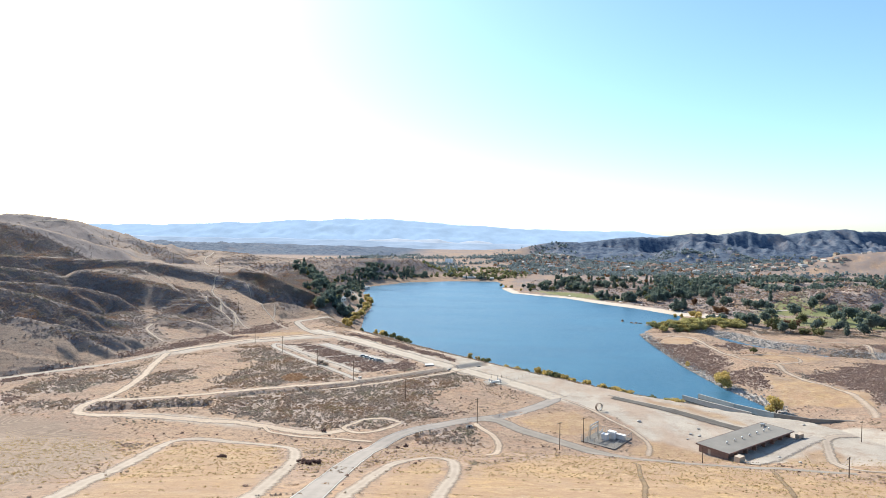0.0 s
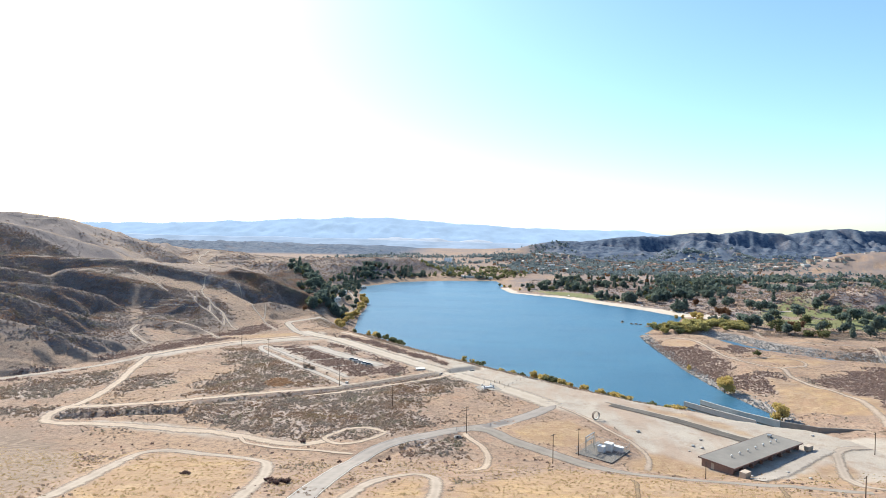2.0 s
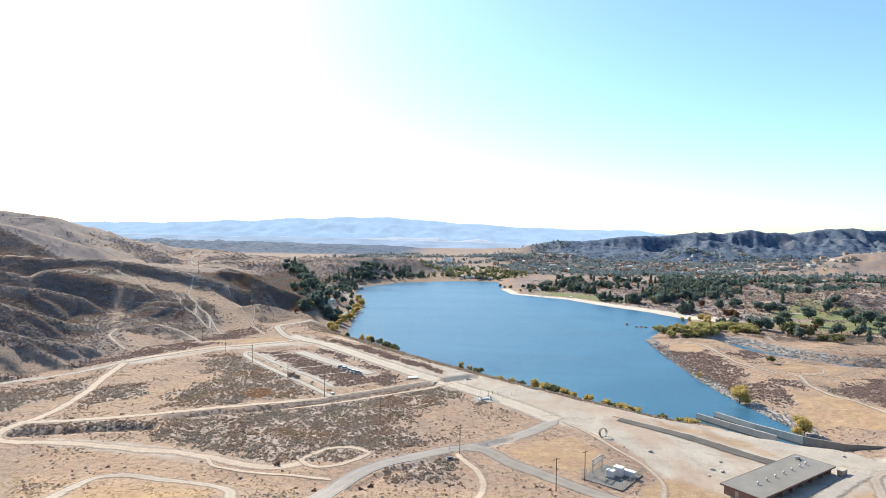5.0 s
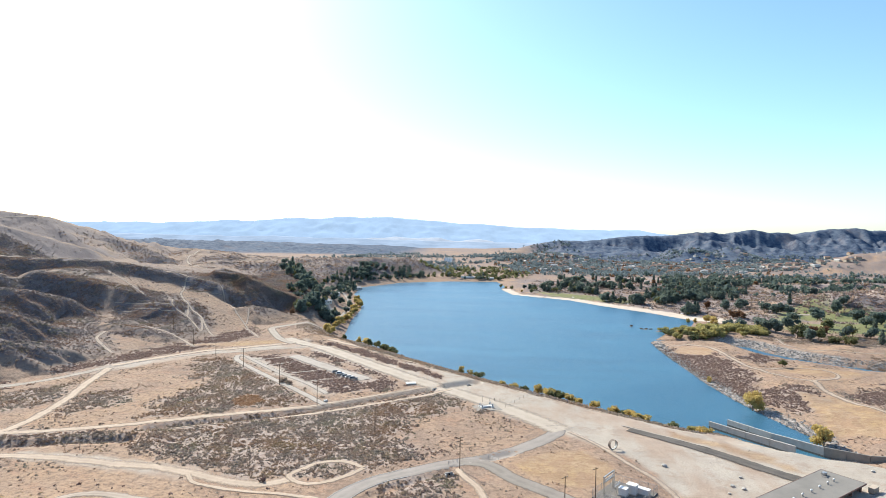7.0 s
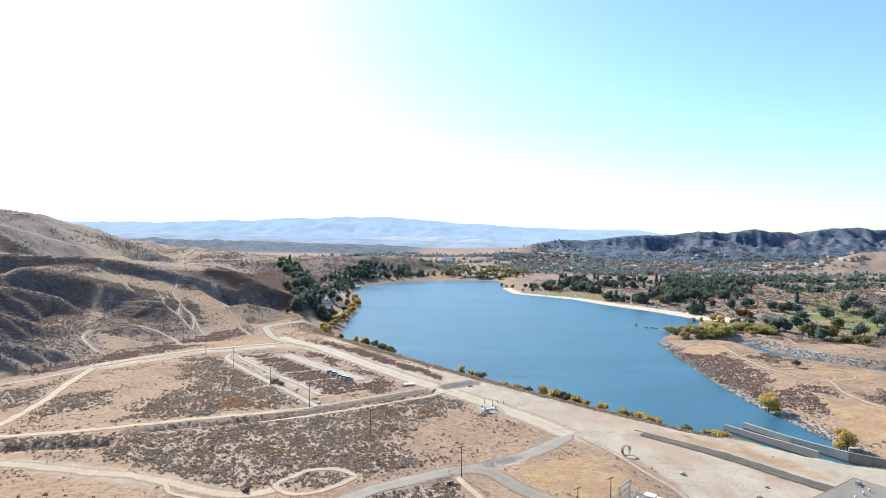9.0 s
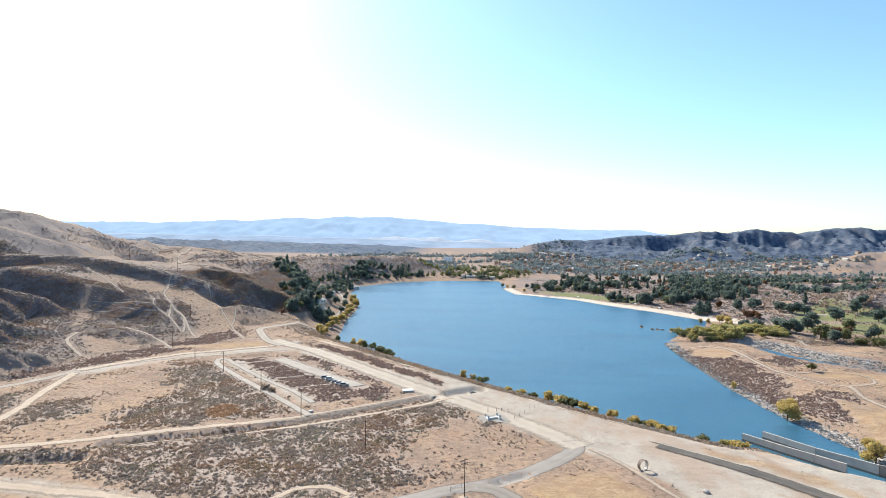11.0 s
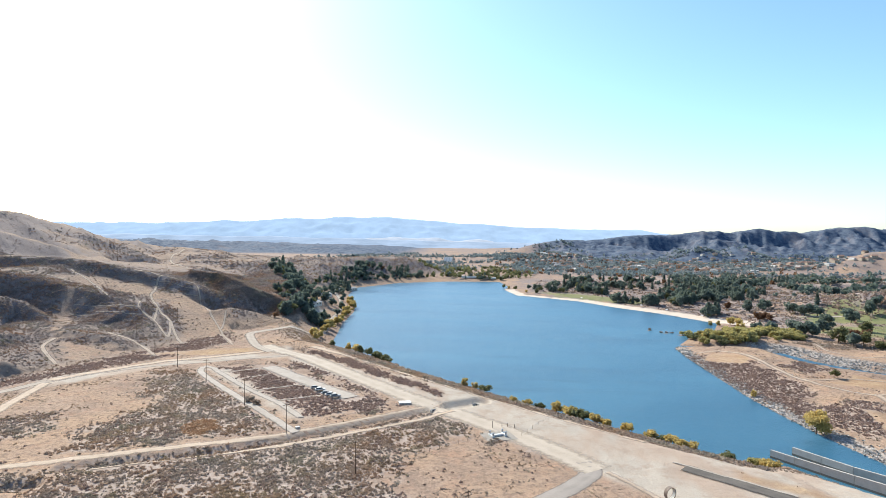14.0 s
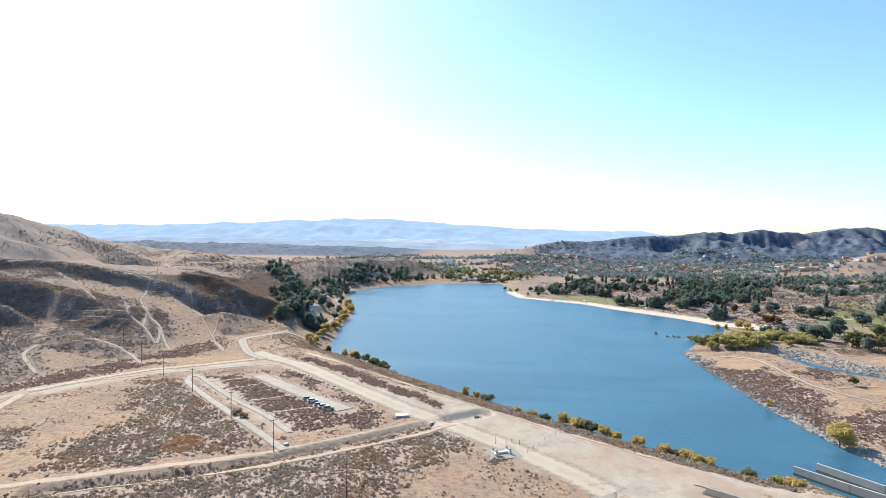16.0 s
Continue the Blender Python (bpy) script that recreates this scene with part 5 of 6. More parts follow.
# ---- spillway channel ----
def channel_wall(name, line, tops, thick, label, mat=CONCRETE):
    """An upright concrete wall along a line, with joints between its bays."""
    w = thing(name, (line[0][0], line[0][1], WATER_Z - 2.5), 0, label, "wall")
    ox, oy, oz = line[0][0], line[0][1], WATER_Z - 2.5
    for (ax, ay), (bx, by), ta, tb in zip(line, line[1:], tops, tops[1:]):
        n = max(1, round(math.hypot(bx - ax, by - ay) / 9.0))
        for k in range(n):
            t0, t1 = k / n, (k + 1) / n - 0.004
            bm = bmesh.new()
            dx, dy = bx - ax, by - ay
            ln = math.hypot(dx, dy)
            nx, ny = -dy / ln * thick / 2, dx / ln * thick / 2
            vs = []
            for t in (t0, t1):
                x, y, top = ax + dx * t - ox, ay + dy * t - oy, ta + (tb - ta) * t - oz
                vs.append([bm.verts.new((x + nx, y + ny, 0)), bm.verts.new((x + nx, y + ny, top)), bm.verts.new((x - nx, y - ny, top)), bm.verts.new((x - nx, y - ny, 0))])
            for k2 in range(4):
                bm.faces.new((vs[0][k2], vs[0][(k2 + 1) % 4], vs[1][(k2 + 1) % 4], vs[1][k2]))
            bm.faces.new(vs[0][::-1])
            bm.faces.new(vs[1])
            bmesh.ops.recalc_face_normals(bm, faces=bm.faces)
            bmesh.ops.bevel(bm, geom=[e for e in bm.edges if min(v.co.z for v in e.verts) > 1], offset=0.06, segments=1, affect="EDGES")
            bay = part("wall_bay", bm, mat, w)
            part("tide_line", tide(ax + dx * t0 - ox, ay + dy * t0 - oy, ax + dx * t1 - ox, ay + dy * t1 - oy, thick + 0.03), WET_CONCRETE, bay, "dark wet band at the water")
    return w


def tide(ax, ay, bx, by, thick):
    bm = bmesh.new()
    ln = math.hypot(bx - ax, by - ay)
    m = Matrix.Translation(((ax + bx) / 2, (ay + by) / 2, 2.55)) @ Matrix.Rotation(math.atan2(by - ay, bx - ax), 4, "Z") @ Matrix.Diagonal((ln * 0.999, thick, 1.5, 1))
    bmesh.ops.create_cube(bm, size=1.0, matrix=m)
    return bm


channel_wall("spillway_wall", [(114, 330.5), (124, 315), (136, 297)], [-10.9, -10.6, -10.0], 0.7, "grey concrete spillway wall standing in the lake")
channel_wall("spillway_wall", [(124, 334), (135, 314.5), (147, 296.5)], [-10.9, -10.6, -9.8], 0.7, "grey concrete spillway wall with dark tide line")
channel_wall("spillway_wall", [(147, 296.5), (159, 287), (180, 284), (200, 282), (230, 276)], [-9.8, -9.3, -8.9, -8.6, -8.2], 0.7, "long channel wall by the bridge, shade put in its concrete colour", SHADED_OLD_CONCRETE)


# ---- loose objects ----
def boulder(x, y, r, seed, mat, label):
    rng = random.Random(seed)
    bm = bmesh.new()
    bmesh.ops.create_icosphere(bm, subdivisions=2, radius=r)
    for v in bm.verts:
        v.co *= 0.8 + 0.35 * rng.random()
        v.co.z = v.co.z * 0.6 + r * 0.35
    me = bpy.data.meshes.new("boulder")
    bm.to_mesh(me)
    bm.free()
    me.materials.append(mat)
    ob = new("boulder", me)
    ob.matrix_basis = pose(x, y, ground_z(x, y), 0, 0, rng.random() * 360)
    tagged(ob, label, "boulder", "boulders on the dirt")


for k, (x, y, r) in enumerate([(66, 245, 0.9), (82, 231, 0.8), (87.5, 238, 0.6), (84.5, 229, 0.7), (90.5, 203, 0.5), (108, 202, 0.6), (104, 208, 0.7), (79, 226, 0.5), (119, 233, 0.8), (133, 246, 0.6)]):
    boulder(x, y, r, k, CONCRETE_PALE, "pale weathered boulder on bare dirt")


def slab_lid(x, y, turn, lx, ly):
    s = thing("concrete_vault", (x, y, ground_z(x, y)), turn, "white concrete vault lid on the dirt", "vault")
    part("base", block(0, 0, 0.2, lx, ly, 0.9, 0.05), CONCRETE_PALE, s)
    part("lid", block(-lx / 4, 0, 0.72, lx / 2 - 0.1, ly - 0.2, 0.16, 0.03), WHITE_PAINT, s)
    part("lid", block(lx / 4, 0, 0.72, lx / 2 - 0.1, ly - 0.2, 0.16, 0.03), WHITE_PAINT, s)


slab_lid(-28.2, 341, 14, 5.0, 3.4)
slab_lid(-62.5, 306.0, 35, 1.6, 1.2)

CAR_WHITE = surface("white_car_paint", (0.72, 0.71, 0.69), (0.66, 0.65, 0.63), 1.0, 0.5, 0.0, 0.0, 0.3)
CAR_GREY = surface("grey_car_paint", (0.3, 0.3, 0.29), (0.36, 0.35, 0.34), 1.0, 0.55, 0.0, 0.0, 0.3)
CAR_GLASS = surface("tinted_glass", (0.02, 0.025, 0.03), (0.025, 0.03, 0.035), 1.0, 0.2, 0.0, 0.0, 0.5)
TYRE = surface("tyre_rubber", (0.02, 0.02, 0.02), (0.03, 0.03, 0.03), 3.0, 0.9)


def parked_car(x, y, turn, paint, word):
    c = thing("car", (x, y, ground_z(x, y) + 0.26), turn, f"{word} car parked on bleached paving", "car", "cars in the lot")
    bm = block(0, 0, 0.62, 4.5, 1.8, 0.62, 0.16)
    part("body", bm, paint, c)
    bm = bmesh.new()
    lo = [bm.verts.new((sx, sy, 0.9)) for sx, sy in ((-1.9, -0.8), (1.1, -0.8), (1.1, 0.8), (-1.9, 0.8))]
    hi = [bm.verts.new((sx, sy, 1.46)) for sx, sy in ((-1.4, -0.66), (0.45, -0.66), (0.45, 0.66), (-1.4, 0.66))]
    for k in range(4):
        bm.faces.new((lo[k], lo[(k + 1) % 4], hi[(k + 1) % 4], hi[k]))
    bm.faces.new(hi)
    bmesh.ops.recalc_face_normals(bm, faces=bm.faces)
    cab = part("cabin", bm, CAR_GLASS, c, "dark tinted windows")
    part("roof", block(-0.48, 0, 1.49, 1.95, 1.38, 0.07, 0.03), paint, c)
    for sx in (-1.4, 1.4):
        for sy in (-0.82, 0.82):
            w = part("wheel", rod(bmesh.new(), (sx, sy - 0.11, 0.33), (sx, sy + 0.11, 0.33), 0.33, 0.33, 14), TYRE, c)
            part("rim", rod(bmesh.new(), (sx, sy - 0.12, 0.33), (sx, sy + 0.12, 0.33), 0.19, 0.19, 8), STEEL, w)
    for sy in (-0.6, 0.6):
        part("headlight", block(2.24, sy, 0.66, 0.06, 0.34, 0.16), WHITE_PAINT, c)


for x, y, turn, paint, word in [(-70.5, 359.5, 20, CAR_GREY, "grey"), (-67.6, 356.6, 20, CAR_WHITE, "white"), (-63.2, 350.4, 20, CAR_GREY, "grey"), (-60.7, 347.8, 20, CAR_WHITE, "white"), (-58.2, 345.2, 20, CAR_GREY, "grey")]:
    parked_car(x, y, turn, paint, word)

# ---- plants ----


def flake_mesh(name, centres, sizes, tints, material, rng, cores=(), tris=True, fine_core=False):
    """Leaf clumps: one ragged flake at each centre, turned at random; cores are closed lumps inside."""
    n = len(centres)
    u = rng.normal(size=(n, 3))
    u /= np.linalg.norm(u, axis=1)[:, None]
    w = np.cross(u, rng.normal(size=(n, 3)))
    w /= np.linalg.norm(w, axis=1)[:, None]
    k = 3 if tris else 4
    s = np.asarray(sizes)[:, None]
    if tris:
        v = np.stack([centres + u * s * 0.6, centres - u * s * 0.35 + w * s * 0.55, centres - u * s * 0.35 - w * s * 0.55], 1)
    else:
        v = np.stack([centres + u * s * 0.6, centres + w * s * 0.42, centres - u * s * 0.55, centres - w * s * 0.42], 1)
    verts = v.reshape(-1, 3)
    faces = np.arange(n * k).reshape(n, k)
    tint = np.repeat(np.asarray(tints), k)
    fl = faces.tolist()
    base = len(verts)
    extra, etint = [], []
    for (cx, cy, cz, rx, rz, tv) in cores:
        bm = bmesh.new()
        bmesh.ops.create_icosphere(bm, subdivisions=2 if fine_core else 1, radius=1.0)
        bm.verts.ensure_lookup_table()
        for q in bm.verts:
            f = 0.8 + 0.4 * rng.random()
            extra.append((cx + q.co.x * rx * f, cy + q.co.y * rx * f, cz + q.co.z * rz * f))
            etint.append(tv)
        for fc in bm.faces:
            fl.append([base + q.index for q in fc.verts])
        base += len(bm.verts)
        bm.free()
    if extra:
        verts = np.concatenate([verts, np.array(extra)])
        tint = np.concatenate([tint, np.array(etint)])
    me = bpy.data.meshes.new(name)
    me.from_pydata(verts.tolist(), [], fl)
    at = me.attributes.new("tint", "FLOAT", "POINT")
    at.data.foreach_set("value", tint.astype(np.float32))
    me.materials.append(material)
    return me


def crown(shape, h, r, n, size, material, seed):
    """Crown of lobes. shape: round, tall or low."""
    rng = np.random.RandomState(seed)
    lobes = []
    count = {"round": 9, "tall": 10, "low": 7}[shape]
    for k in range(count):
        a = rng.rand() * 2 * np.pi
        if shape == "round":
            z, q = h * (0.27 + 0.56 * rng.rand()), r * 0.62 * np.sqrt(rng.rand())
            lr = r * (0.34 + 0.24 * rng.rand())
        elif shape == "tall":
            f = (k + 0.5) / count
            z, q = h * (0.14 + 0.8 * f), r * 0.3 * rng.rand() * (1 - f)
            lr = r * (1.0 - 0.8 * f) * (0.75 + 0.2 * rng.rand())
        else:
            z, q = h * (0.3 + 0.32 * rng.rand()), r * 0.75 * np.sqrt(rng.rand())
            lr = r * (0.3 + 0.25 * rng.rand())
        lobes.append((q * np.cos(a), q * np.sin(a), z, lr, lr * (0.8 if shape != "tall" else 1.1)))
    pick = rng.randint(0, count, n)
    d = rng.normal(size=(n, 3))
    d /= np.linalg.norm(d, axis=1)[:, None]
    L = np.array(lobes)[pick]
    rad = 0.72 + 0.34 * rng.rand(n)
    c = np.stack([L[:, 0] + d[:, 0] * L[:, 3] * rad, L[:, 1] + d[:, 1] * L[:, 3] * rad, np.maximum(L[:, 2] + d[:, 2] * L[:, 4] * rad, 0.15 * h * rng.rand(n))], -1)
    # tint puts light into the leaves: lobe tops paler, inner cores dark
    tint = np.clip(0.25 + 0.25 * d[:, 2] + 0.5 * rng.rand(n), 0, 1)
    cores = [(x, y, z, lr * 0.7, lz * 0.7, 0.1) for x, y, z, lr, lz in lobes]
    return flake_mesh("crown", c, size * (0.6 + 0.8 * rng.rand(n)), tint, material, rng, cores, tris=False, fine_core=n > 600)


def trunk_mesh(h, r0, spread, seed):
    rng = random.Random(seed)
    bm = bmesh.new()
    rod(bm, (0, 0, -0.2), (0.1, 0.05, h * 0.45), r0, r0 * 0.7, 7)
    for k in range(5):
        a = k * 1.3 + rng.random()
        q = spread * (0.4 + 0.3 * rng.random())
        rod(bm, (0.1, 0.05, h * (0.25 + 0.04 * k)), (q * math.cos(a), q * math.sin(a), h * (0.5 + 0.25 * rng.random())), r0 * 0.45, r0 * 0.12, 5)
    me = bpy.data.meshes.new("trunk")
    bm.to_mesh(me)
    bm.free()
    me.materials.append(BARK)
    return me


def make_tree(shape, h, r, n, size, leaf, label, seed, group):
    t = thing("tree" if h > 4 else "bush", (0, 0, -500), 0, label, "tree" if h > 4 else "bush", group)
    part("trunk", trunk_mesh(h, 0.035 * h if shape != "low" else 0.08, r, seed), BARK, t)
    part("crown", crown(shape, h, r, n, size, leaf, seed), leaf, t)
    return t


KINDS = {
    "park_a": ("round", 11, 5.6, 420, 1.5, LEAF_GREEN, "dark green park tree in the lakeside park", "park trees"),
    "park_b": ("round", 9, 4.6, 380, 1.3, LEAF_GREEN, "dense dark green tree in the lakeside park", "park trees"),
    "park_c": ("round", 13, 6.4, 460, 1.6, LEAF_GREEN, "tall broad dark green tree near the lake", "park trees"),
    "pine": ("tall", 13, 3.4, 380, 1.3, LEAF_GREEN, "tall dark conifer among the park trees", "park trees"),
    "olive": ("round", 7.5, 4.2, 380, 1.1, LEAF_OLIVE, "grey-olive tree with loose crown", "park trees"),
    "rust": ("round", 8, 4.2, 340, 1.2, LEAF_RUST, "rusty autumn tree in the park", "park trees"),
    "gold": ("round", 8, 4.4, 420, 1.1, LEAF_YELLOW, "golden autumn tree near the beach", "yellow trees"),
    "willow": ("round", 8.6, 5.0, 1500, 0.75, LEAF_YELLOW, "yellow willow with rounded crown on the bank", "yellow trees"),
    "ybush": ("low", 3.6, 2.6, 420, 0.55, LEAF_YELLOW, "yellow shrub on the lake bank", "bank shrubs"),
    "gbush": ("low", 3.8, 2.8, 420, 0.6, LEAF_OLIVE, "grey-green shrub on the lake bank", "bank shrubs"),
    "obush": ("low", 5.0, 4.2, 520, 0.8, LEAF_WILLOW, "olive willow thicket by the water", "willow thicket"),
    "rbush": ("low", 2.2, 2.0, 320, 0.42, BRUSH_WINE, "dark wine-red bush in dry grass", "dry bushes"),
    "dbush": ("low", 2.6, 2.2, 300, 0.5, BRUSH, "dry brown bush on open ground", "dry bushes"),
}
MADE = {k: [make_tree(*v[:7], 300 + 10 * i + j, v[7]) for j in range(2)] for i, (k, v) in enumerate(KINDS.items())}
USED = set()


def plant(kind, x, y, scale=1.0, rng=random.Random(5), sink=0.0):
    src = MADE[kind][rng.randint(0, 1)]
    z = max(ground_z(x, y), WATER_Z - 0.3) - sink
    m = pose(x, y, z, 0, 0, rng.random() * 360)
    s = scale * rng.uniform(0.88, 1.12)
    if src not in USED:
        USED.add(src)
        ob = src
        ob.matrix_basis = m
    else:
        ob = copy_thing(src, m)
    ob.scale = (s, s, s * rng.uniform(0.92, 1.1))
    return ob


# big single trees and shrubs on the banks
plant("willow", 147.5, 360, 1.0)
plant("willow", 154, 309, 0.95)
plant("gold", 148, 417, 0.5)
plant("olive", 206, 446, 0.75)
for x, y, k, s in [(-87, 505, "gold", 0.75), (-80, 497, "gold", 0.8), (-76, 494, "olive", 0.8), (-70, 488, "olive", 0.75), (-63, 484, "gbush", 1.3), (-58, 480, "gbush", 1.2), (-54, 476, "gbush", 1.0),
                   (-5, 421, "gold", 0.62), (1, 418, "gold", 0.5), (6, 413, "gbush", 1.3), (20, 390, "ybush", 1.0), (26, 386, "ybush", 1.0), (32, 382, "gbush", 1.0), (39, 376, "willow", 0.55),
                   (43, 371, "ybush", 1.4), (46, 370, "gbush", 1.5), (50, 368, "gbush", 1.3), (54, 362, "willow", 0.5), (58, 360, "ybush", 1.3), (65, 352, "ybush", 1.3), (73, 343, "ybush", 1.1), (76, 341, "gbush", 0.9),
                   (79, 339, "ybush", 1.2), (82, 336, "ybush", 1.3), (85, 335, "ybush", 1.2), (95, 323, "gbush", 0.9), (101, 315, "obush", 0.8), (105, 312, "ybush", 1.1), (-103, 524, "olive", 0.6), (-92, 337, "dbush", 1.1), (-88, 334, "dbush", 0.9)]:
    plant(k, x, y, s)
for x, y, s in [(-47, 154, 0.8), (-49, 155.5, 0.65), (-45.4, 155.8, 0.6), (-51.5, 158.5, 0.45), (-77.4, 166.6, 0.5), (-76.2, 166.4, 0.4), (-29.5, 203, 0.4), (-27, 206, 0.45), (-42, 199, 0.35), (-60.5, 222.5, 0.55)]:
    plant("rbush", x, y, s)
rng = random.Random(21)
# left shore: yellow fringe, then dark trees up to the foot of the hill
for k in range(26):
    t = k / 25
    x, y = np.interp(t, [0, 0.2, 0.5, 0.8, 1], [-112, -116, -122, -128, -140]), 530 + 260 * t
    plant(rng.choice(["ybush", "gold", "ybush", "willow"]), x - 2 - rng.random() * 5, y + rng.uniform(-4, 4), rng.uniform(0.6, 1.0))
for x, y, k, s in [(-176, 632, "park_c", 0.8), (-168, 640, "park_b", 0.9), (-153, 618, "park_b", 0.8), (-145, 612, "olive", 0.9), (-139, 600, "rust", 0.6), (-160, 570, "rust", 0.6)]:
    plant(k, x, y, s)
WOOD = []


def plant_or_wood(limit, kind, x, y, scale):
    """The nearest stand as things of their own; the rest go into one stand of woods."""
    if y < limit:
        plant(kind, x, y, scale)
    else:
        WOOD.append((kind, x, y, scale))


for k in range(125):
    y = 590 + 450 * rng.random() ** 1.4
    edge = np.interp(y, [590, 715, 785, 882, 990, 1060], [-121, -130, -142, -172, -185, -150])
    toe = np.interp(y, [590, 610, 650, 700, 750, 900, 1010, 1100], [-138, -150, -182, -214, -208, -206, -205, -160])
    x = rng.uniform(toe, edge - 4)
    plant_or_wood(675, rng.choice(["park_a", "park_b", "pine", "park_c", "olive", "park_b"]), x, y, rng.uniform(0.55, 0.9))
for k in range(75):
    y = rng.uniform(930, 1150)
    x = np.interp(y, [930, 1010, 1090, 1150], [-185, -190, -140, -70]) - 4 - rng.random() * 24
    plant_or_wood(0, rng.choice(["park_a", "park_b", "pine", "olive"]), x, y, rng.uniform(0.5, 0.85))
for k in range(26):
    x = rng.uniform(-140, 60)
    plant_or_wood(0, rng.choice(["park_a", "park_b", "pine", "olive"]), x, 1150 + rng.uniform(0, 30) + abs(x) * 0.1, rng.uniform(0.6, 1.0))

# park on the right bank
for x, y, k, q in [(265, 603, "park_c", 1.1), (267, 592, "park_c", 1.1), (338, 743, "park_c", 1.1), (351, 721, "park_c", 1.1), (366, 698, "park_c", 1.1), (399, 719, "park_c", 1.1), (377, 631, "park_c", 1.1), (425, 678, "park_c", 1.1),
                   (374, 575, "park_c", 1.1), (414, 649, "park_c", 1.1), (299, 755, "park_c", 1.1), (271, 586, "park_a", 1.25), (341, 726, "park_a", 1.25), (361, 683, "park_a", 1.25), (421, 739, "park_a", 1.25), (395, 673, "park_a", 1.25),
                   (407, 661, "park_a", 1.25), (461, 698, "park_a", 1.25), (327, 778, "park_a", 1.25), (319, 648, "park_a", 1.25), (392, 594, "park_a", 1.25), (247, 625, "park_b", 1.25), (252, 613, "park_b", 1.25), (299, 620, "park_b", 1.25),
                   (279, 547, "park_b", 1.25), (319, 567, "park_b", 1.25), (339, 566, "park_b", 1.25), (348, 543, "park_b", 1.25), (317, 765, "park_b", 1.25), (389, 616, "park_b", 1.25), (277, 562, "olive", 1.35), (330, 575, "olive", 1.35),
                   (338, 626, "olive", 1.35), (286, 547, "olive", 1.35), (292, 535, "gbush", 1.8), (298, 527, "gbush", 1.8), (328, 535, "pine", 1), (372, 759, "pine", 1), (361, 594, "pine", 1), (306, 576, "rust", 1.1),
                   (303, 586, "rust", 1.1), (282, 701, "rust", 1.1), (288, 702, "rust", 1.1), (291, 693, "rust", 1.1), (245, 676, "gold", 1.1), (249, 669, "gold", 1.1), (236, 632, "gold", 0.9), (231, 670, "gold", 0.6),
                   (225, 673, "gold", 0.5), (240, 640, "gbush", 1.3), (232, 634, "gbush", 1.2), (284, 777, "rust", 1), (259, 746, "rust", 0.8), (410, 660, "park_c", 1.1), (398, 590, "park_c", 1.1), (430, 625, "park_a", 1.2),
                   (455, 640, "park_b", 1.2), (480, 660, "park_c", 1.1), (47, 1028, "olive", 0.9), (54, 1010, "gold", 0.7), (62, 985, "olive", 0.9), (84, 1003, "park_b", 0.9), (97, 968, "olive", 1), (112, 960, "park_a", 0.8),
                   (76, 950, "gold", 0.6), (90, 940, "olive", 0.8)]:
    plant(k, x, y, q)
for x, y, k in [(168, 622, "dbush"), (172, 621, "dbush"), (164, 623, "dbush"), (178, 612, "obush"), (182, 610, "dbush"), (157, 634, "dbush")]:
    plant(k, x, y, 0.7)
# willow thicket along the inlet
for k in range(96):
    t = rng.random()
    x = np.interp(t, [0, 0.3, 0.7, 1], [174, 200, 232, 258]) + rng.uniform(-5, 5)
    y = np.interp(t, [0, 0.3, 0.7, 1], [586, 590, 588, 600]) + rng.uniform(-30, 24)
    if ground_z(x, y) < WATER_Z + 0.05:
        continue
    plant(rng.choice(["obush", "obush", "ybush", "gbush", "obush"]), x, y, rng.uniform(0.9, 1.75))
# belts of dark trees behind the beach
BELTS = [([(235, 806), (270, 842), (310, 860), (345, 850)], 12, 32), ([(250, 865), (300, 900), (360, 900)], 22, 34), ([(270, 940), (340, 965), (420, 960)], 24, 38), ([(310, 1030), (380, 1062), (450, 1060)], 24, 36),
         ([(206, 722), (222, 732), (240, 726), (264, 750)], 6, 24), ([(90, 990), (104, 966), (128, 950), (156, 952), (184, 910)], 8, 24), ([(176, 850), (200, 828), (222, 808)], 8, 16), ([(120, 1010), (200, 1010), (260, 985)], 24, 34), ([(160, 1120), (258, 1150), (330, 1110), (420, 1100)], 30, 50),
         ([(400, 590), (440, 600), (500, 640)], 16, 18), ([(560, 660), (620, 700)], 20, 14), ([(560, 960), (660, 1000), (760, 1010)], 30, 30), ([(470, 1140), (600, 1150), (760, 1190)], 30, 40),
         ([(-277, 919), (-243, 850), (-205, 775), (-172, 700)], 14, 44), ([(-156, 580), (-152, 600), (-146, 620)], 7, 9), ([(-190, 1045), (-186, 1140), (-140, 1140), (-90, 1150)], 16, 44), ([(-165, 910), (-175, 960), (-165, 1010)], 10, 22)]
for line, spread, count in BELTS:
    pts = curve_points(line, 3.0)
    for k in range(int(count * 1.35)):
        cx, cy = pts[rng.randrange(len(pts))]
        x, y = cx + rng.gauss(0, spread * 0.5), cy + rng.gauss(0, spread * 0.6)
        if ground_z(x, y) > WATER_Z + 0.9:
            plant_or_wood(800, rng.choice(["park_a", "park_b", "park_c", "pine", "park_a", "park_b", "pine", "olive" if k % 3 else "rust"]), x, y, rng.uniform(0.75, 1.2))


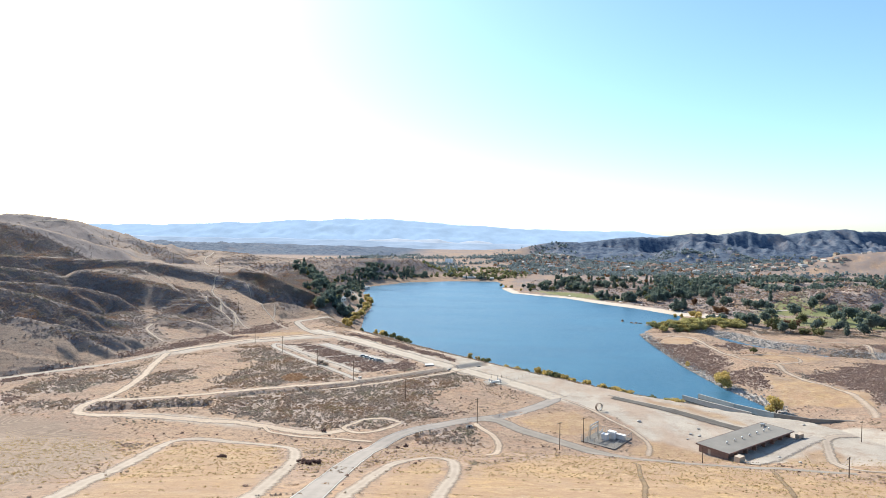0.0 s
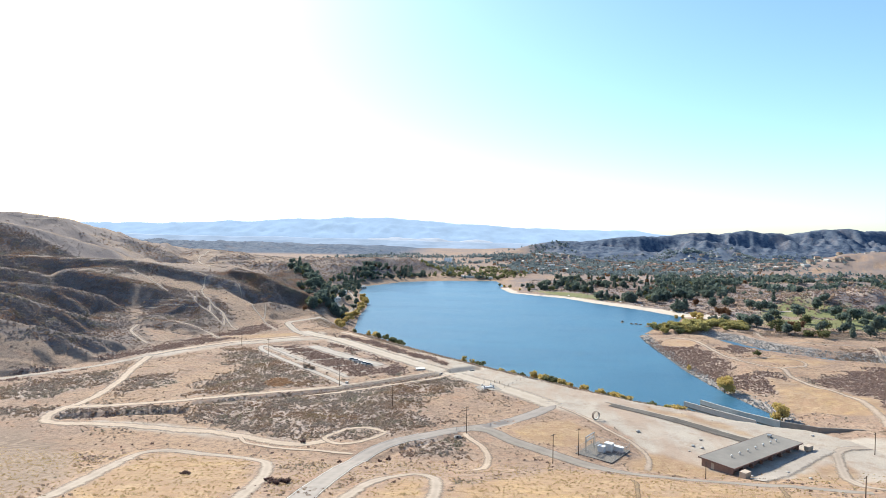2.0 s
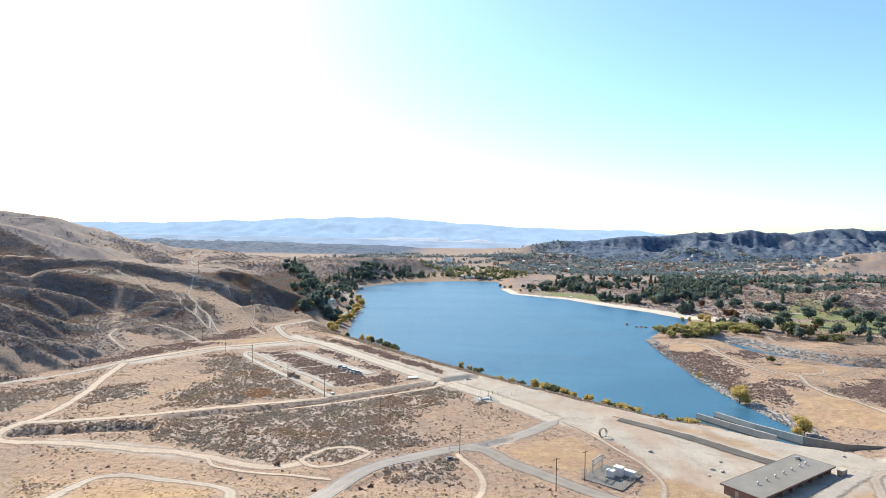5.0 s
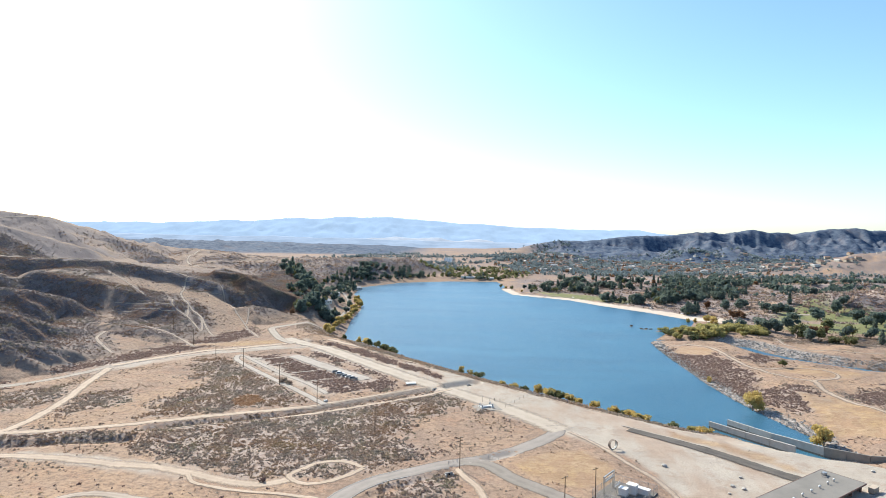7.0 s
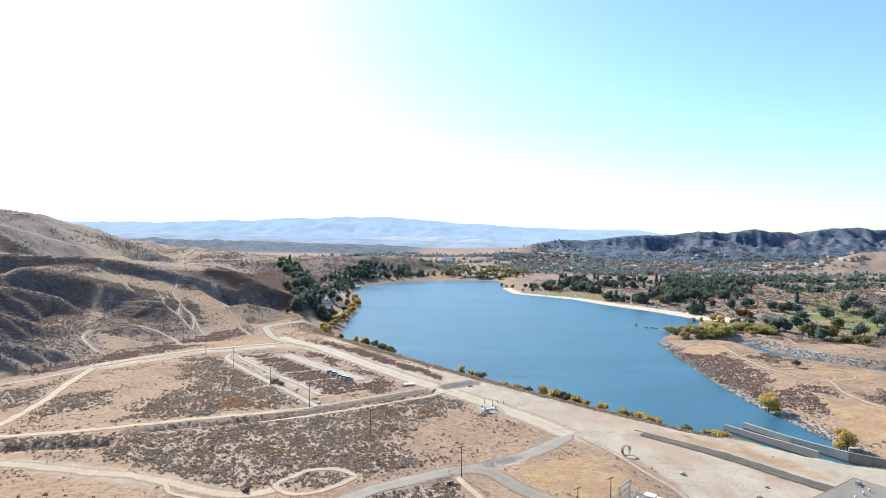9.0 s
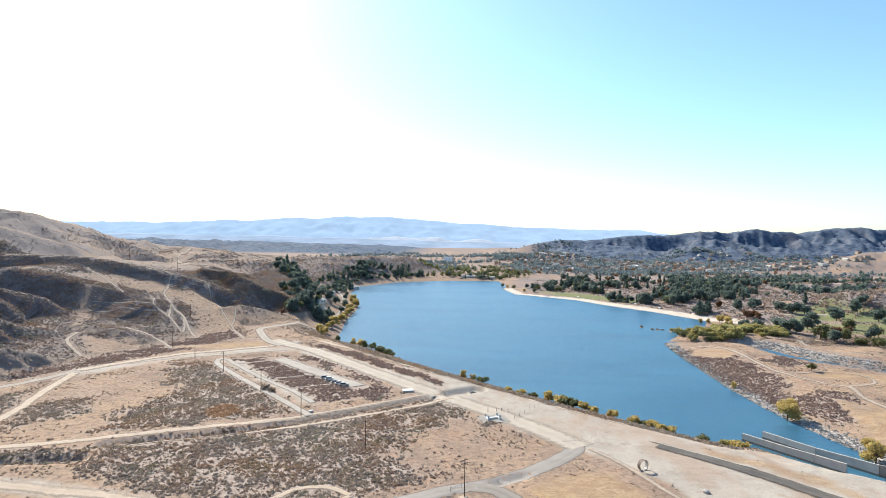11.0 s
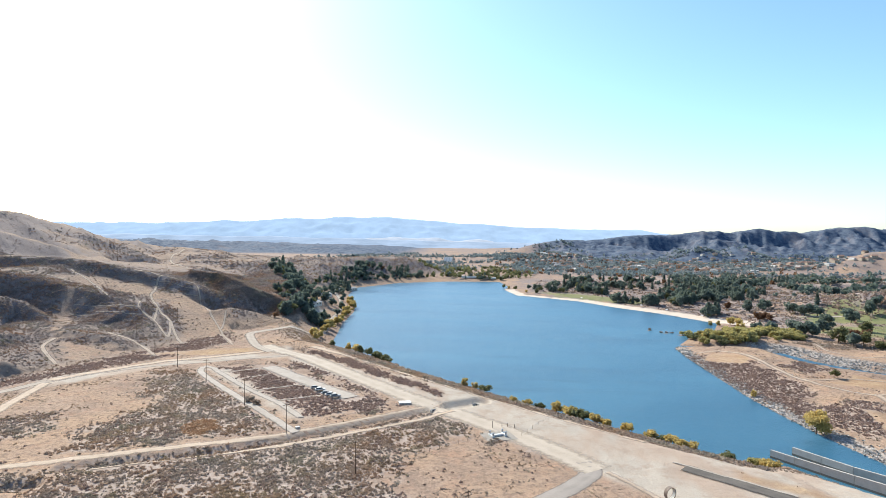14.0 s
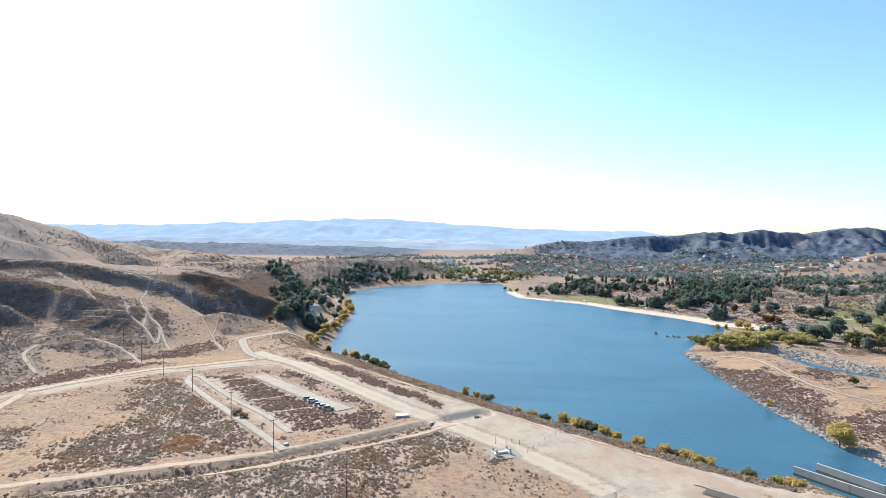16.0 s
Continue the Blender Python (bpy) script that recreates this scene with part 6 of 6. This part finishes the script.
def woods_from(list_, name, label):
    """One mesh of many trees, put together from the crowns above."""
    rng = random.Random(9)
    by_leaf = {}
    for kind, x, y, scale in list_:
        src = MADE[kind][rng.randint(0, 1)]
        crown_ob = [c for c in src.children if c.name.startswith("crown")][0]
        by_leaf.setdefault(KINDS[kind][5], []).append((crown_ob.data, x, y, scale))
    for leaf, rows in by_leaf.items():
        vs, ls, st, tt, base, lb = [], [], [], [], 0, 0
        for me, x, y, scale in rows:
            co = np.empty(len(me.vertices) * 3)
            me.vertices.foreach_get("co", co)
            co = co.reshape(-1, 3) * scale
            a = rng.random() * 6.28
            ca, sa = math.cos(a), math.sin(a)
            co = np.stack([co[:, 0] * ca - co[:, 1] * sa + x, co[:, 0] * sa + co[:, 1] * ca + y, co[:, 2] + ground_z(x, y)], -1)
            idx = np.empty(len(me.loops), np.int32)
            me.loops.foreach_get("vertex_index", idx)
            start = np.empty(len(me.polygons), np.int32)
            me.polygons.foreach_get("loop_start", start)
            tint = np.empty(len(me.vertices), np.float32)
            me.attributes["tint"].data.foreach_get("value", tint)
            vs.append(co)
            ls.append(idx + base)
            st.append(start + lb)
            tt.append(np.clip(tint + rng.uniform(-0.2, 0.2), 0, 1))
            base += len(co)
            lb += len(idx)
        me = bpy.data.meshes.new(name)
        co, idx, start = np.concatenate(vs), np.concatenate(ls), np.concatenate(st)
        me.vertices.add(len(co))
        me.vertices.foreach_set("co", co.ravel())
        me.loops.add(len(idx))
        me.loops.foreach_set("vertex_index", idx.astype(np.int32))
        me.polygons.add(len(start))
        me.polygons.foreach_set("loop_start", start.astype(np.int32))
        me.update(calc_edges=True)
        at = me.attributes.new("tint", "FLOAT", "POINT")
        at.data.foreach_set("value", np.concatenate(tt).astype(np.float32))
        me.materials.append(leaf)
        tagged(new(name, me), label, "woods", kind="stuff")


woods_from(WOOD, "woods", "dense dark belts of trees round the lake")


# ---- brush ----
def brush(name, weight, count, seed, size, flakes, material, label, flat=0.7):
    """Thousands of low shrubs in one mesh, thickest where the weight is high."""
    rng = np.random.RandomState(seed)
    r = np.hypot(GX, GY)
    cell = np.where(r < 600, 1.7, r * 0.0085) * r * 0.00206
    front = (GY > 80) & (np.abs(GX) < np.maximum(GY, 190) * 0.85)
    p = np.where(front, weight * cell, 0)
    p = p / p.sum()
    i = rng.choice(len(GX), count, p=p)
    x, y = GX[i] + rng.uniform(-1, 1, count) * cell[i] ** 0.5, GY[i] + rng.uniform(-1, 1, count) * cell[i] ** 0.5
    z = on_ground(x, y)
    s = size * (0.45 + 0.9 * rng.rand(count) ** 1.6)
    d = rng.normal(size=(count, flakes, 3))
    d /= np.linalg.norm(d, axis=2)[:, :, None]
    d[:, :, 2] = np.abs(d[:, :, 2])
    c = np.stack([x, y, z], -1)[:, None, :] + d * (s[:, None, None] * np.array([0.6, 0.6, 0.55 * flat]) * (0.55 + 0.5 * rng.rand(count, flakes, 1)))
    t = np.clip(rng.rand(count)[:, None] * 0.7 + 0.3 * rng.rand(count, flakes), 0, 1)
    me = flake_mesh(name, c.reshape(-1, 3), np.repeat(s, flakes) * 0.75, t.ravel(), material, rng)
    return tagged(new(name, me), label, "brush", kind="stuff")


off_road = (1 - np.clip(Z_BARE * 1.3, 0, 1)) * step(0.3, 1.3, ROAD_GAP)
clump = step(-0.25, 0.2, fbm(GX / 10, GY / 10, 3, 91))
red_zone = np.maximum.reduce([patch(GX, GY, SCRUB[i], 3, 2) for i in (4, 5, 6, 11, 15, 16, 18, 21, 22, 23, 24)] + [patch(GX, GY, p, 3, 3) for p in SCRUB[8:10]])
near_zone = step(700, 560, GY) * off_road * (Z_SHORE > 1.0)
brush("brush", near_zone * np.clip(Z_SCRUB - red_zone, 0, 1) * (0.5 + 0.8 * clump), 42000, 1, 0.84, 6, BRUSH, "low dry grey-brown brush across the basin")
brush("brush", near_zone * red_zone * Z_SCRUB * (0.7 + 0.6 * clump) * (1 + 2.5 * patch(GX, GY, SCRUB[6], 2, 1.5, 5)), 31000, 2, 0.9, 7, BRUSH_RED, "low reddish buckwheat brush in plots")
brush("brush", near_zone * (1 - Z_HILL) * (1 - Z_SCRUB) * (0.04 + step(-0.05, 0.5, fbm(GX / 25, GY / 25, 3, 92))), 13000, 3, 0.6, 6, BRUSH, "scattered dry weeds on open ground")
brush("brush", near_zone * (1 - 0.7 * Z_HILL) * np.clip(0.15 + Z_SCRUB, 0, 1) * step(0.0, 0.35, fbm(GX / 22, GY / 22, 4, 94)), 7000, 7, 0.8, 6, BRUSH_RED, "reddish dry shrubs mixed through the basin")
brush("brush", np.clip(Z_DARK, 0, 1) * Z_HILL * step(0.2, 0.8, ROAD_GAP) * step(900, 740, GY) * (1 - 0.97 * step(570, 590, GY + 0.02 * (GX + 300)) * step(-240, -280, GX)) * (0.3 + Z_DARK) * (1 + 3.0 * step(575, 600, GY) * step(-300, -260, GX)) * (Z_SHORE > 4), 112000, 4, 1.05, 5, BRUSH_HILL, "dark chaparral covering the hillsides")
brush("brush", Z_HILL * step(5, 20, GX * 0 + Z_SHORE) * step(700, 800, GY) * step(1500, 1300, GY) * step(-520, -440, GX) * (0.08 + 1.6 * step(0.3, 0.8, Z_DARK) + step(0.1, 0.3, fbm(GX / 40, GY / 60, 3, 88))), 16000, 10, 1.9, 5, BRUSH_HILL, "dark brush over the gullied hills past the lake")
dam = step(212, 200, GY) * step(60, 90, GY) * (GX > -190) * (GX < 170) * step(0.3, 1.2, NEAR_GAP)
brush("dry_grass", dam * (0.25 + step(-0.2, 0.3, fbm(GX / 6, GY / 4, 3, 87))), 15000, 11, 0.4, 5, STRAW, "tufts of dry straw grass on the dam face", 0.6)
brush("brush", patch(GX, GY, GOLD[8], 1.5, 1.0, 6), 700, 12, 0.7, 6, BRUSH_RUST, "round patch of rust-orange weeds", 0.5)
brush("riprap", np.clip(step(7, 3, np.abs(Z_SHORE - 3)) * (GX > 140) * step(560, 540, GY) + step(11, 7, signed(GX, GY, STREAM)) * (signed(GX, GY, STREAM) > -3.2) * (GY > 425) * (GX > 207), 0, 1), 6500, 6, 0.9, 5, STONE, "pale broken stone lining the banks", 0.5)
brush("brush", step(22, 14, np.abs(Z_SHORE - 8)) * (GY < 520) * (GX < 98) * step(15, -15, (GY - 400) + 0.98 * (GX - 20)) * (Z_SHORE > 0.5), 2200, 5, 1.6, 10, BRUSH, "dry brush on the lake bank")

under = step(95, 130, GX) * step(480, 440, GX) * step(0, 30, GY - 700 + 0.5 * np.clip(GX - 200, 0, 120)) * step(1180, 1100, GY) * (1 - Z_LAWN) * (Z_SHORE > 26)
brush("brush", under * (0.15 + step(-0.2, 0.2, fbm(GX / 18, GY / 18, 3, 89))), 9000, 9, 1.9, 6, BRUSH_HILL, "dark undergrowth between the park trees")
brush("brush", patch(GX, GY, SCRUB[13], 8, 6) * (0.2 + step(-0.2, 0.2, fbm(GX / 14, GY / 14, 3, 93))), 2600, 8, 1.9, 6, BRUSH_RED, "reddish brush on the rounded park hill")

# ---- beyond the park: town, woods, mountains ----
CONCRETE_BRIGHT = surface("bright_concrete", (0.78, 0.76, 0.72), (0.68, 0.66, 0.62), 0.1, 0.8)
HOUSE_WALL = [surface("house_wall_pale", (0.6, 0.57, 0.52), (0.52, 0.49, 0.45), 0.5), surface("house_wall_tan", (0.45, 0.38, 0.3), (0.4, 0.33, 0.26), 0.5)]
HOUSE_ROOF = [surface("grey_shingles", (0.22, 0.2, 0.19), (0.28, 0.26, 0.24), 0.5), surface("pale_roof", (0.5, 0.48, 0.46), (0.42, 0.4, 0.38), 0.5), surface("tile_roof", (0.3, 0.19, 0.14), (0.25, 0.16, 0.12), 0.5)]


def make_house(lx, ly, h, wall, roof, label):
    b = thing("house", (0, 0, -500), 0, label, "house", "houses of the town")
    part("wall", block(0, 0, h / 2 - 0.5, lx, ly, h + 1), wall, b)
    bm = bmesh.new()
    ex, ey, rz = lx / 2 + 0.5, ly / 2 + 0.5, h + ly * 0.28
    v = [bm.verts.new(c) for c in ((-ex, -ey, h), (ex, -ey, h), (ex, ey, h), (-ex, ey, h), (-ex + 1.5, 0, rz), (ex - 1.5, 0, rz))]
    for f in ((0, 1, 5, 4), (2, 3, 4, 5), (1, 2, 5), (3, 0, 4), (3, 2, 1, 0)):
        bm.faces.new([v[i] for i in f])
    part("roof", bm, roof, b)
    for x in (-lx * 0.3, lx * 0.05, lx * 0.32):
        part("window", block(x, -ly / 2 - 0.02, h * 0.55, 1.5, 0.08, 1.2), CAR_GLASS, b)
    return b


HOUSES = [make_house(11, 8, 2.8, HOUSE_WALL[0], HOUSE_ROOF[0], "pale house with grey roof in the town"), make_house(12, 9, 4.8, HOUSE_WALL[1], HOUSE_ROOF[2], "tan two-storey house with tile roof"),
          make_house(16, 7, 2.7, HOUSE_WALL[0], HOUSE_ROOF[1], "long pale house with light roof")]
rng = random.Random(77)
first = {0, 1, 2}
spots = []
for k in range(150):
    spots.append((rng.uniform(120, 900), rng.uniform(1420, 1760)))
for k in range(60):
    spots.append((rng.uniform(620, 1150), rng.uniform(1700, 1960)))
for k in range(110):
    spots.append((rng.uniform(180, 1000), rng.uniform(1480, 1900)))
for k in range(36):
    spots.append((600 + k * 11 + rng.uniform(-4, 4), 1195 - 0.1 * k + rng.uniform(-8, 25)))
for x, y in spots:
    i = rng.randint(0, 2)
    m = pose(x, y, ground_z(x, y) + 0.5, 0, 0, rng.choice([10, 100, 30, -15]) + rng.uniform(-5, 5))
    if i in first:
        first.discard(i)
        HOUSES[i].matrix_basis = m
    else:
        copy_thing(HOUSES[i], m)

# low white blocks standing in for an unidentified pale row on the far shore
for k in range(7):
    s = thing("shelter", (-18 + 9 * k, 1166, ground_z(-18 + 9 * k, 1166)), 2, "low white block on the far shore", "shelter", "shelters on the far shore")
    part("wall", block(0, 0, 1.5, 8.0, 4.0, 3.0), WHITE_PAINT, s)
    part("roof", block(0, 0, 3.1, 8.4, 4.6, 0.25), WHITE_PAINT, s)
# bright concrete chute on the dam across the valley
def wedge(x0, x1, lift):
    bm = bmesh.new()
    ends = [[bm.verts.new((x, y, z)) for y, z in ((-9 - lift, -2.0), (9, 12.5 + lift), (12, 12.5 + lift), (12, -2.0))] for x in (x0, x1)]
    for k in range(4):
        bm.faces.new((ends[0][k], ends[0][(k + 1) % 4], ends[1][(k + 1) % 4], ends[1][k]))
    bm.faces.new(ends[0])
    bm.faces.new(ends[1])
    bmesh.ops.recalc_face_normals(bm, faces=bm.faces)
    return bm


chute = thing("concrete_chute", (-70, 1725, ground_z(-70, 1725)), -4, "bright white concrete chute across the valley", "spillway")
for k in range(3):
    part("slab", wedge(-11 + 7.4 * k, -4.6 + 7.4 * k, 0.0), CONCRETE_BRIGHT, chute)
for k in range(4):
    part("rib", wedge(-12 + 7.4 * k, -11 + 7.4 * k, 0.8), CONCRETE_PALE, chute)
for k, (x, y, turn) in enumerate([(-152, 655, 70), (-163, 742, 75), (-186, 880, 70), (-176, 945, 60)]):
    b = copy_thing(HOUSES[2], pose(x, y, ground_z(x, y), 0, 0, turn))
    tagged(b, "low pale park building among lakeside trees", "building", "park buildings")
# beach umbrellas
for x, y in [(178, 838), (196, 800), (214, 765), (236, 722), (140, 872)]:
    u = thing("beach_shelter", (x, y, ground_z(x, y)), 0, "small pale beach shade on the sand", "beach shade", "beach shades")
    part("pole", rod(bmesh.new(), (0, 0, 0), (0, 0, 2.5), 0.06, 0.06, 6), STEEL, u)
    part("canopy", rod(bmesh.new(), (0, 0, 2.3), (0, 0, 3.1), 1.8, 0.1, 8), WHITE_PAINT, u)


def woods(name, weight, count, seed, size, flakes, material, label):
    """Far trees that nobody could count, in one mesh."""
    rng = np.random.RandomState(seed)
    r = np.hypot(GX, GY)
    cell = r * r
    p = np.where((GY > 150) & (np.abs(GX) < GY * 0.85), weight * cell, 0)
    p = p / p.sum()
    i = rng.choice(len(GX), count, p=p)
    x, y = GX[i] + rng.uniform(-5, 5, count), GY[i] + rng.uniform(-5, 5, count)
    z = on_ground(x, y)
    s = size * (0.5 + 0.7 * rng.rand(count))
    d = rng.normal(size=(count, flakes, 3))
    d /= np.linalg.norm(d, axis=2)[:, :, None]
    c = np.stack([x, y, z + s * 0.55], -1)[:, None, :] + d * (s[:, None, None] * np.array([0.5, 0.5, 0.5]))
    # upper flakes tinted paler, as if lit from above
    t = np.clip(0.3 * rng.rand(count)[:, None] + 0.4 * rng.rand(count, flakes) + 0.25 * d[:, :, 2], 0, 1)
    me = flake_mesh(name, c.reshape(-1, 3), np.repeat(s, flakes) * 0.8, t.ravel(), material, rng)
    return tagged(new(name, me), label, "woods", kind="stuff")


right = step(40, 140, GX) * (1 - np.exp(-((GX - 1050) / 300) ** 2 - ((GY - 1450) / 170) ** 2)) ** 3
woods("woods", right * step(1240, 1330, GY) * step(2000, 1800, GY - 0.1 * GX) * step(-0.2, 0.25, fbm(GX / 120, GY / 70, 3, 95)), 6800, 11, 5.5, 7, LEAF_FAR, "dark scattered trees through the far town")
woods("woods", right * step(1240, 1330, GY) * step(1900, 1750, GY) * step(-0.1, 0.25, fbm(GX / 90, GY / 60, 3, 96)), 500, 12, 6, 7, LEAF_RUST, "brown autumn trees in the far town")
woods("woods", step(300, 420, GX) * step(900, 960, GY) * step(1350, 1250, GY) * step(0.0, 0.3, fbm(GX / 60, GY / 50, 3, 97)) * (1 - Z_LAWN), 400, 13, 8, 14, LEAF_GREEN, "dark tree belts behind the park")
woods("woods", step(300, 420, GX) * step(640, 760, GY) * step(1350, 1250, GY) * step(-0.2, 0.3, fbm(GX / 60, GY / 50, 3, 98)), 2600, 14, 3.0, 7, BRUSH, "brown brush behind the park")
woods("woods", step(1150, 1200, GY) * step(1500, 1400, GY) * step(-120, -80, GX) * step(140, 60, GX) * step(0.0, 0.2, fbm(GX / 60, GY / 30, 3, 99)), 260, 15, 6, 9, LEAF_OLIVE, "scattered trees beyond the lake")

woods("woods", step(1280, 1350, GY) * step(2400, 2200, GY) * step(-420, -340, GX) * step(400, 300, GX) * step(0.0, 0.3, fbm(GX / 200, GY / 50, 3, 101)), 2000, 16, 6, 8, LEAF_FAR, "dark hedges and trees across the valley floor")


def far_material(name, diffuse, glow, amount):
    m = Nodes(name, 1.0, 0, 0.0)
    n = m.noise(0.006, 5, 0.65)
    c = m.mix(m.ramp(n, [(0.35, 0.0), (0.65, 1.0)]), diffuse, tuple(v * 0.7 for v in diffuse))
    # far haze put in as pale blue colour and emission
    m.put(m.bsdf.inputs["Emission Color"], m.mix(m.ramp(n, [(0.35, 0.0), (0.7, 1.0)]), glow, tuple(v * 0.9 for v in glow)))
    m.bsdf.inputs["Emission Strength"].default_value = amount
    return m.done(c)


def far_ridge(name, dist, depth, xs, zs, seed, rough, material, label):
    """A mountain chain far off, with folds."""
    x = np.linspace(xs[0], xs[-1], 260)
    top = np.interp(x, xs, zs) + rough * fbm(x / 260, x * 0 + seed, 4, seed)
    rows = []
    k = 22
    for j in range(k):
        f = j / (k - 1)
        y = dist + depth * f + 0 * x
        prof = f ** 0.8
        fold = (ridged(x / 170 + f * 0.9, x * 0 + seed * 3 + f * 3.1, 4, seed) - 0.55) * (top + 40) * 0.17 * np.sin(np.pi * f)
        rows.append(np.stack([x, y, -40 + (top + 40) * prof + fold], -1))
    rows.append(np.stack([x, dist + depth * 1.15 + 0 * x, -40 + 0 * x], -1))
    v = np.stack(rows, 0)
    n, w = v.shape[:2]
    i, j = np.meshgrid(np.arange(n - 1), np.arange(w - 1), indexing="ij")
    f = np.stack([i * w + j, i * w + j + 1, (i + 1) * w + j + 1, (i + 1) * w + j], -1).reshape(-1, 4)
    me = bpy.data.meshes.new(name)
    me.from_pydata(v.reshape(-1, 3).tolist(), [], f.tolist())
    me.polygons.foreach_set("use_smooth", np.ones(len(me.polygons), bool))
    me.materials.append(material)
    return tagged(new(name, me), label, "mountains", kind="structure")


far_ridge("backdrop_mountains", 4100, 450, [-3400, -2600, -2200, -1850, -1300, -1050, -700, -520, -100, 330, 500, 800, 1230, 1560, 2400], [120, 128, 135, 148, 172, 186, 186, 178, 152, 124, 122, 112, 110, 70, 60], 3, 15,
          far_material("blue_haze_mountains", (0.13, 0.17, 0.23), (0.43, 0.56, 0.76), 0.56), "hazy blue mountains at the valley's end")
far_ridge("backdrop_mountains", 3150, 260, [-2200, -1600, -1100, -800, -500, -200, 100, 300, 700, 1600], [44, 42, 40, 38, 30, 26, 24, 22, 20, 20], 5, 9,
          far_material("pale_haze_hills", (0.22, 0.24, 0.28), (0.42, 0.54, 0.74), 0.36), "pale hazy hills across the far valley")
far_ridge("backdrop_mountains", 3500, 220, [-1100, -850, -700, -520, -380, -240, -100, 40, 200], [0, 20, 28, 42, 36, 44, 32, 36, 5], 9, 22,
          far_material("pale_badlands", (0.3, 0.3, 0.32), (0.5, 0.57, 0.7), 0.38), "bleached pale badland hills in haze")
